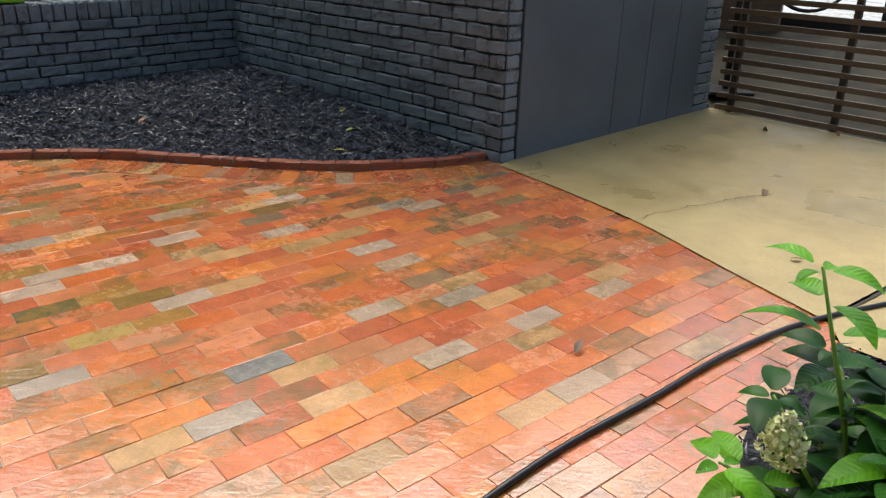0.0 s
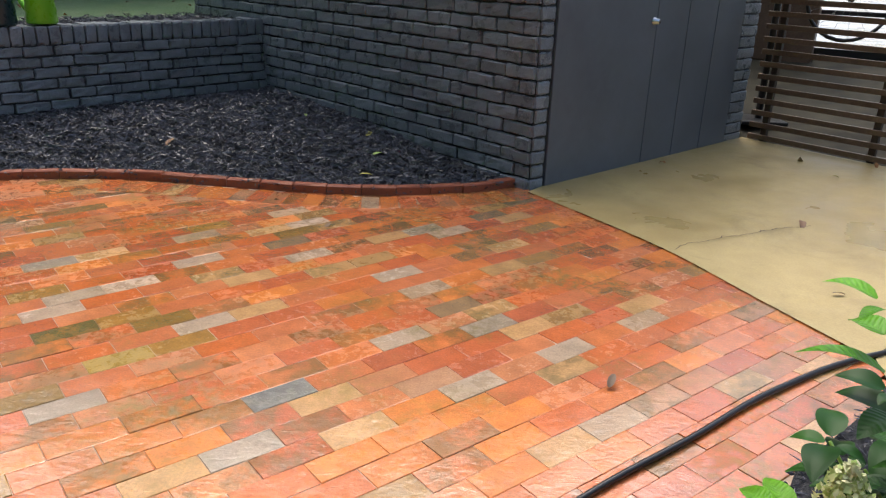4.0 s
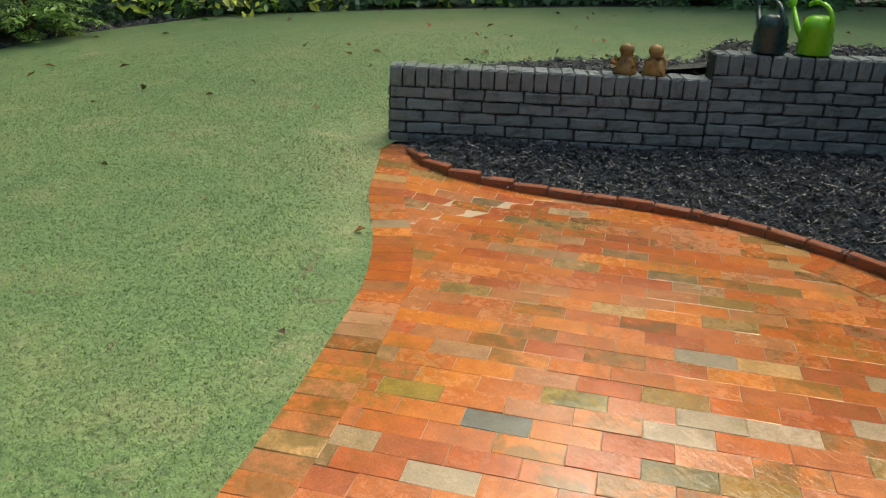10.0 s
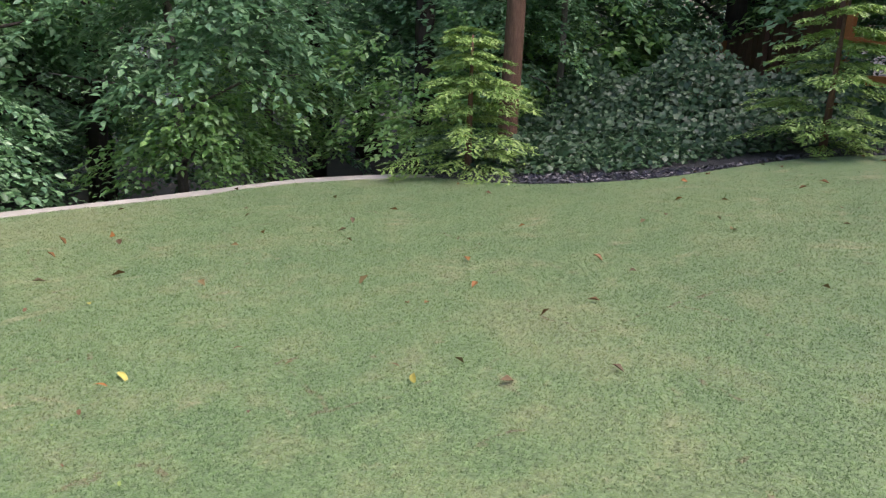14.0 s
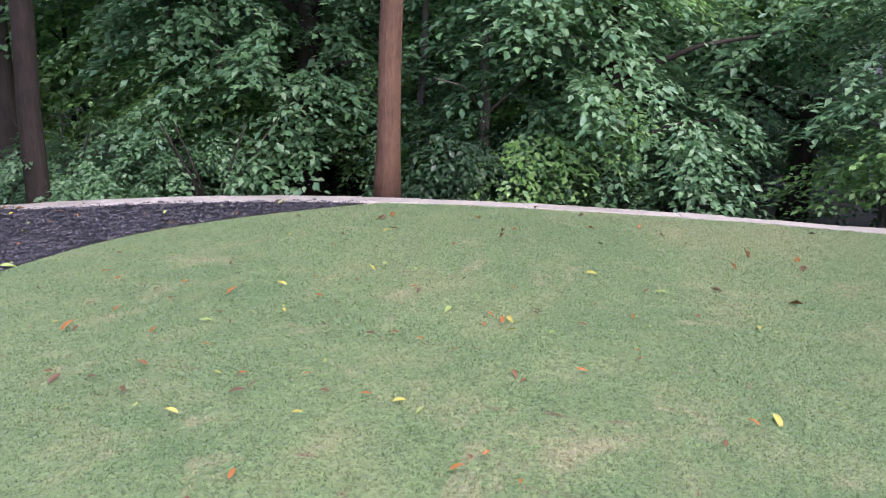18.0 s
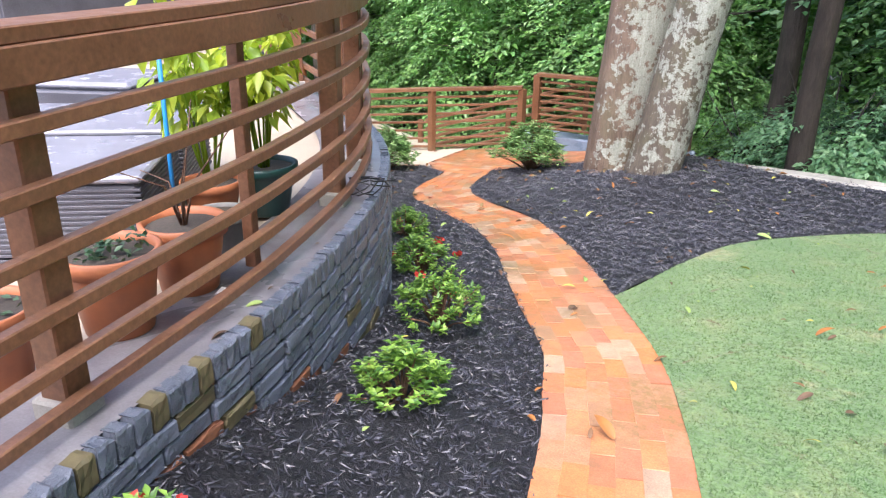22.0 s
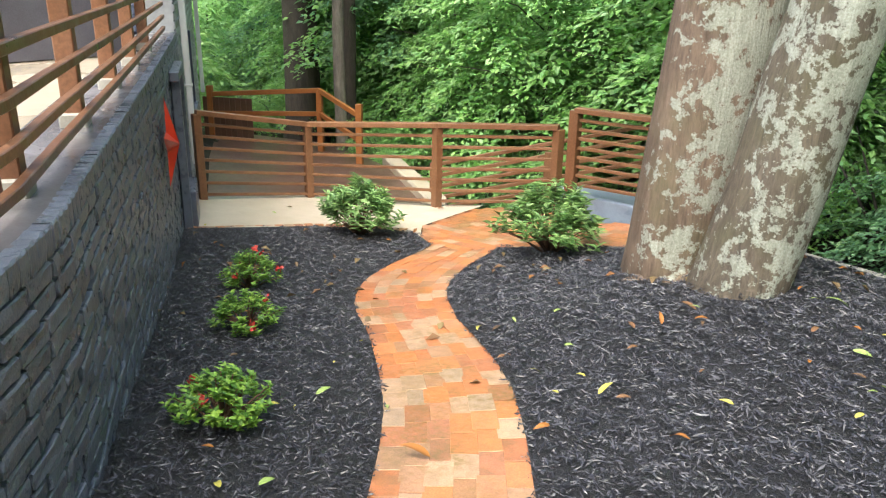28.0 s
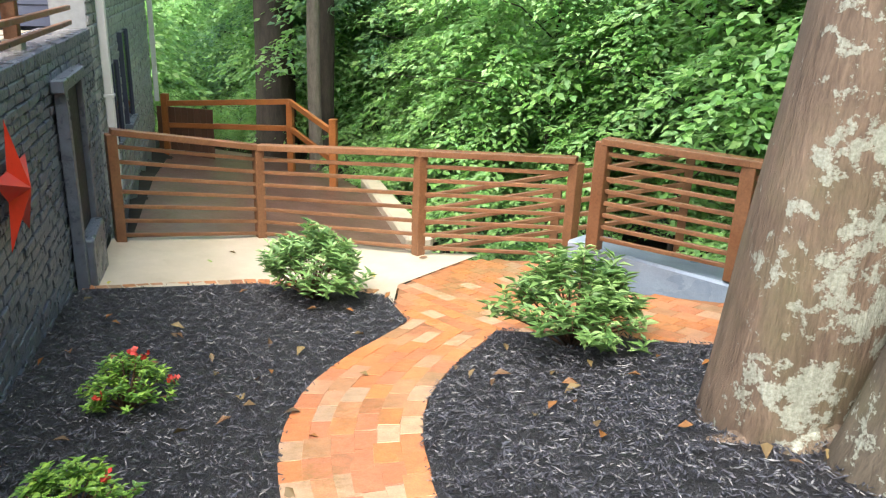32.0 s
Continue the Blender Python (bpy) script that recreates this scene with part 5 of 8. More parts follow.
for r in range(7):
    p = LOW_A - lwd * 0.01 + np.array((-lwd[1], lwd[0])) * 0.1
    m = Matrix((Vector((-lwd[1], lwd[0], 0)) * -1, Vector((0, 0, 1)), Vector((-lwd[0], -lwd[1], 0)))).transposed().to_4x4()
    m.translation = (p[0], p[1], 0.672 - 0.135 - (r + 0.5) * 0.0775)
    endb.add(LOWB[r % 8], m @ Matrix.Diagonal((0.88, 1, 1, 1)), r)
endb.lay()

# curved wall under the deck
deck_wall = wall_core("wall_deck", WALL_CURVE, -1.8, 0.33, 0.35, -1, M_MORTAR)
tagged(deck_wall, "curved slate-painted brick wall under the terrace", "wall", kind="structure")
db = Bricks(deck_wall, M_DECKBRICK, M_DECKBRICK)
near_path = lambda p, z: math.hypot(p[0] - 0.6, p[1] + 1.5)
MODU = [rough_brick("brick", 0.202, 0.059, 0.06, 140 + k, 0.007, 0.003) for k in range(8)]
CAPM = [rough_brick("cap_brick", 0.064, 0.092, 0.055, 150 + k, 0.007, 0.003) for k in range(5)]
MODU_RAW = [rough_brick("brick", 0.204, 0.060, 0.06, 245 + k, 0.008, 0.003) for k in range(3)]
MODU_MOSS = [rough_brick("brick", 0.204, 0.060, 0.06, 248 + k, 0.008, 0.003) for k in range(3)]
for me in MODU_RAW:
    me.materials.append(M_RAWBRICK)
MOSSCAP = rough_brick("cap_brick", 0.064, 0.092, 0.055, 155, 0.007, 0.003)
for me in MODU_MOSS + [MOSSCAP]:
    me.materials.append(M_MOSSBRICK)


def deck_brick(p, up):
    """Bare brick low on the near part of the wall, some mossy ones above."""
    if p[1] > -2.2 and up < 0.05:
        return RNG.choice(MODU_RAW)
    if p[1] > -2.6 and RNG.random() < 0.08:
        return RNG.choice(MODU_MOSS)
    return RNG.choice(MODU)


wall_bricks(db, WALL_CURVE, -1.7, 0.265, -1, 0.213, 0.069, 0.06, MODU, near_path, follow=lambda x, y: float(bed_z(np.array([x]), np.array([y]))[0]) - 0.03, pick=deck_brick)
cap_row(db, WALL_CURVE, 0.36, -1, near_path, s1=2.6, pitch=0.072, meshes=CAPM + [MOSSCAP], half=0.046)
cap_row(db, WALL_CURVE, 0.36, -1, near_path, s0=2.6, pitch=0.072, meshes=CAPM, half=0.046)
db.lay()
cd = np.gradient(WALL_CURVE, axis=0)
cd = cd / np.linalg.norm(cd, axis=1)[:, None]
cn = np.stack([cd[:, 1], -cd[:, 0]], -1)
CAPOUT = np.vstack([WALL_CURVE + cn * -0.025, (WALL_CURVE - cn * 0.40)[::-1]])
cap = sheet("wall_cap", CAPOUT, lambda x, y: 0.0 * x + 0.357, M_CAPSTONE, 0.3)
tagged(cap, "wet grey stone capping along the curved wall", "wall cap", kind="structure")
DECKOUT = np.vstack([WALL_CURVE - cn * 0.38, [(13.0, -3.0), (9, 3.0), (2.0, 2.4)]])
deck = sheet("terrace_floor", DECKOUT, lambda x, y: 0.0 * x + 0.33, M_TERRACE, 0.6)
tagged(deck, "pale stone terrace floor behind the railing", "terrace", kind="structure")


# ---- railing on the terrace wall ----
def sweep(name, line, zs, w, h, material, parent, bevel=0.004):
    """A bar of w by h that follows a plan line at the given heights."""
    n = len(line)
    zs = np.broadcast_to(zs, (n,))
    d = np.gradient(line, axis=0)
    d = d / np.linalg.norm(d, axis=1)[:, None]
    s = np.stack([-d[:, 1], d[:, 0]], -1)
    prof = [(-w / 2 + bevel, -h / 2), (w / 2 - bevel, -h / 2), (w / 2, -h / 2 + bevel), (w / 2, h / 2 - bevel), (w / 2 - bevel, h / 2), (-w / 2 + bevel, h / 2), (-w / 2, h / 2 - bevel), (-w / 2, -h / 2 + bevel)]
    vs, fs = [], []
    for i in range(n):
        for a, b in prof:
            vs.append((line[i, 0] + s[i, 0] * a, line[i, 1] + s[i, 1] * a, zs[i] + b))
    for i in range(n - 1):
        for k in range(8):
            fs.append((i * 8 + k, i * 8 + (k + 1) % 8, i * 8 + 8 + (k + 1) % 8, i * 8 + 8 + k))
    fs += [tuple(range(8))[::-1], tuple((n - 1) * 8 + k for k in range(8))]
    return link_part(name, mesh_of(name, vs, fs), material, parent)


railing = empty("terrace_railing")
tagged(railing, "brown stained wooden railing with horizontal bars on the curved wall", "railing")
RAIL_LINE = (WALL_CURVE - cn * 0.17)[::4]
RAIL_OUT = (WALL_CURVE - cn * 0.10)[::4]
RAIL_LEN = arc_len(RAIL_LINE)


def rail_s(x, y):
    i = int(np.argmin(np.hypot(RAIL_LINE[:, 0] - x, RAIL_LINE[:, 1] - y)))
    return arc_len(RAIL_LINE[: i + 1]) if i else 0.0


P2 = rail_s(2.12, -2.42)
POSTS = [rail_s(1.5, 0.4), rail_s(1.70, -0.68), P2, P2 + 0.62, P2 + 0.80] + [P2 + 0.8 + 1.25 * k for k in range(1, 6)]
for s in POSTS:
    p, d = arc_at(RAIL_LINE, s)
    post = part("post", boxed(pose(p[0], p[1], 0.36 + 0.46, 0, 0, math.degrees(math.atan2(d[1], d[0]))), 0.092, 0.09, 0.93, 0.006), M_RAIL, railing)
    part("post_base", boxed(pose(p[0], p[1], 0.385, 0, 0, math.degrees(math.atan2(d[1], d[0]))), 0.135, 0.125, 0.075, 0.008), M_STONE, post, "pale stone block under the post")
for s in (rail_s(1.93, -1.6), rail_s(1.55, -0.15), rail_s(3.3, -4.0)):
    p, d = arc_at(RAIL_LINE, s)
    part("stile", boxed(pose(p[0], p[1], 0.84, 0, 0, math.degrees(math.atan2(d[1], d[0]))), 0.045, 0.045, 0.86, 0.004), M_RAIL, railing)
for z in (1.155, 1.0, 0.845, 0.69, 0.55, 0.425):
    sweep("bar", RAIL_OUT, z, 0.038, 0.04, M_RAIL, railing)
sweep("top_board", RAIL_LINE, 1.355, 0.15, 0.04, M_RAIL, railing)
sweep("sub_rail", RAIL_OUT + 0.0, 1.29, 0.04, 0.09, M_RAIL, railing)

# ---- garden gate and fence beyond the path ----
gate = empty("garden_gate")
tagged(gate, "brown stained wooden gate with slim horizontal bars", "gate")
GL = [np.array((8.50, -8.28)), np.array((8.04, -9.56)), np.array((6.36, -10.07)), np.array((4.98, -10.48))]
GT = [-0.51, -0.76, -0.62, -0.52]
GB = [-1.55, -1.72, -1.60, -1.43]
for k, (p, zt, zb) in enumerate(zip(GL, GT, GB)):
    part("post", boxed(pose(p[0], p[1], (zt + zb) / 2, 0, 0, -19), 0.11, 0.09, zt - zb, 0.005), M_GATE, gate)
for k in range(3):
    a, b = GL[k], GL[k + 1]
    part("top_rail", beam((*a, GT[k] + 0.02), (*b, GT[k + 1] + 0.02), 0.12, 0.055), M_GATE, gate)
    for j in range(7):
        f = (j + 0.8) / 7.4
        za, zb = GT[k] * (1 - f) + GB[k] * f, GT[k + 1] * (1 - f) + GB[k + 1] * f
        part("bar", beam((*a, za), (*b, zb), 0.03, 0.035, 0.003), M_GATE, gate)
fence2 = empty("side_fence")
tagged(fence2, "short wooden bar fence on a blue-grey curb", "fence")
F2 = [np.array((4.44, -9.83)), np.array((3.4, -9.90)), np.array((2.3, -9.95))]
for p in F2:
    part("post", boxed(pose(p[0], p[1], -0.59, 0, 0, -4), 0.1, 0.1, 0.84, 0.005), M_GATE, fence2)
for a, b in zip(F2[:-1], F2[1:]):
    part("top_rail", beam((*a, -0.165), (*b, -0.165), 0.12, 0.05), M_GATE, fence2)
    for j in range(8):
        part("bar", beam((*a, -0.26 - j * 0.093), (*b, -0.26 - j * 0.093), 0.03, 0.032, 0.003), M_GATE, fence2)
curb = part("curb", beam((4.75, -10.2, -1.24), (2.2, -9.86, -1.17), 0.34, 0.36, 0.02), M_CURB)
tagged(curb, "blue-grey painted concrete curb under the fence", "curb", kind="structure")

# beyond the gate: walkway down, low stone wall, stair rails, a second gate
WALK2 = np.array([(8.6, -8.4), (8.0, -9.75), (6.6, -10.25), (7.3, -11.6), (9.8, -13.2), (13.0, -15.0), (15.2, -13.4), (11.6, -10.6)])
walk2 = sheet("lower_walk", WALK2, lambda x, y: -1.66 - 0.16 * np.maximum(0, -9.2 - y), plain("wet_red_deck", (0.14, 0.08, 0.062), 0.35, vary=0.3, grain=20), 0.5)
tagged(walk2, "wet reddish walkway beyond the gate", "walkway", kind="structure")
low_stone = part("low_stone_wall", beam((7.0, -10.9, -2.0), (10.6, -14.0, -2.5), 0.3, 0.45, 0.03), M_CONC_PALE)
tagged(low_stone, "low pale stone kerb beside the lower walk", "kerb", kind="structure")
stair = empty("stair_railing")
tagged(stair, "wooden stair handrail going down beyond the gate", "railing")
for p, h in (((5.9, -11.9), -1.15), ((4.7, -12.5), -0.70), ((7.3, -11.2), -1.4)):
    part("post", boxed(pose(p[0], p[1], h - 0.9, 0, 0, 20), 0.09, 0.09, 1.8, 0.004), M_GATE, stair)
for j in range(5):
    part("bar", beam((7.2, -11.2, -1.4 - 0.16 * j), (4.7, -12.5, -0.70 - 0.16 * j), 0.05, 0.05, 0.004), M_GATE, stair)
gate2 = empty("far_wooden_gate")
tagged(gate2, "far dark boarded gate and rail fence in the trees", "gate")
for k in range(9):
    a = np.array((14.2, -12.45)) + np.array((-0.105, -0.053)) * k
    part("board", boxed(pose(a[0], a[1], -1.95, 0, 0, 27), 0.112, 0.03, 1.15, 0.003), M_DARKFENCE, gate2)
for a, b in (((14.1, -12.5, -1.32), (12.04, -13.55, -1.14)), ((12.04, -13.55, -1.14), (10.4, -12.95, -1.36)), ((12.04, -13.55, -1.6), (10.4, -12.95, -1.8)), ((14.1, -12.5, -1.7), (12.04, -13.55, -1.6))):
    part("rail", beam(a, b, 0.06, 0.09), M_CEDAR, gate2)
for p in ((14.1, -12.5), (12.04, -13.55), (10.4, -12.95)):
    part("post", boxed(pose(p[0], p[1], -1.75, 0, 0, 27), 0.11, 0.11, 1.2, 0.005), M_CEDAR, gate2)

# ---- house beside the terrace ----
SIDE = np.array([(9.05, -8.47), (10.0, -9.18), (12.0, -10.66), (14.4, -12.44)])
side_wall = wall_core("wall_house_side", spline(SIDE, 0.4), -2.2, 4.5, 0.3, -1, plain("grey_painted_brick_field", (0.27, 0.275, 0.285), 0.55, vary=0.2, grain=18, relief=0.4))
tagged(side_wall, "grey painted brick side of the house", "wall", kind="structure")
sb = Bricks(side_wall, painted_brick("grey_painted_brick", (0.30, 0.305, 0.315), 0.3), painted_brick("grey_painted_brick_joined", (0.30, 0.305, 0.315), 0.3), limit=150)
wall_bricks(sb, spline(SIDE, 0.4), -1.7, 2.6, -1, 0.303, 0.101, 0.06, UTIL, lambda p, z: abs(z) + p[0] - 8.9)
sb.lay()
sd = (SIDE[-1] - SIDE[0]) / np.linalg.norm(SIDE[-1] - SIDE[0])
sn = np.array((sd[1], -sd[0]))
sdeg = math.degrees(math.atan2(sd[1], sd[0]))
for k, (s, w, z0, z1) in enumerate(((1.3, 0.5, -0.9, -0.1), (2.5, 0.7, -0.9, 0.15))):
    win = empty(f"window_{k + 1}")
    tagged(win, "narrow dark window in grey brick wall", "window", kind="structure")
    c = SIDE[0] + sd * s + sn * 0.03
    part("pane", boxed(pose(c[0], c[1], (z0 + z1) / 2, 0, 0, sdeg), w, 0.03, z1 - z0, 0.002), M_GLASS, win)
    for e in (-1, 1):
        q = c + sd * e * w / 2
        part("window_frame", boxed(pose(q[0] + sn[0] * 0.01, q[1] + sn[1] * 0.01, (z0 + z1) / 2, 0, 0, sdeg), 0.05, 0.06, z1 - z0 + 0.05, 0.004), M_SIDING, win)
    part("window_sill", boxed(pose(c[0] + sn[0] * 0.03, c[1] + sn[1] * 0.03, z0 - 0.03, 0, 0, sdeg), w + 0.15, 0.1, 0.05, 0.006), M_DECKBRICK, win)
spout = empty("downspout")
tagged(spout, "white square metal downspout at the house corner", "downspout")
for s, nm in ((0.35, "pipe"), (6.6, "pipe")):
    c = SIDE[0] + sd * s + sn * 0.09
    part(nm, boxed(pose(c[0], c[1], 1.0, 0, 0, sdeg), 0.10, 0.08, 4.6, 0.012), M_WHITE, spout)
    for z in (-0.3, 1.2):
        part("strap", boxed(pose(c[0], c[1], z, 0, 0, sdeg), 0.12, 0.10, 0.03, 0.004), M_WHITE, spout)

# doorway in the wall under the terrace
niche = empty("door_cellar")
tagged(niche, "cellar doorway in the painted brick wall, a black panel for its dark opening", "door", kind="structure")
wd = np.array((3.15, -2.34)) / math.hypot(3.15, 2.34)
wnn = np.array((-wd[1], wd[0])) * -1
wdeg = math.degrees(math.atan2(wd[1], wd[0]))
c = np.array((7.72, -7.49)) + wnn * 0.045
# Flat black panel stands in for the shade inside the open doorway.
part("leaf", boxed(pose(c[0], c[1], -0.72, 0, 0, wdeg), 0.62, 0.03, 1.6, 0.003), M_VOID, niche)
for e in (-1, 1):
    q = c + wd * e * 0.36
    part("jamb", boxed(pose(q[0] + wnn[0] * 0.02, q[1] + wnn[1] * 0.02, -0.72, 0, 0, wdeg), 0.10, 0.08, 1.62, 0.006), M_DECKBRICK, niche)
part("lintel", boxed(pose(c[0] + wnn[0] * 0.02, c[1] + wnn[1] * 0.02, 0.11, 0, 0, wdeg), 0.95, 0.09, 0.09, 0.008), M_DECKBRICK, niche)
part("kick_block", boxed(pose(c[0] + wnn[0] * 0.06, c[1] + wnn[1] * 0.06, -1.3, 0, 0, wdeg), 0.62, 0.1, 0.5, 0.01), M_DECKBRICK, niche)

# red star on the wall
star_at = np.array((6.19, -6.35)) + wnn * 0.06
bm = bmesh.new()
tip = bm.verts.new((0, 0, 0.085))
ring = []
for k in range(10):
    a = math.pi / 2 + math.pi * k / 5
    r = 0.36 if k % 2 == 0 else 0.137
    ring.append(bm.verts.new((r * math.cos(a), r * math.sin(a), 0.0)))
rear = bm.verts.new((0, 0, -0.01))
for k in range(10):
    bm.faces.new((ring[k], ring[(k + 1) % 10], tip))
    bm.faces.new((ring[(k + 1) % 10], ring[k], rear))
m = Matrix((Vector((-wd[0], -wd[1], 0)), Vector((0, 0, 1)), Vector((wnn[0], wnn[1], 0)))).transposed().to_4x4()
m.translation = (star_at[0], star_at[1], -0.22)
bmesh.ops.transform(bm, matrix=m, verts=bm.verts)
bmesh.ops.recalc_face_normals(bm, faces=bm.faces)
star = part("star_ornament", bm, M_STARRED)
tagged(star, "red enamelled five-pointed barn star hung on the wall", "ornament")

# siding wall of the house behind the terrace
siding = empty("wall_siding")
tagged(siding, "navy blue lapped siding of the house", "wall", kind="structure")
SA, SB2 = np.array((9.2, -8.45)), np.array((13.4, -2.85))
sv = (SB2 - SA) / np.linalg.norm(SB2 - SA)
sdg = math.degrees(math.atan2(sv[1], sv[0]))
for k in range(40):
    z = 0.36 + 0.096 * k
    part("siding_board", beam((*SA, z + 0.048), (*SB2, z + 0.048), 0.022, 0.103, 0.004, up=(0.14 * sv[1], -0.14 * sv[0], 1)), M_SIDING, siding)
part("sheathing", boxed(pose(*((SA + SB2) / 2 + np.array((-sv[1], sv[0])) * -0.14), 1.9, 0, 0, sdg), 7.0, 0.2, 5.0, 0.0), M_SIDING, siding)
trim = part("corner_trim", boxed(pose(SA[0] - 0.02, SA[1] - 0.02, 2.3, 0, 0, sdg), 0.085, 0.14, 4.2, 0.006), M_WHITE, siding)
wdoor = empty("door_terrace")
tagged(wdoor, "glazed terrace door with white frame", "door", kind="structure")
for s in (2.15, 3.35):
    c = SA + sv * s - np.array((-sv[1], sv[0])) * -0.05
    part("door_frame", boxed(pose(c[0], c[1], 1.5, 0, 0, sdg), 0.12, 0.09, 2.3, 0.006), M_WHITE, wdoor)
c = SA + sv * 2.75 - np.array((-sv[1], sv[0])) * -0.03
part("pane", boxed(pose(c[0], c[1], 1.5, 0, 0, sdg), 1.1, 0.05, 2.2, 0.003), M_GLASS, wdoor)
part("door_frame", boxed(pose(c[0], c[1], 2.65, 0, 0, sdg), 1.32, 0.09, 0.12, 0.006), M_WHITE, wdoor)

# ---- slatted gate by the slab ----
slat_gate = empty("slatted_gate")
tagged(slat_gate, "dark stained gate of thin horizontal wooden slats", "gate")
SG_A, SG_B = np.array((2.30, 6.58)), np.array((3.78, 5.02))
for k in range(21):
    z = 0.07 + 0.098 * k
    part("slat", beam((*SG_A, z), (*SG_B, z), 0.022, 0.042, 0.003), M_SLAT, slat_gate)
sgd = (SG_B - SG_A) / np.linalg.norm(SG_B - SG_A)
sgn = np.array((-sgd[1], sgd[0]))
for s in (0.12, 0.98, 2.0):
    p = SG_A + sgd * s + sgn * 0.035
    part("upright", boxed(pose(p[0], p[1], 0.95, 0, 0, math.degrees(math.atan2(sgd[1], sgd[0]))), 0.05, 0.045, 2.05, 0.004), M_UPRIGHT, slat_gate)
p = SG_B + sgd * 0.06
gate_post = part("gate_post", boxed(pose(p[0], p[1], 1.0, 0, 0, -44), 0.11, 0.11, 2.2, 0.006), M_SLAT, slat_gate)
part("post_base", boxed(pose(p[0], p[1], -0.06, 0, 0, -44), 0.16, 0.16, 0.08, 0.01), M_STONE, gate_post, "pale stone block under the post")
DRIVE = np.array([(2.3, 6.66), (3.92, 4.9), (5.2, 3.6), (12, 9.5), (8, 16), (3.0, 11)])
rise = lambda x, y: np.minimum(0.5, -0.02 + 0.15 * np.maximum(0, (x - 3.0) * 0.69 + (y - 5.8) * 0.72))
drive = sheet("driveway", DRIVE, rise, M_DRIVE, 0.4)
tagged(drive, "wet dark concrete drive rising behind the slatted gate", "driveway", kind="structure")
street = sheet("street", np.array([(3.2, 9.75), (7.6, 7.0), (16, 8), (60, 60), (25, 75), (4, 30)]), lambda x, y: 0.51 + 0.0 * x, M_STREET, 6.0)
tagged(street, "wet pale street shining beyond the drive", "street", kind="structure")
far_fence = empty("low_dark_fence")
tagged(far_fence, "low dark metal fence across the top of the drive", "fence")
FA, FB = np.array((3.75, 9.38)), np.array((7.5, 7.15))
for z, h in ((0.52, 0.10), (0.96, 0.05), (1.5, 0.06)):
    part("rail", beam((*FA, z), (*FB, z), 0.06, h, 0.004), M_RUBBER, far_fence)
for f in (0.0, 0.27, 0.51, 0.75, 1.0):
    q = FA + (FB - FA) * f
    part("post", boxed(pose(q[0], q[1], 1.0, 0, 0, -31), 0.06, 0.06, 1.1, 0.004), M_RUBBER, far_fence)
store = part("wall_timber", beam((2.9, 9.7, 1.6), (3.78, 9.15, 1.6), 0.12, 2.4, 0.01), M_SLAT)
tagged(store, "dark brown timber wall at the head of the drive", "wall", kind="structure")
rack = empty("bicycle_stand")
tagged(rack, "dark steel pole that holds a bicycle off the ground", "stand")
tube_part("pole", [(2.55, 7.1, 0.0), (2.55, 7.1, 2.2)], [0.03, 0.03], M_RUBBER, rack, 10)
part("foot", boxed(pose(2.55, 7.1, 0.11), 0.4, 0.4, 0.03, 0.005), M_RUBBER, rack)
tube_part("clamp", [(2.55, 7.1, 1.62), (2.62, 6.95, 1.62)], [0.03, 0.03], M_RUBBER, rack, 8)


def bicycle(m):
    b = empty("bicycle", m)
    tagged(b, "black bicycle held up on a stand behind the slatted gate", "bicycle")
    for x in (-0.52, 0.52):
        ring = [(x + 0.33 * math.cos(a), 0, 0.34 + 0.33 * math.sin(a)) for a in np.linspace(0, 2 * math.pi, 33)]
        w = tube_part("wheel", ring, [0.017] * 33, M_RUBBER, b, 8)
        hub = tube_part("hub", [(x, -0.04, 0.34), (x, 0.04, 0.34)], [0.022, 0.022], M_CHROME, w, 10)
        for k in range(14):
            a = 2 * math.pi * k / 14
            tube_part("spoke", [(x, 0, 0.34), (x + 0.32 * math.cos(a), 0, 0.34 + 0.32 * math.sin(a))], [0.0015] * 2, M_CHROME, w, 4)
    for a, c in (((-0.52, 0, 0.34), (-0.1, 0, 0.30)), ((-0.1, 0, 0.30), (-0.22, 0, 0.86)), ((-0.1, 0, 0.30), (0.4, 0, 0.82)), ((-0.2, 0, 0.78), (0.4, 0, 0.84)), ((0.38, 0, 0.95), (0.52, 0, 0.34)), ((-0.52, 0, 0.34), (-0.2, 0, 0.78))):
        tube_part("frame_tube", [a, c], [0.017, 0.017], M_RUBBER, b, 8)
    tube_part("handlebar", [(0.36, -0.28, 1.0), (0.38, 0, 0.97), (0.36, 0.28, 1.0)], [0.012] * 3, M_RUBBER, b, 8)
    part("saddle", boxed(pose(-0.24, 0, 0.9), 0.26, 0.14, 0.05, 0.02), M_RUBBER, b)
    return b


bicycle(pose(3.05, 6.87, 1.17, 0, 0, -10) @ pose(0, 0, 0, 0, 32, 0) @ pose(-0.52, 0, -0.34))

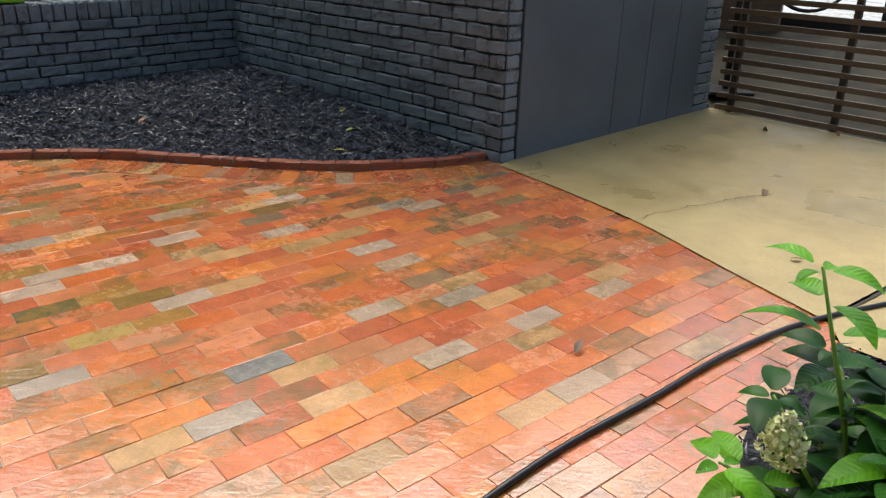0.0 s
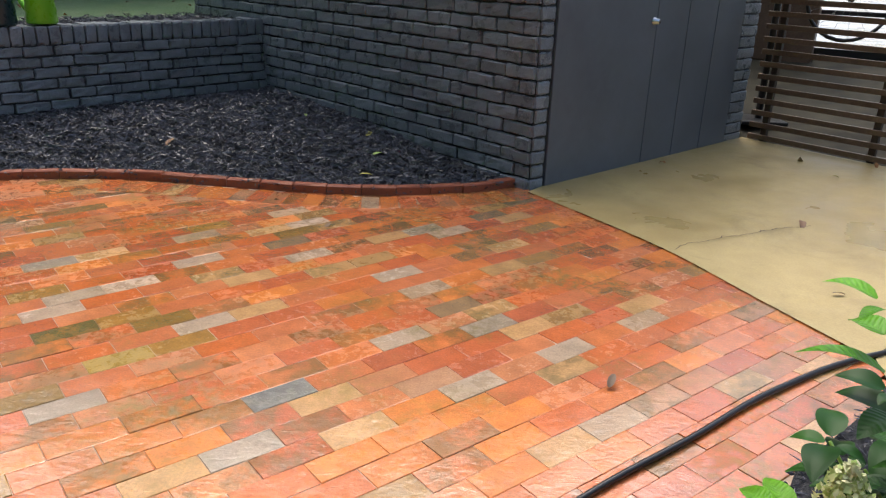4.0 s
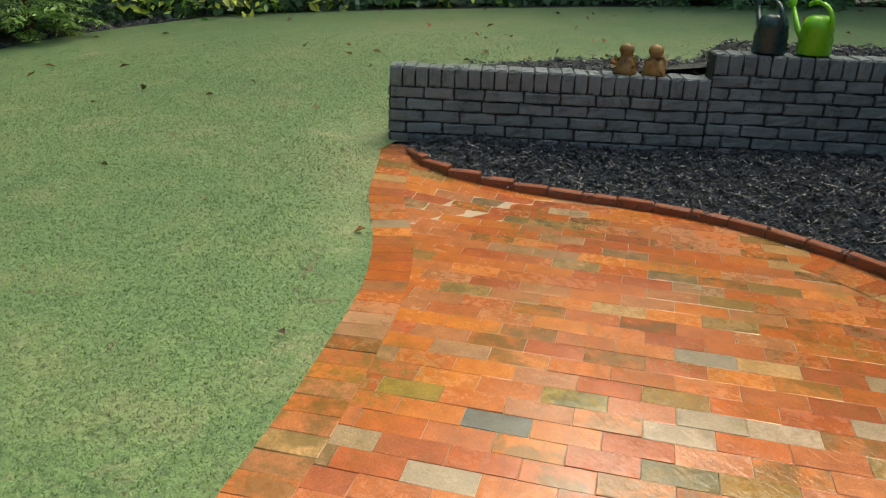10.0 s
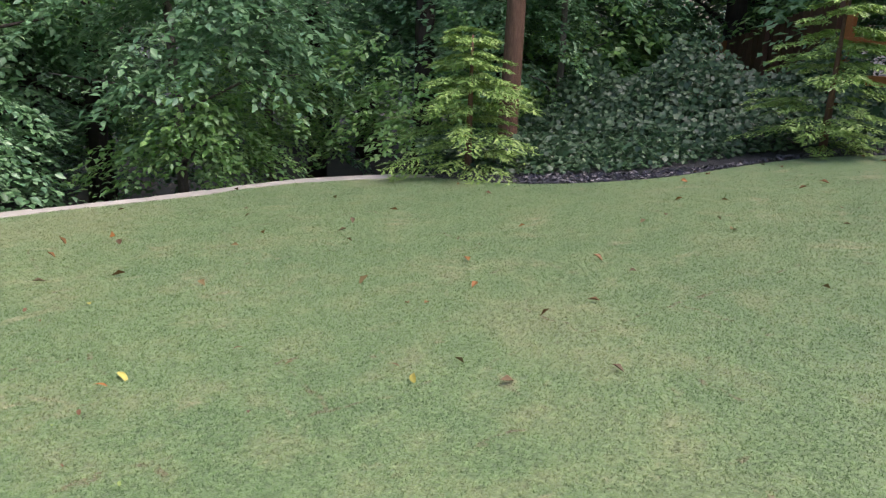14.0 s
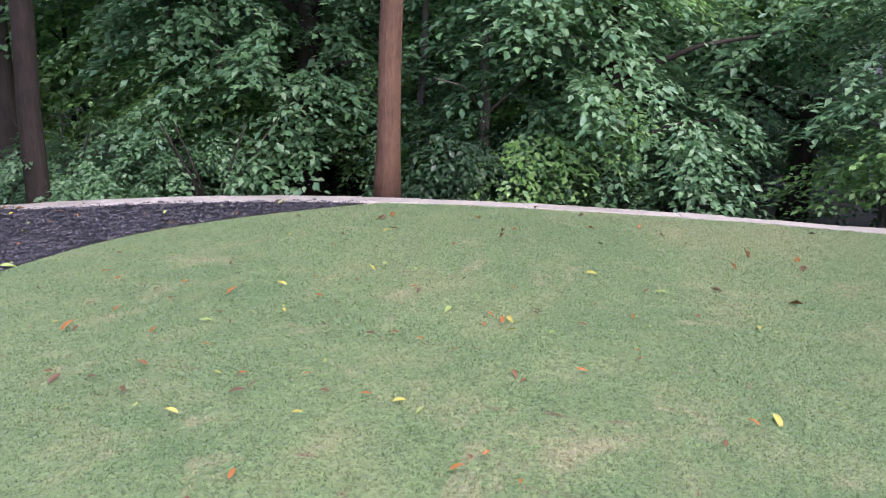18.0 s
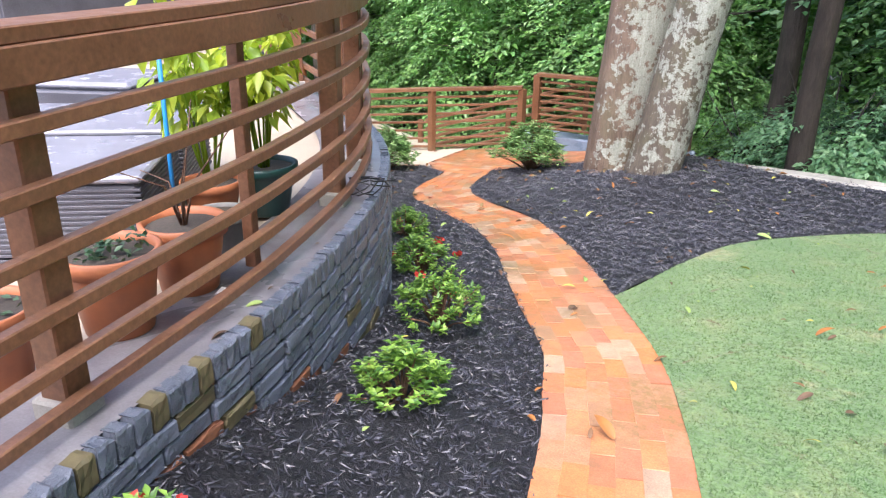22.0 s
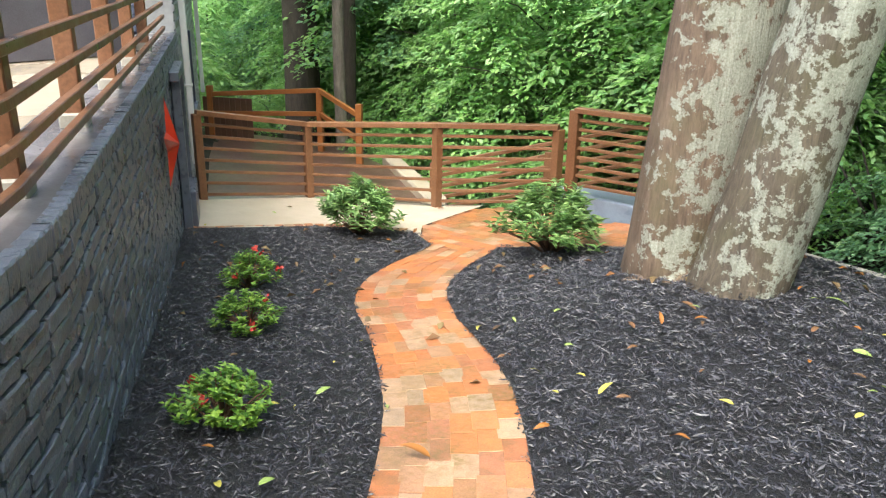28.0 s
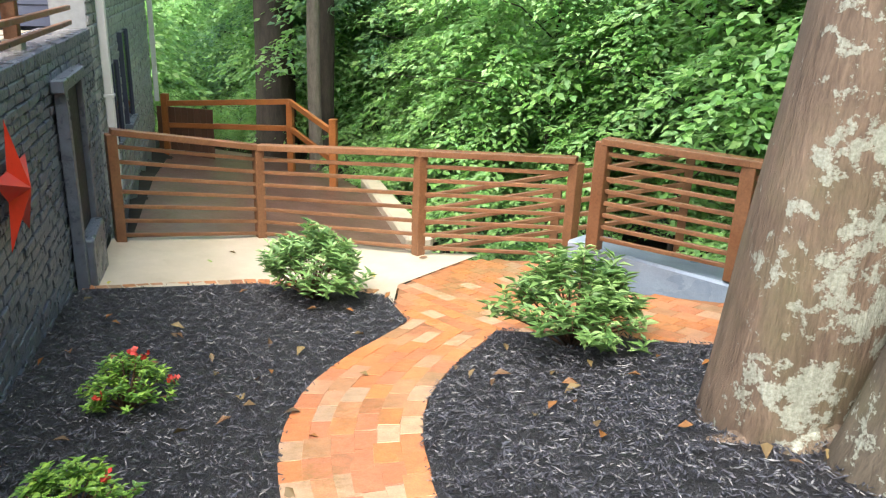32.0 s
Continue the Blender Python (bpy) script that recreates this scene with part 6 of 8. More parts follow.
# ---- rail fence behind the lawn ----
fence = empty("rail_fence")
tagged(fence, "orange-stained three-rail fence with wire mesh, ivy on it", "fence")
marks = [np.array(p) for p in ((-13.05, 2.6), (-11.3, 4.7), (-10.45, 7.34), (-9.05, 10.6), (-7.3, 13.2))]
for p in marks:
    part("post", boxed(pose(p[0], p[1], float(land(*p)) + 0.78, 0, 0, 55), 0.13, 0.13, 1.75, 0.006), M_CEDAR, fence)
for a, b in zip(marks[:-1], marks[1:]):
    for h in (0.20, 0.72, 1.24):
        part("rail", beam((a[0] + 0.05, a[1] - 0.05, float(land(*a)) + h), (b[0] + 0.05, b[1] - 0.05, float(land(*b)) + h), 0.04, 0.14), M_CEDAR, fence)
    V, F = [], []
    for j in range(26):
        q = a + (b - a) * j / 26
        vs, fs = tube([(q[0], q[1], float(land(*q))), (q[0], q[1], float(land(*q)) + 1.4)], [0.0025] * 2, 3, False)
        F += [tuple(len(V) + i for i in f) for f in fs]
        V += vs
    for j in range(14):
        vs, fs = tube([(*a, float(land(*a)) + 0.1 * j), (*b, float(land(*b)) + 0.1 * j)], [0.0025] * 2, 3, False)
        F += [tuple(len(V) + i for i in f) for f in fs]
        V += vs
    link_part("wire_mesh", mesh_of("wire_mesh", V, F), M_WIRE, fence, "fine dark wire mesh")
privacy = empty("board_fence")
tagged(privacy, "dark weathered tall board fence among the trees", "fence")
for k in range(72):
    f = k / 71
    q = np.array((-13.3, 2.55)) * (1 - f) + np.array((-23.5, -2.75)) * f
    top = 2.15 - 2.35 * f + RNG.uniform(-0.02, 0.02)
    if k % 12 == 0:
        part("post", boxed(pose(q[0] + 0.05, q[1] - 0.09, top - 1.1, 0, 0, 27), 0.1, 0.1, 2.3, 0.005), M_DARKFENCE, privacy)
    part("board", boxed(pose(q[0], q[1], top - 1.05, 0, 0, 27), 0.15, 0.02, 2.1, 0.003), M_DARKFENCE if k < 22 else M_CEDAR, privacy)


# ---- plants ----
def leaves(name, centres, normals, size, material, parent=None, aspect=0.5, fold=0.25, spread=0.25, along=None):
    """Many single leaves, each a folded blade of four triangles' worth of shape."""
    c = np.asarray(centres, float)
    k = len(c)
    nrm = np.asarray(normals, float) + NPR.normal(0, spread, (k, 3))
    nrm /= np.linalg.norm(nrm, axis=1)[:, None] + 1e-9
    r = NPR.normal(0, 1, (k, 3)) if along is None else np.asarray(along, float) + NPR.normal(0, 0.22, (k, 3))
    u = r - (r * nrm).sum(1)[:, None] * nrm
    u /= np.linalg.norm(u, axis=1)[:, None] + 1e-9
    v = np.cross(nrm, u)
    L = (size * NPR.uniform(0.65, 1.25, k))[:, None]
    W = L * aspect
    V = np.stack([c - u * L * 0.5, c - u * L * 0.05 + v * W * 0.5 + nrm * L * fold * 0.3, c + u * L * 0.5 - nrm * L * fold * 0.4, c - u * L * 0.05 - v * W * 0.5 + nrm * L * fold * 0.3], 1).reshape(-1, 3)
    b = np.arange(k)[:, None] * 4
    F = np.stack([b + (0, 2, 1), b + (0, 3, 2)], 1).reshape(-1, 3)
    me = bpy.data.meshes.new(name)
    me.vertices.add(4 * k)
    me.vertices.foreach_set("co", V.ravel())
    me.loops.add(6 * k)
    me.loops.foreach_set("vertex_index", F.ravel().astype(np.int32))
    me.polygons.add(2 * k)
    me.polygons.foreach_set("loop_start", np.arange(0, 6 * k, 3))
    me.polygons.foreach_set("loop_total", np.full(2 * k, 3))
    me.update(calc_edges=True)
    return me if material is None else link_part(name, me, material, parent)


def spray_crown(name, radius, flat, boughs, twigs, per, size, seed):
    """A loose crown: flat drooping boughs, each with side twigs that carry two rows of leaves."""
    r = np.random.RandomState(seed)
    pts, nrm, way = [], [], []
    for k in range(boughs):
        a, el = r.uniform(0, 2 * np.pi), r.uniform(-0.5, 1.0)
        out = np.array((np.cos(a), np.sin(a), 0.0))
        side = np.array((-out[1], out[0], 0.0))
        start = out * radius * r.uniform(0.05, 0.5) + (0, 0, radius * flat * el * r.uniform(0.4, 1.0))
        span = radius * r.uniform(0.35, 0.65)
        for t in range(twigs):
            f = (t + 0.5) / twigs
            e = 1 if t % 2 else -1
            foot = start + out * span * f - (0, 0, 0.55 * span * f * f)
            d = out * 0.75 + side * e * r.uniform(0.5, 0.9) + (0, 0, -0.35 - 0.3 * f)
            d /= np.linalg.norm(d)
            reach = span * r.uniform(0.28, 0.5)
            for j in range(per):
                g = (j + 0.7) / per
                w = np.cross(d, (0, 0, 1.0)) * (0.5 * size if j % 2 else -0.5 * size)
                pts.append(foot + d * reach * g + w + r.normal(0, 0.25 * size, 3))
                nrm.append((0.25 * out[0], 0.25 * out[1], 0.9))
                way.append(d + w * 4)
    return leaves(name, pts, nrm, size, None, aspect=0.56, spread=0.28, along=way)


CROWNS = [spray_crown("crown", 2.3, 0.85, 46, 9, 9, 0.155, 5 + s) for s in range(3)]
for me, mt in zip(CROWNS, (M_LEAF, M_LEAF_L, M_LEAF)):
    me.materials.append(mt)
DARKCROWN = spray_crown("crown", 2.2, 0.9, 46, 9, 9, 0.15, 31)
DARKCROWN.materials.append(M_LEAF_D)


def trunk_mesh(name, height, r0, r1, seed, lean=0.06, sides=10):
    r = random.Random(seed)
    pts, rad = [], []
    x = y = 0.0
    for k in range(10):
        f = k / 9
        pts.append((x, y, -0.4 + f * height))
        rad.append((r0 * (1 - f) + r1 * f) * (1.35 if k == 0 else 1.0))
        x += r.uniform(-lean, lean) * height / 9
        y += r.uniform(-lean, lean) * height / 9
    return tube(pts, rad, sides), pts


def wood_tree(name, height, r0, bark, crowns, seed, limbs=4):
    """A woodland tree: tapered trunk, limbs and sprays of leaves."""
    r = random.Random(seed)
    t = empty(name)
    (vs, fs), pts = trunk_mesh("trunk", height, r0, r0 * 0.45, seed)
    link_part("trunk", mesh_of("trunk", vs, fs, True), bark, t)
    for k in range(limbs):
        f = r.uniform(0.25, 0.95)
        p = Vector(pts[int(f * 9)])
        a = r.uniform(0, 6.28)
        q = p + Vector((math.cos(a), math.sin(a), 0.35)) * r.uniform(1.2, 2.4)
        tube_part("limb", [p, (p + q) / 2 + Vector((0, 0, 0.15)), q], [r0 * 0.3, r0 * 0.2, r0 * 0.08], bark, t, 6)
    for z, off, sc in crowns:
        a = r.uniform(0, 6.28)
        ob = link_part("crown", CROWNS[r.randrange(3)], None, t)
        ob.matrix_world = pose(off * math.cos(a), off * math.sin(a), z, 0, 0, r.uniform(0, 360)) @ Matrix.Scale(sc, 4)
    return t


T1 = tagged(wood_tree("woodland_tree", 9.0, 0.17, M_BARK, [(1.4, 0.9, 0.75), (2.8, 1.1, 0.9), (4.2, 0.8, 0.8), (7.6, 0.5, 0.7)], 1), "slim dark-barked woodland tree with layered green leaves", "tree", "woodland trees")
T2 = tagged(wood_tree("woodland_tree", 11.0, 0.24, M_BARK, [(2.0, 1.4, 0.9), (3.7, 1.5, 1.0), (9.2, 0.6, 0.9)], 2), "tall dark-barked woodland tree with hanging green sprays", "tree", "woodland trees")
T3 = tagged(wood_tree("woodland_tree", 7.0, 0.09, M_BARK_GREY, [(1.6, 0.6, 0.7), (3.0, 0.9, 0.9), (4.4, 0.5, 0.8)], 3), "young grey-barked tree with low layered branches", "tree", "woodland trees")


def bush(seed, scale, parts):
    r = random.Random(seed)
    t = empty("woodland_shrub")
    for k in range(parts):
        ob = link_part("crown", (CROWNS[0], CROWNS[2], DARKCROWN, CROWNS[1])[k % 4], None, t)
        ob.matrix_world = pose(r.uniform(-1, 1), r.uniform(-1, 1), r.uniform(0.4, 1.4), 0, 0, r.uniform(0, 360)) @ Matrix.Scale(scale * r.uniform(0.5, 0.8), 4)
    for k in range(5):
        a = r.uniform(0, 6.28)
        tube_part("stem", [(0, 0, -0.5), (0.3 * math.cos(a), 0.3 * math.sin(a), 0.8), (0.9 * math.cos(a), 0.9 * math.sin(a), 1.7)], [0.03, 0.02, 0.008], M_BARK, t, 5)
    return tagged(t, "leafy green woodland undergrowth shrub", "shrub", "undergrowth")


S1, S2 = bush(1, 1.0, 3), bush(2, 0.8, 2)
SB = copy_thing(S1, pose(-13.4, 6.3, -0.4) @ Matrix.Scale(0.7, 4))
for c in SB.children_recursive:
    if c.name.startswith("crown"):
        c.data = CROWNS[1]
SB["label"] = "leafy shrub behind the rail fence, its green lightened for daylight"
TEMPL = [(T1, 0.30), (T2, 0.5), (T3, 0.75), (S1, 0.9), (S2, 1.0)]


def plant(ob, x, y, sc=1.0, dz=0.0):
    z = float(floor_z(np.array([x]), np.array([y]))[0]) + dz
    return copy_thing(ob, pose(x, y, z, 0, 0, DICE.uniform(0, 360)) @ Matrix.Scale(sc, 4))


def first(ob, x, y, sc=1.0):
    z = float(floor_z(np.array([x]), np.array([y]))[0])
    ob.matrix_world = pose(x, y, z, 0, 0, RNG.uniform(0, 360)) @ Matrix.Scale(sc, 4)


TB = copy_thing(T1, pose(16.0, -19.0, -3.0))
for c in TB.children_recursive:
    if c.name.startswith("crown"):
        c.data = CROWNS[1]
TB["label"] = "young tree beyond the garden gate, its green lightened for daylight"
TL = tagged(wood_tree("woodland_tree", 4.6, 0.05, M_BARK, [(1.3, 0.5, 0.7), (2.4, 0.8, 0.75), (3.3, 0.7, 0.75), (4.2, 0.3, 0.6)], 6), "slim sapling in the glade beyond the gate, its green lightened for daylight", "tree", "woodland trees")
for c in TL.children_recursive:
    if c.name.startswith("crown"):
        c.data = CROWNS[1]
first(T1, -6.6, -8.5)
first(TL, 7.4, -14.2)
first(T2, -12.2, -10.4)
first(T3, -9.7, -6.4)
first(S1, -4.6, -8.6)
first(S2, -1.2, -9.6)
# undergrowth and trees in rings outside the border
WOODS = spline([(-12.4, -1.0), (-11.0, -4.0), (-8.4, -5.9), (-4.6, -7.5), (-1.2, -8.9), (1.2, -10.4), (4.0, -12.2), (7.0, -13.4), (10.5, -16.5), (16.5, -16.5), (21, -13), (25, -7)], 0.3)
DICE = random.Random(21)
for ring, gap, out, kinds, sizes in ((0, 1.25, (0.2, 1.4), (S1, S2, T3), (0.75, 1.1)), (1, 1.7, (2.2, 4.5), (T1, T3, S1, T2), (0.9, 1.25)), (2, 2.2, (6.0, 10.0), (T1, T2, S1, T2), (1.1, 1.5)), (3, 2.2, (11.0, 17.0), (T2, T1, S1), (1.6, 2.2)), (4, 2.4, (19.0, 27.0), (T1, S1, T1, T2), (2.2, 3.0)), (5, 3.5, (30.0, 40.0), (S1, T1), (3.2, 4.2))):
    s = DICE.uniform(0, 1)
    while s < arc_len(WOODS):
        p, d = arc_at(WOODS, s)
        nrm = np.array((d[1], -d[0]))
        q = p + nrm * DICE.uniform(*out)
        kind, size, dice = DICE.choice(kinds), DICE.uniform(*sizes), DICE.random()
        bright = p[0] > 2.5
        # Glade trees take the lightened leaves, which stand in for daylight on them.
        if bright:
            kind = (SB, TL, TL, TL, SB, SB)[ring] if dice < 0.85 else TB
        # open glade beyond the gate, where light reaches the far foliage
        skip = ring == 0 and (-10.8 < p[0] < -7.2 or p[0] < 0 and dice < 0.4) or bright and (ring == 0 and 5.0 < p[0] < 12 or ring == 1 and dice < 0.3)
        if beyond(np.array([q[0]]), np.array([q[1]]))[0] > 0.8 and not skip:
            plant(kind, q[0], q[1], size)
        s += gap * DICE.uniform(0.75, 1.3)
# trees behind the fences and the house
# Unseen northern trees are added to block low sky from the bricks' reflections.
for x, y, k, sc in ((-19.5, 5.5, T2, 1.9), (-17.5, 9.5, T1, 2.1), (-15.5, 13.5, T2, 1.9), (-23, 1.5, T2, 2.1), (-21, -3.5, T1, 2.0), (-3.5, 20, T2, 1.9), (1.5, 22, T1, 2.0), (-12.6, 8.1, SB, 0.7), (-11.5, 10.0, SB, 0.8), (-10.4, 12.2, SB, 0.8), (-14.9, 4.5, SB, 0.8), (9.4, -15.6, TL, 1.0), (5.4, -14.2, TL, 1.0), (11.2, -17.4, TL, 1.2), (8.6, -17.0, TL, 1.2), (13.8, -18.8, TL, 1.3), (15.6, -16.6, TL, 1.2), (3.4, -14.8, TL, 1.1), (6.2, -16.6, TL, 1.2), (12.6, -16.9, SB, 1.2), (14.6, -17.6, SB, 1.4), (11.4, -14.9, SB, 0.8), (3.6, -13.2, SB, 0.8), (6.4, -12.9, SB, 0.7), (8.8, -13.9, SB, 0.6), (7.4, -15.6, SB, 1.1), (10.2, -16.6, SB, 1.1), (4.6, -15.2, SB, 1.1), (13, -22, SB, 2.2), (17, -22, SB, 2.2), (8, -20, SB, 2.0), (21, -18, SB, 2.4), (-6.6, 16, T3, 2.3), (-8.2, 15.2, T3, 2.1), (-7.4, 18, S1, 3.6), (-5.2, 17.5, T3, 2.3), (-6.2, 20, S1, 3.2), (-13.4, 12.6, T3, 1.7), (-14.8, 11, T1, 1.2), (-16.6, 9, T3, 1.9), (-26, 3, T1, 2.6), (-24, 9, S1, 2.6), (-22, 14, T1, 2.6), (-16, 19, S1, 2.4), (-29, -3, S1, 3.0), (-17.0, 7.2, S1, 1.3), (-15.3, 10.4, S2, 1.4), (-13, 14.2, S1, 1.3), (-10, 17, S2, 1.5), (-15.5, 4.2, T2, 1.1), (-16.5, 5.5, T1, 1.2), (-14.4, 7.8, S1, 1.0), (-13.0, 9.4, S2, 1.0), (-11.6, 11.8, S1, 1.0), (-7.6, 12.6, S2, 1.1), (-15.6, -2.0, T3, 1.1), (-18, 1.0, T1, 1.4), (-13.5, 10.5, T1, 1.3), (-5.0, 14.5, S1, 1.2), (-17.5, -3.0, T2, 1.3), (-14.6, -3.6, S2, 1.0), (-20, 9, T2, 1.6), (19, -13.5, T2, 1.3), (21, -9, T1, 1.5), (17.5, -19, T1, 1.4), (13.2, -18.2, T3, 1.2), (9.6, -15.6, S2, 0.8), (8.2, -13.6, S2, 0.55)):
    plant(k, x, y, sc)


def lone_trunk(x, y, r0, height, bark, label, lean=0.03, seed=0, dz=0.0):
    t = empty("tree")
    (vs, fs), _ = trunk_mesh("trunk", height, r0, r0 * 0.6, seed, lean, 14)
    link_part("trunk", mesh_of("trunk", vs, fs, True), bark, t)
    ob = link_part("crown", CROWNS[seed % 3], None, t)
    ob.matrix_world = pose(0, 0, height - 0.6, 0, 0, 40 * seed) @ Matrix.Scale(1.5, 4)
    t.matrix_world = pose(x, y, float(floor_z(np.array([x]), np.array([y]))[0]) + dz)
    return tagged(t, label, "tree")


lone_trunk(-2.70, -6.5, 0.125, 9, M_BARK_RED, "tree with bare orange-brown trunk at the lawn's edge", 0.035, 4, 0.15)
lone_trunk(-11.3, -1.9, 0.16, 9, M_BARK_RED, "reddish slim pine trunk beside the conifer", 0.03, 5)
lone_trunk(0.85, -9.6, 0.15, 9, M_BARK, "slim dark leaning trunk behind the mulch bed", 0.05, 6)
lone_trunk(1.5, -12.0, 0.19, 10, M_BARK, "dark straight trunk in the woods", 0.02, 7)
lone_trunk(-3.25, -14.0, 0.36, 12, M_BARK, "thick dark trunk deep in the woods", 0.02, 8)
lone_trunk(-1.3, -14.2, 0.22, 12, M_BARK, "dark trunk deep in the woods", 0.02, 9)
lone_trunk(14.9, -15.7, 0.45, 12, M_BARK, "thick dark pine trunk beyond the far gate", 0.015, 10)
lone_trunk(12.2, -14.3, 0.13, 10, M_BARK_GREY, "pale slim trunk beyond the gate", 0.04, 11)
lone_trunk(12.8, -15.1, 0.2, 10, M_BARK, "brown trunk beyond the gate", 0.03, 12)
lone_trunk(-11.9, -10.2, 0.24, 11, M_BARK_GREY, "grey-brown trunk in the shade", 0.02, 13)

# the twin-trunk tree in the mulch bed
twin = empty("twin_trunk_tree")
tagged(twin, "big twin-trunk tree with white lichen on the bark", "tree")


def stem(base, r0, lean_top, height, seed, bark, swell=0.0):
    r = random.Random(seed)
    pts, rad = [], []
    for k in range(15):
        f = k / 14
        h = f * height
        p = Vector(base) + Vector((lean_top[0] * h, lean_top[1] * h, 0)) + Vector((r.uniform(-0.012, 0.012), r.uniform(-0.012, 0.012), h - 0.4))
        pts.append(p)
        flare = 1 + 0.16 * math.exp(-h / 0.3)
        rad.append(r0 * flare * (1 + swell * min(h / 1.8, 1)) * (1 - 0.3 * f))
    vs, fs = tube(pts, rad, 28)
    out = []
    for i, v in enumerate(vs):
        c = pts[min(i // 28, 14)]
        d = Vector(v) - c
        w = 1 + 0.10 * noise.noise(Vector((d.x * 3, d.y * 3, v[2] * 0.8 + seed))) + 0.05 * math.sin(3 * math.atan2(d.y, d.x) + seed)
        out.append(c + d * w)
    return link_part("trunk", mesh_of("trunk", out, fs, True), bark, twin)


stem((2.58, -7.70, -0.78), 0.297, (-0.075, -0.035), 8.0, 3, M_BARK_BIG, 0.22)
stem((2.10, -7.36, -0.75), 0.272, (-0.165, -0.075), 8.0, 8, M_BARK_TWIN)
for k, (a, ln) in enumerate(((0.5, 0.58), (1.2, 0.42), (2.5, 0.5), (4.4, 0.5), (5.4, 0.48))):
    b = Vector((2.35, -7.55, -0.74))
    e = b + Vector((math.cos(a), math.sin(a), 0)) * ln
    tube_part("root", [b + Vector((0, 0, 0.05)), (b + e) / 2 + Vector((0, 0, 0.0)), e + Vector((0, 0, -0.12))], [0.12, 0.06, 0.02], M_BARK_BIG, twin, 10)
for x, y, z, sc in ((1.4, -8.0, 10.2, 0.9), (1.0, -8.2, 10.6, 0.8)):
    ob = link_part("crown", CROWNS[1], None, twin)
    ob.matrix_world = pose(x, y, z) @ Matrix.Scale(sc, 4)


def small_bush(name, label, group, leaf_m, height, width, twigs, per, size, aspect, seed, flowers=0):
    """A garden shrub: woody stems that fork, with leaves in whorls at the twig ends."""
    r = np.random.RandomState(seed)
    t = empty(name)
    pts, nrm, way, tips = [], [], [], []
    for k in range(twigs):
        a, f = r.uniform(0, 2 * np.pi), np.sqrt(r.uniform(0, 1))
        rim = r.uniform(0.8, 1.15)
        top = np.array((f * width / 2 * np.cos(a) * rim, f * width / 2 * np.sin(a) * rim, height * (0.98 - 0.62 * f**2) * r.uniform(0.72, 1.1)))
        tips.append(top)
        lean = np.array((0.8 * f * np.cos(a), 0.8 * f * np.sin(a), 1.0))
        lean /= np.linalg.norm(lean)
        for j in range(per):
            b = 2.4 * j + r.uniform(0, 0.6)
            low = j / per
            d = np.array((np.cos(b), np.sin(b), 0.25 + 0.5 * (1 - low)))
            d = d + lean * 0.4
            d /= np.linalg.norm(d)
            pts.append(top - lean * low * size * 1.4 + d * size * 0.5)
            n = np.array((0, 0, 1.0)) - d * d[2] * 0.8 + lean * 0.2
            nrm.append(n)
            way.append(d)
        if k % 3 == 0:
            tube_part("stem", [(0, 0, -0.03), tuple(top * (0.45, 0.45, 0.5)), tuple(top)], [0.009, 0.006, 0.003], M_BARK_RED, t, 4)
    leaves("foliage", pts, nrm, size, leaf_m, t, aspect, 0.3, 0.15, way)
    for k in range(flowers):
        top = tips[r.randint(twigs)] * (1.03, 1.03, 1.0) + (0, 0, 0.02)
        o = r.normal(0, 1, (10, 3)) * 0.012
        leaves("flower", top + o, o + (0, 0, 0.01), 0.034, M_RED, t, 0.8, 0.2, 0.2)
    return tagged(t, label, "shrub", group)


def set_down(ob, x, y, z, turn=0.0, sc=1.0):
    ob.matrix_world = pose(x, y, z, 0, 0, turn) @ Matrix.Scale(sc, 4)
    return ob


def bz(x, y):
    return float(bed_z(np.array([x]), np.array([y]))[0])


AZ = [(1.24, -0.56, 0.36, 0.0, 3), (1.40, -1.90, 0.40, 60.0, 0), (1.75, -2.76, 0.50, 130.0, 2), (2.45, -3.68, 0.42, 200.0, 4), (3.25, -4.68, 0.42, 20.0, 3), (4.38, -5.68, 0.42, 90.0, 2), (5.28, -6.42, 0.44, 250.0, 6)]
for k, (x, y, w, a, red) in enumerate(AZ):
    bshr = small_bush("azalea", "low bright green azalea with a few red blooms" if red else "low bright green azalea without blooms", "azaleas along the wall", M_AZALEA, 0.62 * w, w, 85, 11, 0.042, 0.46, 50 + k, red)
    set_down(bshr, x, y, bz(x, y), a)
for k, (x, y) in enumerate(((6.15, -8.5), (3.88, -8.48))):
    bshr = small_bush("rhododendron", "rounded green rhododendron shrub beside the path", "shrubs by the gate", M_RHODO, 0.60, 0.82 + 0.12 * k, 140, 11, 0.095, 0.34, 70 + k)
    z = bz(x, y) if k == 0 else float(tree_bed_z(np.array([x]), np.array([y]))[0])
    set_down(bshr, x, y, z, 40 * k)


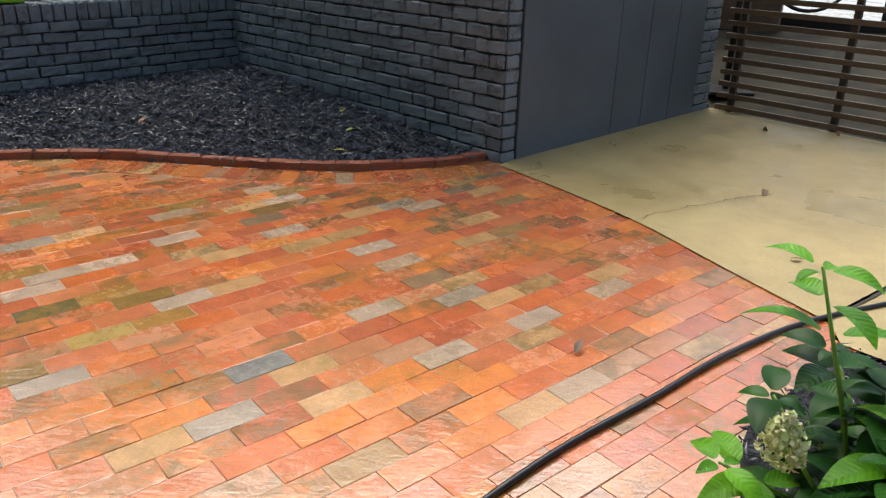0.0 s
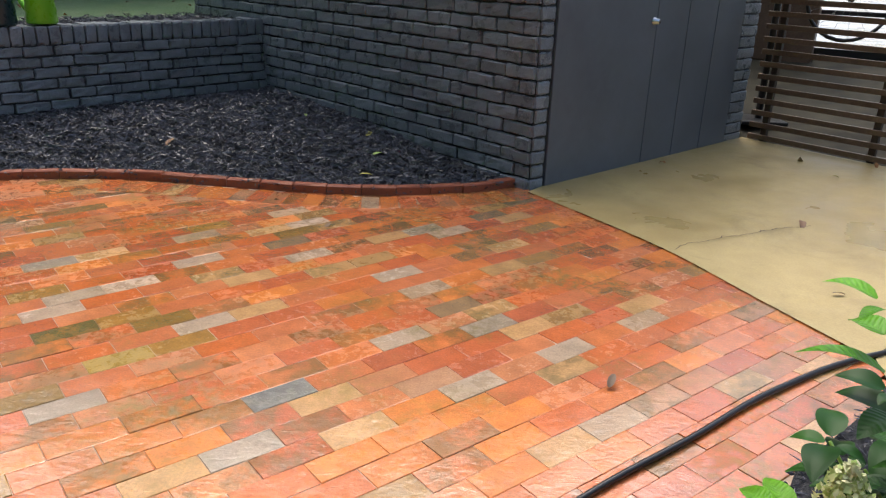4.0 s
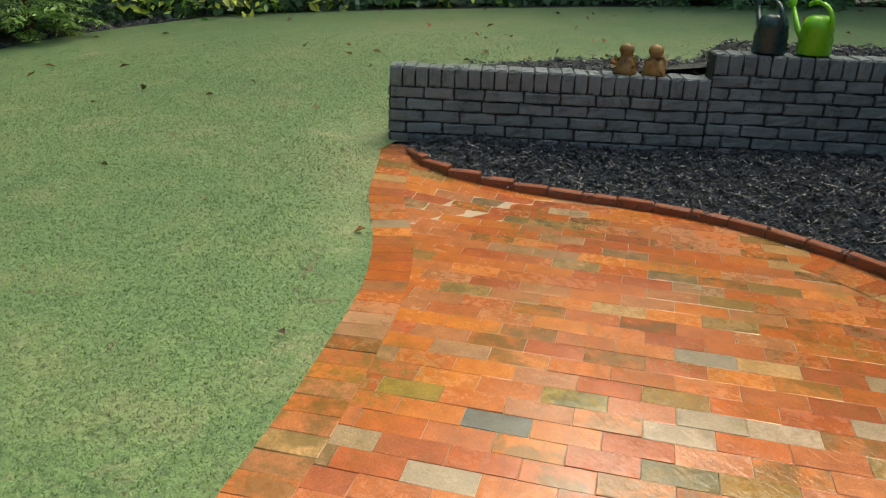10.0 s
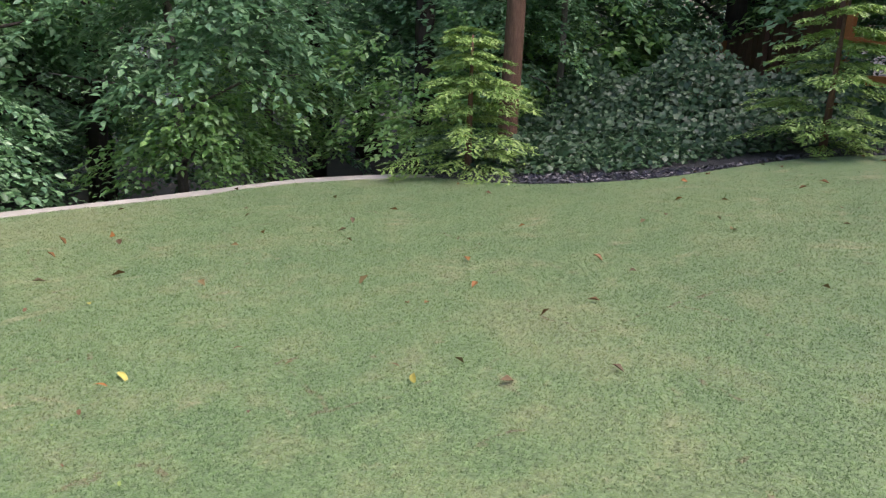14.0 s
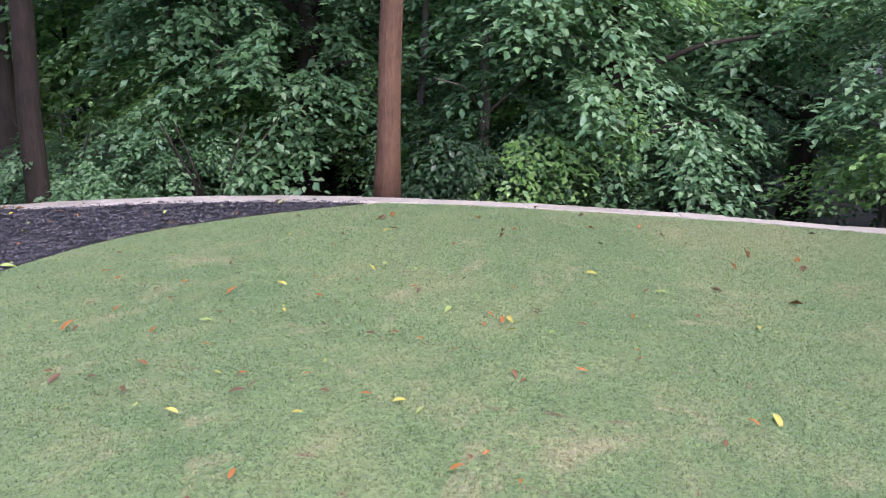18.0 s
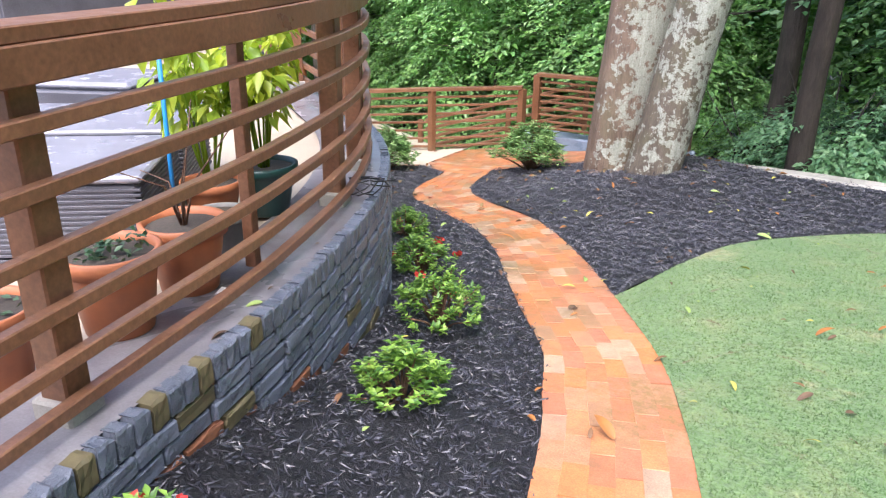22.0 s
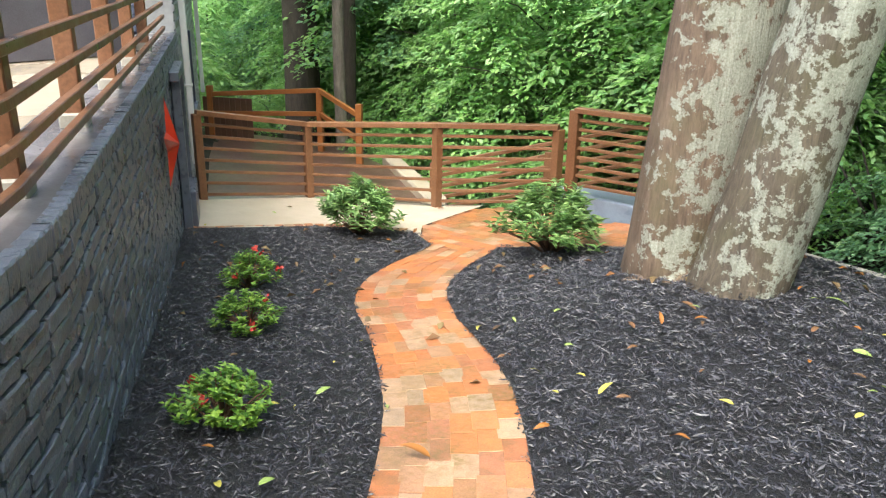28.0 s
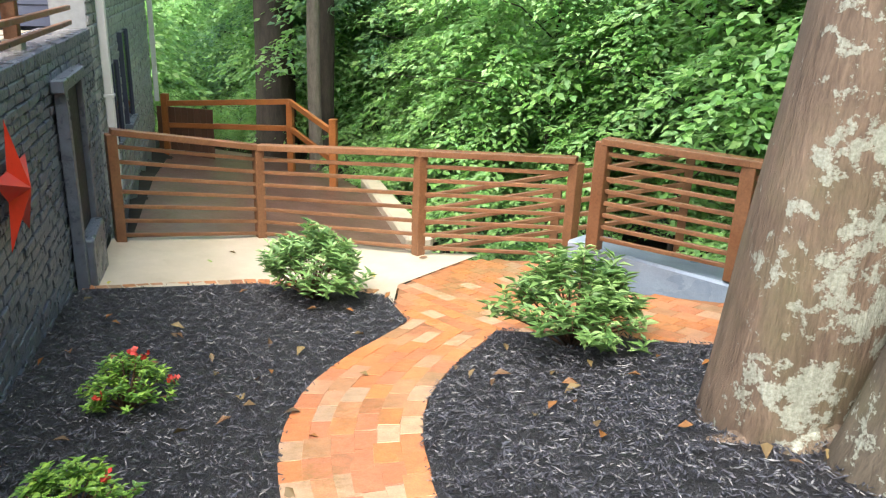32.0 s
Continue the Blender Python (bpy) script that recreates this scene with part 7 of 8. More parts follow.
def conifer(x, y, height, width, seed):
    """A young conifer: rising boughs that carry flat feathery sprays."""
    t = empty("conifer")
    r = np.random.RandomState(seed)
    tube_part("trunk", [(0, 0, -0.2), (0, 0, height * 0.95)], [0.06, 0.012], M_BARK_RED, t, 8)
    pts, nrm, way = [], [], []
    for k in range(120):
        f = r.uniform(0.02, 1.0)
        a = r.uniform(0, 6.28)
        reach = width / 2 * (1.08 - f) ** 0.6 * r.uniform(0.6, 1.25)
        out, side = np.array((math.cos(a), math.sin(a), 0.0)), np.array((-math.sin(a), math.cos(a), 0.0))
        for tw in range(12):
            q = 0.25 + 0.75 * (tw + 0.5) / 12
            foot = out * reach * q + (0, 0, f * height + 0.28 * reach * q - 0.34 * reach * q * q)
            e = 1 if tw % 2 else -1
            d = out * 0.8 + side * e * 0.75 + (0, 0, -0.12 - 0.25 * q)
            span = reach * 0.34 * (1.15 - q) + 0.05
            for j in range(8):
                g = (j + 0.5) / 8
                w = np.cross(d, (0, 0, 1.0)) * (0.4 if j % 2 else -0.4)
                pts.append(foot + d * span * g + w * 0.03 + r.normal(0, 0.006, 3))
                nrm.append((0.2 * out[0], 0.2 * out[1], 0.9))
                way.append(d + w)
    leaves("foliage", pts, nrm, 0.080, M_CONIF, t, 0.3, 0.1, 0.3, way)
    t.matrix_world = pose(x, y, float(land(x, y)) - 0.02)
    return tagged(t, "young feathery green conifer at the edge of the lawn", "conifer")


conifer(-9.45, -1.85, 1.8, 2.1, 1)
conifer(-11.0, 2.3, 2.2, 1.9, 2)

# ivy on the ground and on the fence, with yellow-leaved plants
FOOT = np.array([(-13.05, 2.6), (-11.3, 4.7), (-10.45, 7.34), (-9.05, 10.6), (-7.3, 13.2)])
q = NPR.uniform(0, arc_len(FOOT), 5600)
cen, nr = [], []
for s in q:
    p, d = arc_at(FOOT, s)
    vine = math.sin(s * 2.3) + math.sin(s * 5.1 + 1)
    h = abs(NPR.normal(0, 0.17)) if NPR.uniform() < 0.62 else NPR.uniform(0, 1.5) * max(0.0, 0.35 * vine + 0.25)
    o = NPR.normal(0.22, 0.16) if h < 0.4 else NPR.normal(0.04, 0.05)
    cen.append((p[0] + 0.85 * o, p[1] - 0.5 * o, float(land(*p)) + 0.04 + abs(h)))
    nr.append((0.6, -0.4, 0.5))
ivy = leaves("ivy", cen, nr, 0.12, M_IVY, None, 0.8, 0.15, 0.5)
tagged(ivy, "dark green ivy climbing the rail fence", "ivy", kind="stuff")
k = 42000
px, py = NPR.uniform(-15.0, -8.9, k), NPR.uniform(-3.2, 3.6, k)
edge = line_dist(spline([(-10.95, 4.6), (-10.65, 2.2), (-9.3, 0.5), (-8.8, -0.9), (-9.0, -2.25)], 0.3), px, py)
ok = inside(FENCE_BED, px, py) & (edge > 0.45 + 0.12 * np.sin(px * 5 + py * 3)) & (NPR.uniform(0, 1, k) < 0.35 + 0.65 * smoothstep(0.4, 1.6, edge))
px, py, edge = px[ok], py[ok], edge[ok]
# the bank swells into a mound where the ivy has swallowed an old fence
ridge = line_dist(np.array([(-13.1, 2.4), (-12.6, 0.9), (-12.9, -0.8)]), px, py)
swell = 1.25 * np.exp(-((ridge / 0.75) ** 2)) * (0.75 + 0.25 * np.sin(py * 3.1 + px)) + 0.12 * smoothstep(0.5, 1.5, edge)
pz = np.maximum(land(px, py), floor_z(px, py) + 0.1) + swell * NPR.uniform(0.55, 1.05, len(px)) + np.abs(NPR.normal(0, 0.04, len(px))) + 0.02
face = np.where(ridge < 1.2, 0.7, 0.1)
gc = leaves("ground_ivy", np.c_[px, py, pz], np.stack([face, 0 * px, 0.8 + 0 * px], -1), 0.095, M_IVY, None, 0.8, 0.15, 0.4)
tagged(gc, "green ivy ground cover banked below the fence", "ivy", kind="stuff")
for j, s in enumerate((2.0, 2.5, 3.2, 3.7, 4.4, 5.3, 6.1, 7.0)):
    p, d = arc_at(FOOT, s)
    t = empty("yellow_leaved_plant")
    c = NPR.normal(0, 1, (60, 3)) * (0.22, 0.22, 0.14) + (0, 0, 0.28)
    leaves("foliage", c, np.tile((0.3, -0.3, 0.8), (60, 1)), 0.17, M_YELLOW if j % 2 == 0 else M_AZALEA, t, 0.45, 0.2, 0.4)
    for e in range(4):
        tube_part("stem", [(0.02 * e, 0, -0.05), (0.04 * e - 0.05, 0.03, 0.3)], [0.006, 0.003], M_AZALEA, t, 4)
    t.matrix_world = pose(p[0] + 0.35, p[1] - 0.35, float(land(p[0] + 0.35, p[1] - 0.35)))
    tagged(t, "yellow-green broad-leaved plant at the foot of the fence", "plant", "plants along the fence")


# hydrangea by the slab
def big_leaf(mesh_name, length, width):
    """One pointed leaf with a sunk midrib and a drooping tip."""
    vs, fs = [], []
    n = 9
    for i in range(n):
        f = i / (n - 1)
        w = width * 1.75 * (f + 0.02) ** 0.62 * (1.02 - f) ** 0.95
        z = 0.12 * length * math.sin(math.pi * f * 0.8) - 0.16 * length * f * f
        vs += [(f * length, -w / 2, z + 0.12 * w), (f * length, -w / 4, z + 0.075 * w), (f * length, 0, z), (f * length, w / 4, z + 0.075 * w), (f * length, w / 2, z + 0.12 * w)]
    for i in range(n - 1):
        for k in range(4):
            fs.append((i * 5 + k, i * 5 + 5 + k, i * 5 + 6 + k, i * 5 + 1 + k))
    return mesh_of(mesh_name, vs, fs, True)


def veined(name, lo, hi, rough):
    """Broad leaf with sunken side veins."""
    m, nt, p = material(name)
    pos = coords(nt)
    sep = nt.nodes.new("ShaderNodeSeparateXYZ")
    nt.links.new(pos, sep.inputs[0])
    wave = maths(nt, "SINE", maths(nt, "MULTIPLY", maths(nt, "SUBTRACT", sep.outputs[0], maths(nt, "MULTIPLY", maths(nt, "ABSOLUTE", sep.outputs[1]), 0.8)), 520.0))
    vein = ramp(nt, wave, [(0.55, (0, 0, 0)), (0.95, (1, 1, 1))])
    own = ramp(nt, nt.nodes.new("ShaderNodeObjectInfo").outputs["Random"], [(0.0, lo), (1.0, hi)])
    c = mix(nt, maths(nt, "MULTIPLY", vein, 0.07), own, tuple(min(1, k * 1.9) for k in hi))
    c = mix(nt, 0.4, c, ramp(nt, noise_of(nt, pos, 60, 3), [(0.3, (0.3,) * 3), (0.7, (0.7,) * 3)]), "OVERLAY")
    nt.links.new(c, p.inputs["Base Color"])
    p.inputs["Roughness"].default_value = rough
    p.inputs["Specular IOR Level"].default_value = 0.16
    bump(nt, p, wave, 0.3, 0.0012)
    tr = nt.nodes.new("ShaderNodeBsdfTranslucent")
    nt.links.new(c, tr.inputs[0])
    ms = nt.nodes.new("ShaderNodeMixShader")
    ms.inputs[0].default_value = 0.2
    nt.links.new(p.outputs[0], ms.inputs[1])
    nt.links.new(tr.outputs[0], ms.inputs[2])
    nt.links.new(ms.outputs[0], nt.nodes["Material Output"].inputs[0])
    return m


BL = [big_leaf("leaf", 0.125, 0.095), big_leaf("leaf", 0.10, 0.08), big_leaf("leaf", 0.145, 0.105)]
BLD = [big_leaf("leaf", 0.12, 0.105), big_leaf("leaf", 0.10, 0.09)]
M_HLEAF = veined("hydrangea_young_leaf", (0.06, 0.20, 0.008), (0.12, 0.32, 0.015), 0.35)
# Lower leaves: an older, darker green that also carries the bush's inner shade.
M_HDARK = veined("hydrangea_old_shaded_leaf", (0.010, 0.048, 0.006), (0.024, 0.095, 0.010), 0.34)
for me in BL:
    me.materials.append(M_HLEAF)
for me in BLD:
    me.materials.append(M_HDARK)


def hydrangea(x, y, z, tips, heads, label, seed, singles=14):
    """Stems to the given tips, opposite pairs of leaves on them, and flower heads; the inner foliage is joined."""
    t = empty("hydrangea", pose(x, y, z))
    r = random.Random(seed)
    V, F = [], []
    for k, (a, b, c, young) in enumerate(tips):
        top = Vector((a - x, b - y, c - z))
        foot = Vector((r.uniform(-0.08, 0.08), r.uniform(-0.08, 0.08), -0.03))
        mid = foot.lerp(top, 0.5) + Vector((0, 0, 0.05))
        tube_part("stem", [foot, mid, top], [0.007, 0.006, 0.0035], M_AZALEA, t, 6)
        turn = 150.0 if k == 0 else r.uniform(0, 180)
        for j, (f, sc) in enumerate(((1.0, 1.0), (0.99, 0.55), (0.90, 1.1), (0.79, 1.05), (0.68, 1.0), (0.57, 0.9), (0.45, 0.8))):
            q = mid.lerp(top, f * 2 - 1) if f > 0.5 else foot.lerp(mid, f * 2)
            for e in (0, 180):
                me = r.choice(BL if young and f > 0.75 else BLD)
                m = pose(q.x, q.y, q.z, r.uniform(-14, 14), r.uniform(-8, 12) + 24 * (1 - f), turn + j * (90 if k else 62) + e + r.uniform(-15, 15)) @ Matrix.Scale(sc * r.uniform(0.85, 1.15), 4) @ pose(0.02, 0, 0)
                if k < singles:
                    link_part("leaf", me, None, t).matrix_local = m
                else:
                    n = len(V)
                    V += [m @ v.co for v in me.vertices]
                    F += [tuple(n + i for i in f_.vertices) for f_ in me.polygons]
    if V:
        ob = link_part("foliage", mesh_of("foliage", V, F, True), M_HYDR, t, "inner leaves in a green darkened for shade")
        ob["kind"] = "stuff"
    for a, b, c in heads:
        o = NPR.normal(0, 1, (420, 3))
        o /= np.linalg.norm(o, axis=1)[:, None]
        taper = (0.040 - 0.022 * o[:, 2:3]) * NPR.uniform(0.55, 1.15, (420, 1))
        leaves("flower_head", np.array((a - x, b - y, c - z)) + o * np.concatenate([taper, taper, np.full((420, 1), 0.062)], 1), o, 0.018, M_PETAL, t, 0.8, 0.3, 0.6)
        tube_part("stem", [(0, 0, 0), ((a - x) * 0.6, (b - y) * 0.6, (c - z) * 0.6), (a - x, b - y, c - z)], [0.008, 0.006, 0.004], M_AZALEA, t, 6)
    return tagged(t, label, "hydrangea")


rr = random.Random(4)
TIPS = [(0.77, 1.43, 0.78, 1), (0.60, 1.34, 0.36, 1), (0.92, 1.22, 0.52, 1), (0.98, 1.12, 0.60, 1), (1.05, 1.28, 0.66, 1)]
for k in range(38):
    a, f = rr.uniform(0, 6.28), rr.uniform(0.15, 1.0)
    TIPS.append((1.04 + 0.34 * f * math.cos(a), 1.34 + 0.32 * f * math.sin(a), rr.uniform(0.24, 0.54), k % 6 == 0))
hydrangea(1.02, 1.42, 0.02, TIPS, [(0.93, 1.31, 0.71), (0.70, 1.29, 0.46), (1.0, 1.24, 0.70)], "leafy hydrangea with fading cream flower heads beside the patio", 4)
TIPS2 = [(1.62 + 0.3 * math.cos(k * 1.1), 1.78 + 0.3 * math.sin(k * 1.1), 0.42 + 0.05 * (k % 3), k % 2) for k in range(9)]
hydrangea(1.62, 1.78, 0.02, TIPS2, [(1.52, 1.68, 0.52)], "leafy hydrangea at the end of the mulch bed", 9)

# hose on the patio
HOSE = spline([(-0.2, 1.25), (0.30, 1.77), (0.69, 2.10), (1.05, 2.41), (1.55, 2.72), (2.46, 3.05), (3.2, 3.1)], 0.05)
hose = tube_part("garden_hose", [(p[0], p[1], float(patio_z(*p)) + 0.014) for p in HOSE], [0.0100] * len(HOSE), M_RUBBER, None, 10)
tagged(hose, "black rubber garden hose lying across the bricks", "hose")


# ---- things on the low wall ----
def watering_can(x, y, z, turn, material, label, seed=0):
    t = empty("watering_can", pose(x, y, z, 0, 0, turn))
    vs, fs = lathe([(0.0, 0.0), (0.098, 0.0), (0.105, 0.012), (0.10, 0.08), (0.104, 0.09), (0.094, 0.15), (0.098, 0.16), (0.078, 0.215), (0.045, 0.235), (0.0, 0.236)], 24)
    link_part("body", mesh_of("body", vs, fs, True), material, t)
    spout = tube_part("spout", [(0.07, 0, 0.05), (0.16, 0, 0.13), (0.235, 0, 0.26)], [0.028, 0.02, 0.014], material, t, 10)
    vs, fs = lathe([(0.012, -0.02), (0.034, 0.018), (0.034, 0.026), (0.0, 0.03)], 14)
    ob = link_part("rose", mesh_of("rose", [pose(0.245, 0, 0.275, 0, 38, 0) @ Vector(v) for v in vs], fs, True), material, spout)
    arc = [(0.03 - 0.13 * math.sin(a), 0, 0.20 + 0.11 * math.cos(a)) for a in np.linspace(-0.6, 2.9, 12)]
    tube_part("handle", arc, [0.014] * 12, material, t, 8)
    return tagged(t, label, "watering can", "watering cans on the wall")


watering_can(-3.29, 5.44, 0.84, 150, M_DARKCAN, "dark teal plastic watering can standing on the wall cap")
watering_can(-3.12, 5.66, 0.84, 165, M_LIMECAN, "lime green plastic watering can standing on the wall cap")


def figurine(x, y, z, turn, label):
    vs, fs = lathe([(0.0, 0.0), (0.075, 0.0), (0.082, 0.03), (0.06, 0.09), (0.035, 0.115), (0.04, 0.13), (0.048, 0.155), (0.04, 0.185), (0.015, 0.2), (0.0, 0.2)], 16)
    out = [pose(x, y, z, 0, 0, turn) @ Vector((v[0] * (1 + 0.12 * math.sin(9 * v[2] * 20)), v[1], v[2])) for v in vs]
    ob = link_part("figurine", mesh_of("figurine", out, fs, True), M_FIGURE)
    return tagged(ob, label, "figurine", "figurines on the wall")


figurine(-3.86, 4.78, 0.66, 0, "small gilt weathered garden figurine on the low wall")
figurine(-3.74, 4.92, 0.66, 40, "small gilt weathered garden figurine on the low wall")
for x, y in ((-3.86, 4.78), (-3.74, 4.92)):
    c = NPR.normal(0, 1, (60, 3)) * (0.04, 0.04, 0.03) + (x, y, 0.74)
    tagged(leaves("dried_flower", c, c - (x, y, 0.7), 0.06, M_DEADLEAF, None, 0.5, 0.2, 0.3), "dried brown leaves round a figurine", "dried flower")


# ---- pots and furniture on the terrace ----
def pot(name, x, y, r, h, material, label, turn=0):
    t = empty(name, pose(x, y, 0.352, 0, 0, turn))
    vs, fs = lathe([(0.0, 0.0), (r * 0.66, 0.0), (r * 0.70, 0.01), (r * 0.92, h * 0.80), (r * 0.93, h * 0.81), (r * 1.03, h * 0.82), (r * 1.05, h * 0.99), (r * 1.0, h), (r * 0.93, h * 0.99), (r * 0.90, h * 0.9)], 28)
    link_part("body", mesh_of("body", vs, fs, True), material, t)
    vs, fs = lathe([(0.0, h * 0.915), (r * 0.45, h * 0.925), (r * 0.91, h * 0.9)], 28)
    link_part("soil", mesh_of("soil", vs, fs, True), M_POTSOIL, t)
    return tagged(t, label, "flower pot", "pots on the terrace")


POTS = [("flower_pot", 2.02, -0.72, 0.14, 0.24, M_TERRA, "terracotta pot with low dry plants"),
        ("flower_pot", 1.99, -1.12, 0.155, 0.29, M_TERRA, "terracotta pot with small grey-green seedlings"),
        ("flower_pot", 2.05, -1.47, 0.15, 0.27, M_TERRA, "terracotta pot with bare twigs"),
        ("stone_bowl", 2.24, -1.82, 0.125, 0.16, M_GREYPOT, "grey stone bowl planter"),
        ("green_pot", 2.42, -2.27, 0.15, 0.24, M_GREENPOT, "dark green plastic pot with pepper plant"),
        ("flower_pot", 2.47, -1.99, 0.13, 0.22, M_TERRA, "terracotta pot with pepper plant")]
pots = [pot(*p) for p in POTS]
for k, n in ((1, 120), (0, 60)):
    c = NPR.normal(0, 1, (n, 3)) * (0.06, 0.06, 0.02) + (0, 0, 0.29 if k else 0.24)
    seedling_mat = leaves("seedling_tuft", c, np.tile((0, 0, 1.0), (n, 1)), 0.035, M_IVY, pots[k], 0.5, 0.2, 0.6)
    seedling_mat["kind"] = "stuff"
for k in range(5):
    a = k * 1.3
    tube_part("twig", [(0, 0, 0.22), (0.05 * math.cos(a), 0.05 * math.sin(a), 0.4), (0.2 * math.cos(a), 0.2 * math.sin(a), 0.42 + 0.06 * k)], [0.006, 0.004, 0.002], M_BARK_RED, pots[2], 5)


def pepper(parent_pot, h, n, w):
    """Green stems that fork, with long drooping lime leaves."""
    t = parent_pot
    r = np.random.RandomState(n)
    pts, nrm, way = [], [], []
    for k in range(9):
        a = k * 2.4
        top = np.array((w * r.uniform(0.3, 0.9) * math.cos(a), w * r.uniform(0.3, 0.9) * math.sin(a), h * r.uniform(0.7, 1.1)))
        tube_part("stem", [(0.02 * math.cos(a), 0.02 * math.sin(a), 0.2), tuple(top * (0.5, 0.5, 0.62)), tuple(top)], [0.007, 0.005, 0.003], M_LIME, t, 5)
        for j in range(n // 9):
            f = r.uniform(0.55, 1.05)
            b = r.uniform(0, 6.28)
            out = np.array((math.cos(b), math.sin(b), -0.75 + 0.5 * r.uniform(-1, 1)))
            pts.append(top * (f, f, 0.32 + 0.68 * f) + out * (0.09, 0.09, 0.06))
            nrm.append((0.55 * out[0], 0.55 * out[1], 0.8))
            way.append(out)
    leaves("foliage", pts, nrm, 0.105, M_LIME, t, 0.45, 0.35, 0.25, way)


pepper(pots[4], 0.98, 360, 0.22)
pepper(pots[5], 0.90, 270, 0.24)
stake = tube_part("plant_stake", [(2.40, -1.72, 0.36), (2.39, -1.73, 1.25)], [0.009, 0.009], M_BLUE, None, 8)
tagged(stake, "bright blue plant stake beside the pots", "stake")


def lounger(m, label):
    t = empty("sun_lounger", m)
    part("seat", boxed(pose(0, 0, 0.33), 1.25, 0.68, 0.06, 0.012), M_WICKER, t)
    part("backrest", boxed(pose(0.88, 0, 0.56, 0, -42, 0), 0.78, 0.68, 0.05, 0.012), M_WICKER, t)
    part("mattress", boxed(pose(-0.02, 0, 0.385), 1.15, 0.60, 0.05, 0.02), M_CUSHION, t)
    for e in (-1, 1):
        part("side_rail", boxed(pose(0.1, e * 0.35, 0.32), 1.55, 0.05, 0.09, 0.01), M_WICKER, t)
        for x in (-0.58, 0.62):
            part("leg", boxed(pose(x, e * 0.33, 0.15), 0.06, 0.06, 0.30, 0.006), M_WICKER, t)
    return tagged(t, label, "lounger", "loungers on the terrace")


L1 = lounger(pose(4.5, -1.5, 0.335, 0, 0, 20), "charcoal wicker sun lounger, wet, with raised back")
copy_thing(L1, pose(4.6, -2.75, 0.335, 0, 0, 25))


def ottoman(m, w, d, h, label):
    t = empty("wicker_ottoman", m)
    body = part("body", boxed(pose(0, 0, h / 2 + 0.03), w, d, h - 0.06, 0.02), M_WICKER, t)
    for k in range(14):
        part("wicker_band", boxed(pose(0, 0, 0.05 + k * (h - 0.06) / 14), w + 0.008, d + 0.008, (h - 0.06) / 24, 0.002), M_WICKER, body)
    part("top", boxed(pose(0, 0, h + 0.012), w + 0.03, d + 0.03, 0.03, 0.01), M_CUSHION, t, "wet grey top")
    for e in (-1, 1):
        for f in (-1, 1):
            part("leg", boxed(pose(e * (w / 2 - 0.05), f * (d / 2 - 0.05), 0.02), 0.05, 0.05, 0.045, 0.004), M_RUBBER, t)
    return tagged(t, label, "ottoman", "ottomans on the terrace")


OT = ottoman(pose(2.92, -1.52, 0.332, 0, 0, 37), 0.92, 0.66, 0.36, "charcoal wicker ottoman with a wet grey top")
copy_thing(OT, pose(3.40, -2.14, 0.332, 0, 0, 37))
copy_thing(OT, pose(2.75, 0.05, 0.332, 0, 0, 22))
copy_thing(L1, pose(4.3, -0.4, 0.335, 0, 0, 15))


def planter_box(x, y, turn, w, d, h, label):
    t = empty("planter_box", pose(x, y, 0.335, 0, 0, turn))
    for sx in (-1, 1):
        part("end_panel", boxed(pose(sx * w / 2, 0, h / 2), 0.04, d, h, 0.006), M_WICKER, t)
    for sy in (-1, 1):
        part("side_panel", boxed(pose(0, sy * d / 2, h / 2), w, 0.04, h - 0.004, 0.006), M_WICKER, t)
    part("soil", boxed(pose(0, 0, h - 0.06), w - 0.05, d - 0.05, 0.06, 0.004), M_POTSOIL, t)
    part("rim", boxed(pose(0, d / 2, h), w + 0.05, 0.07, 0.03, 0.006), M_WICKER, t)
    return tagged(t, label, "planter")


pbx = planter_box(7.75, -5.5, 88, 2.8, 0.65, 0.74, "long charcoal planter box with a dead shrub")
tube_part("dead_branch", [(0.0, 0, 0.7), (0.03, 0.02, 1.1), (-0.02, 0.05, 1.35), (0.1, 0.03, 1.7), (0.16, 0.04, 2.15)], [0.018, 0.015, 0.013, 0.01, 0.006], M_BARK_RED, pbx, 6)
tube_part("dead_branch", [(-0.02, 0.05, 1.35), (-0.25, 0.1, 1.62), (-0.3, 0.1, 1.75), (-0.55, 0.14, 1.7)], [0.009, 0.007, 0.005, 0.003], M_BARK_RED, pbx, 6)
tube_part("dead_branch", [(0.1, 0.03, 1.7), (-0.1, 0.0, 1.9), (-0.2, 0.0, 2.1)], [0.008, 0.006, 0.003], M_BARK_RED, pbx, 6)

# ---- fallen leaves ----
LEAFY = [big_leaf("fallen_leaf", 0.075, 0.04), big_leaf("fallen_leaf", 0.055, 0.032), big_leaf("fallen_leaf", 0.10, 0.05)]
M_FALLEN = []
for i, c in enumerate(((0.36, 0.14, 0.03), (0.20, 0.10, 0.045), (0.50, 0.44, 0.09), (0.13, 0.075, 0.04), (0.30, 0.40, 0.11))):
    M_FALLEN.append(plain(f"dry_leaf_tone_{'abcde'[i]}", c, 0.6, vary=0.2))
FALLEN = []
for i in range(5):
    for me in LEAFY:
        c = me.copy()
        c.materials.append(M_FALLEN[i])
        FALLEN.append(c)


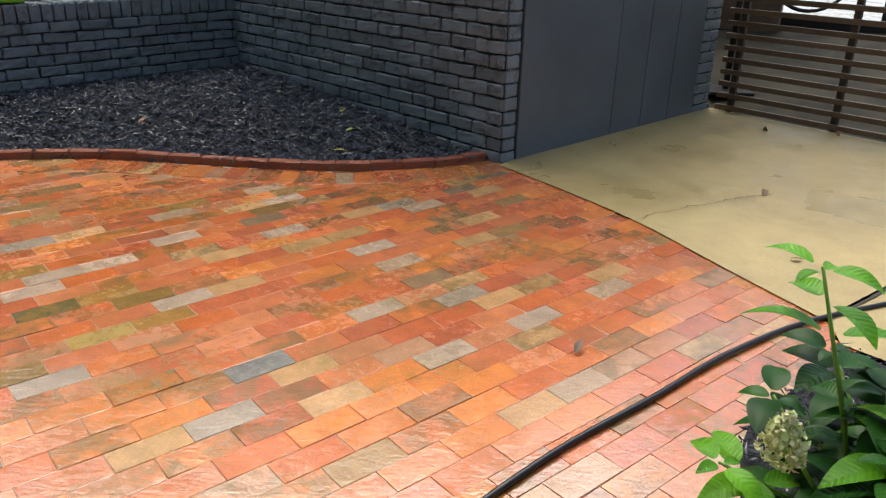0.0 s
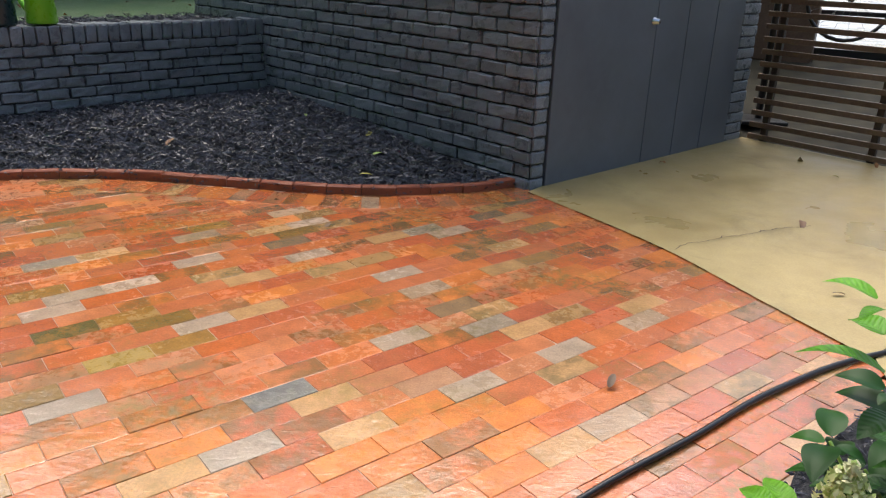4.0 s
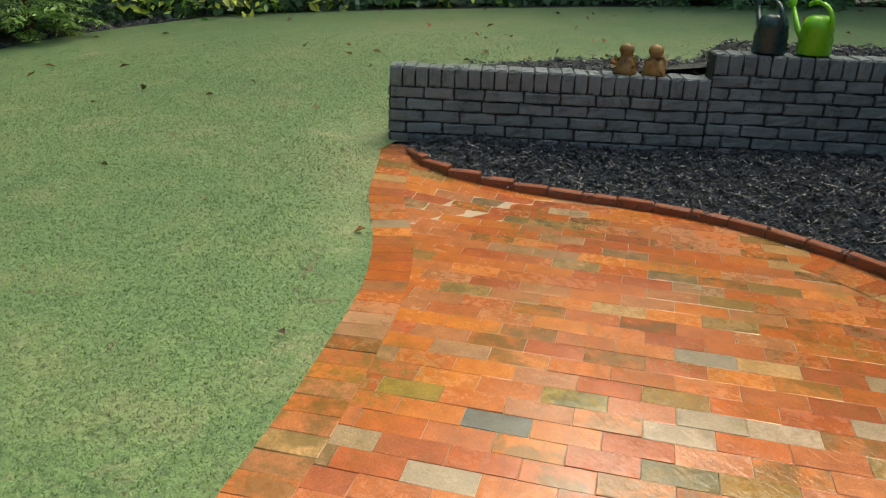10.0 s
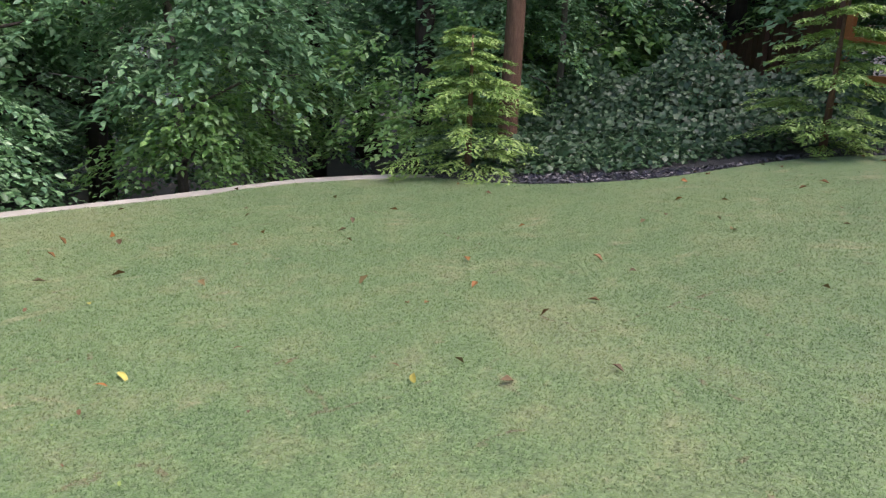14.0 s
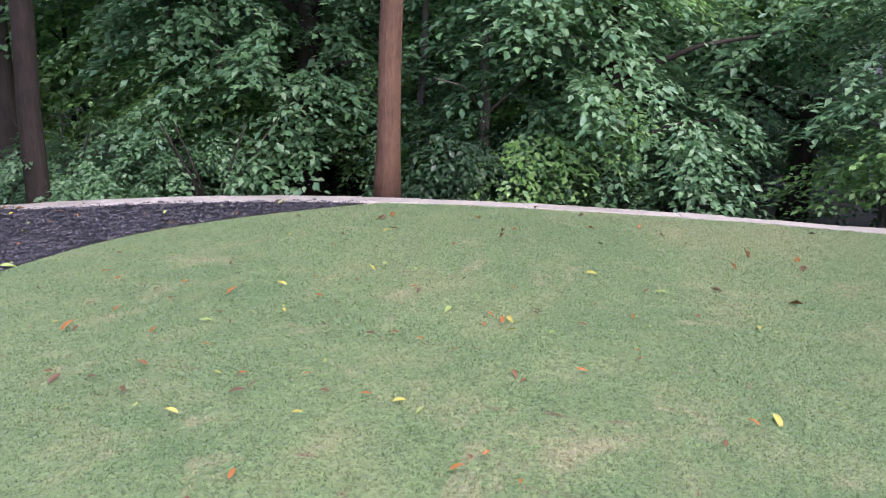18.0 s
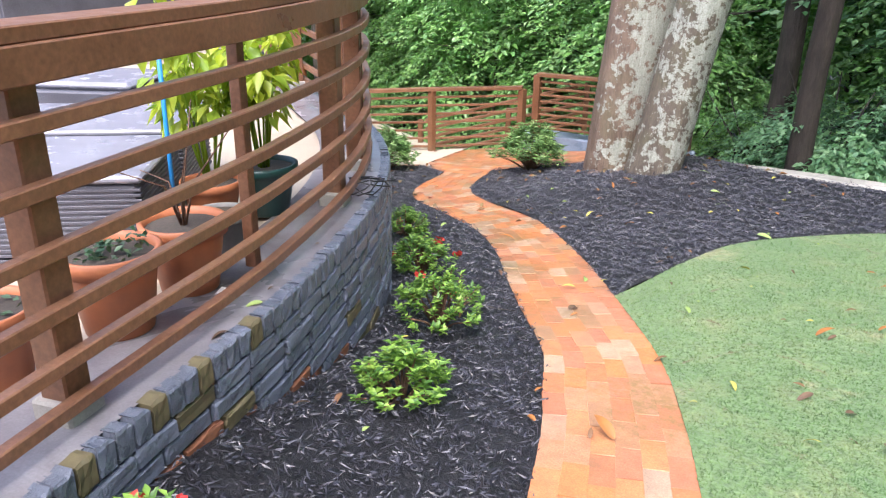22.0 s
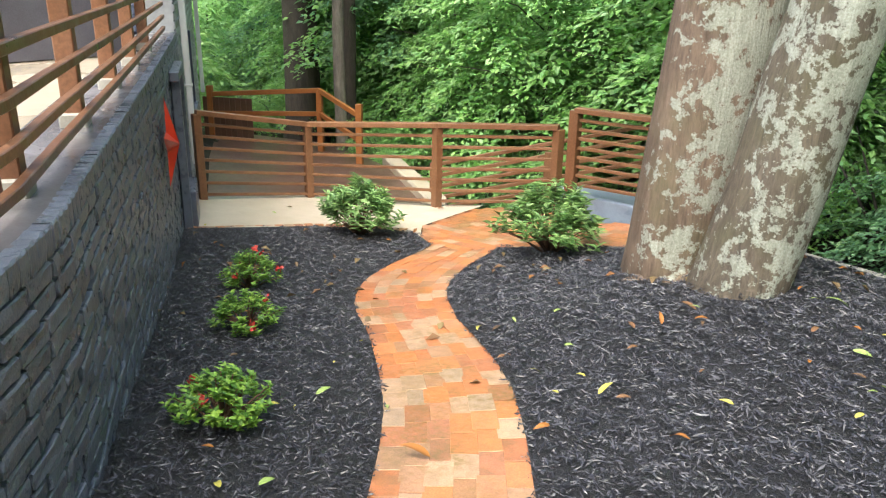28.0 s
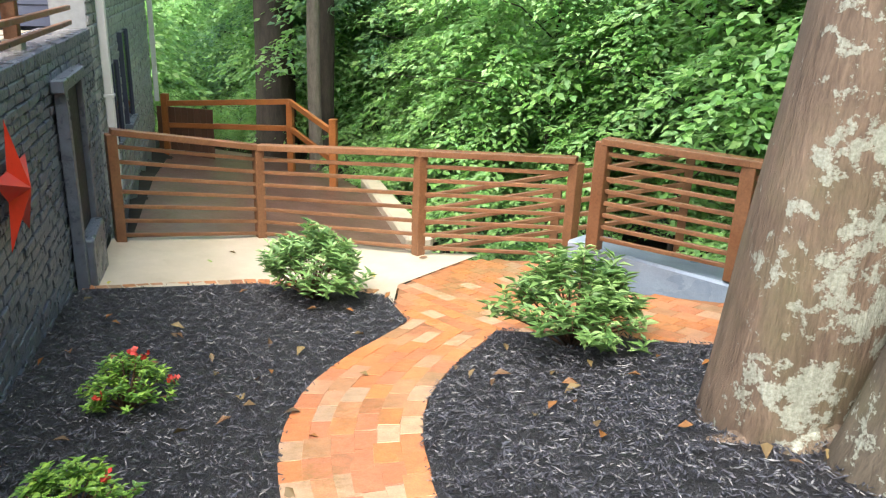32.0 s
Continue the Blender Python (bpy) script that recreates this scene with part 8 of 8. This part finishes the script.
def fallen(x, y, z, big=1.0):
    ob = new("fallen_leaf", RNG.choice(FALLEN))
    ob.matrix_world = pose(x, y, z + 0.012, RNG.gauss(0, 14), RNG.gauss(0, 14), RNG.uniform(0, 360)) @ Matrix.Scale(big * RNG.uniform(0.7, 1.4), 4)
    return tagged(ob, "small curled fallen leaf lying on the ground", "leaf", "fallen leaves")


FAR_LEAVES = []


def scatter(outline, height, n, lift=0.0, big=1.0, singles=0.6, heart=None):
    outline = np.asarray(outline)
    lo, hi = outline.min(0), outline.max(0)
    spots = []
    while len(spots) < n:
        x, y = RNG.uniform(lo[0], hi[0]), RNG.uniform(lo[1], hi[1])
        if heart and len(spots) % 2:
            x, y = RNG.gauss(heart[0], 1.9), RNG.gauss(heart[1], 1.9)
        if inside(outline, x, y)[0]:
            spots.append((math.hypot(x - 0.5, y + 2.0), x, y))
    for k, (_, x, y) in enumerate(sorted(spots)):
        z = float(np.ravel(height(np.array([x]), np.array([y])))[0]) + lift
        if k < n * singles:
            fallen(x, y, z, big)
        else:
            FAR_LEAVES.append((x, y, z + 0.014))


scatter(LAWN, lawn_z, 300, 0.010, 0.72, 0.5, (-1.3, -2.8))
scatter(BED_TREE, tree_bed_z, 110, 0.02, 0.8)
scatter(BED_DECK, bed_z, 80, 0.02, 0.8)
scatter(PATH_OUT, patio_z, 18)
scatter(SLAB, patio_z, 7, 0.006)
scatter(PADC, patio_z, 12, 0.004)
for x, y in ((0.48, 2.37), (-0.74, 3.91)):
    fallen(x, y, float(patio_z(x, y)), 1.0)
for x, y in ((-0.67, 5.08), (-0.71, 4.74), (-2.03, 5.13), (-1.3, 5.9), (-0.75, 5.6)):
    fallen(x, y, float(patio_bed_z(np.array([x]), np.array([y]))[0]) + 0.01, 1.3)
joined = leaves("leaf_litter", FAR_LEAVES, np.tile((0, 0, 1.0), (len(FAR_LEAVES), 1)), 0.085, M_DEADLEAF, None, 0.55, 0.45, 0.3)
tagged(joined, "scattered small brown and yellow fallen leaves", "leaves", kind="stuff")

# ---- small things on the wall top and in the bed ----
rc = random.Random(12)
cable = tube_part("cable", [(2.16 + 0.07 * math.cos(k * 0.9) + rc.uniform(-0.03, 0.03), -2.62 + 0.09 * math.sin(k * 0.9) - 0.006 * k, 0.372 + 0.05 * abs(math.sin(k * 0.37)) + rc.uniform(0, 0.02)) for k in range(34)], [0.004] * 34, M_RUBBER, None, 6)
tagged(cable, "tangle of thin black cable on the wall cap", "cable")
scrap = link_part("paper_scrap", mesh_of("paper_scrap", [(0, 0, 0), (0.07, 0.01, 0.02), (0.09, 0.06, 0.004), (0.03, 0.08, 0.03), (-0.02, 0.05, 0.006), (0.04, 0.04, 0.012)], [(0, 1, 5), (1, 2, 5), (2, 3, 5), (3, 4, 5), (4, 0, 5)]), M_WHITE)
scrap.matrix_world = pose(1.87, -1.53, 0.362, 0, 0, 30) @ Matrix.Scale(0.8, 4)
tagged(scrap, "crumpled white paper scrap on the wall cap", "paper")
twig = tube_part("twig", [(1.98, -3.05, bz(1.98, -3.05) + 0.03), (1.80, -3.14, bz(1.80, -3.14) + 0.035), (1.62, -3.16, bz(1.62, -3.16) + 0.02), (1.52, -3.2, bz(1.52, -3.2) + 0.03)], [0.006, 0.005, 0.004, 0.002], M_BARK_GREY, None, 5)
tagged(twig, "thin bare grey twig lying on the mulch", "twig")
for x, y in ((1.78, -1.62), (1.66, -1.28), (1.92, -2.05), (1.72, -1.5)):
    fallen(x, y, 0.352, 0.5)
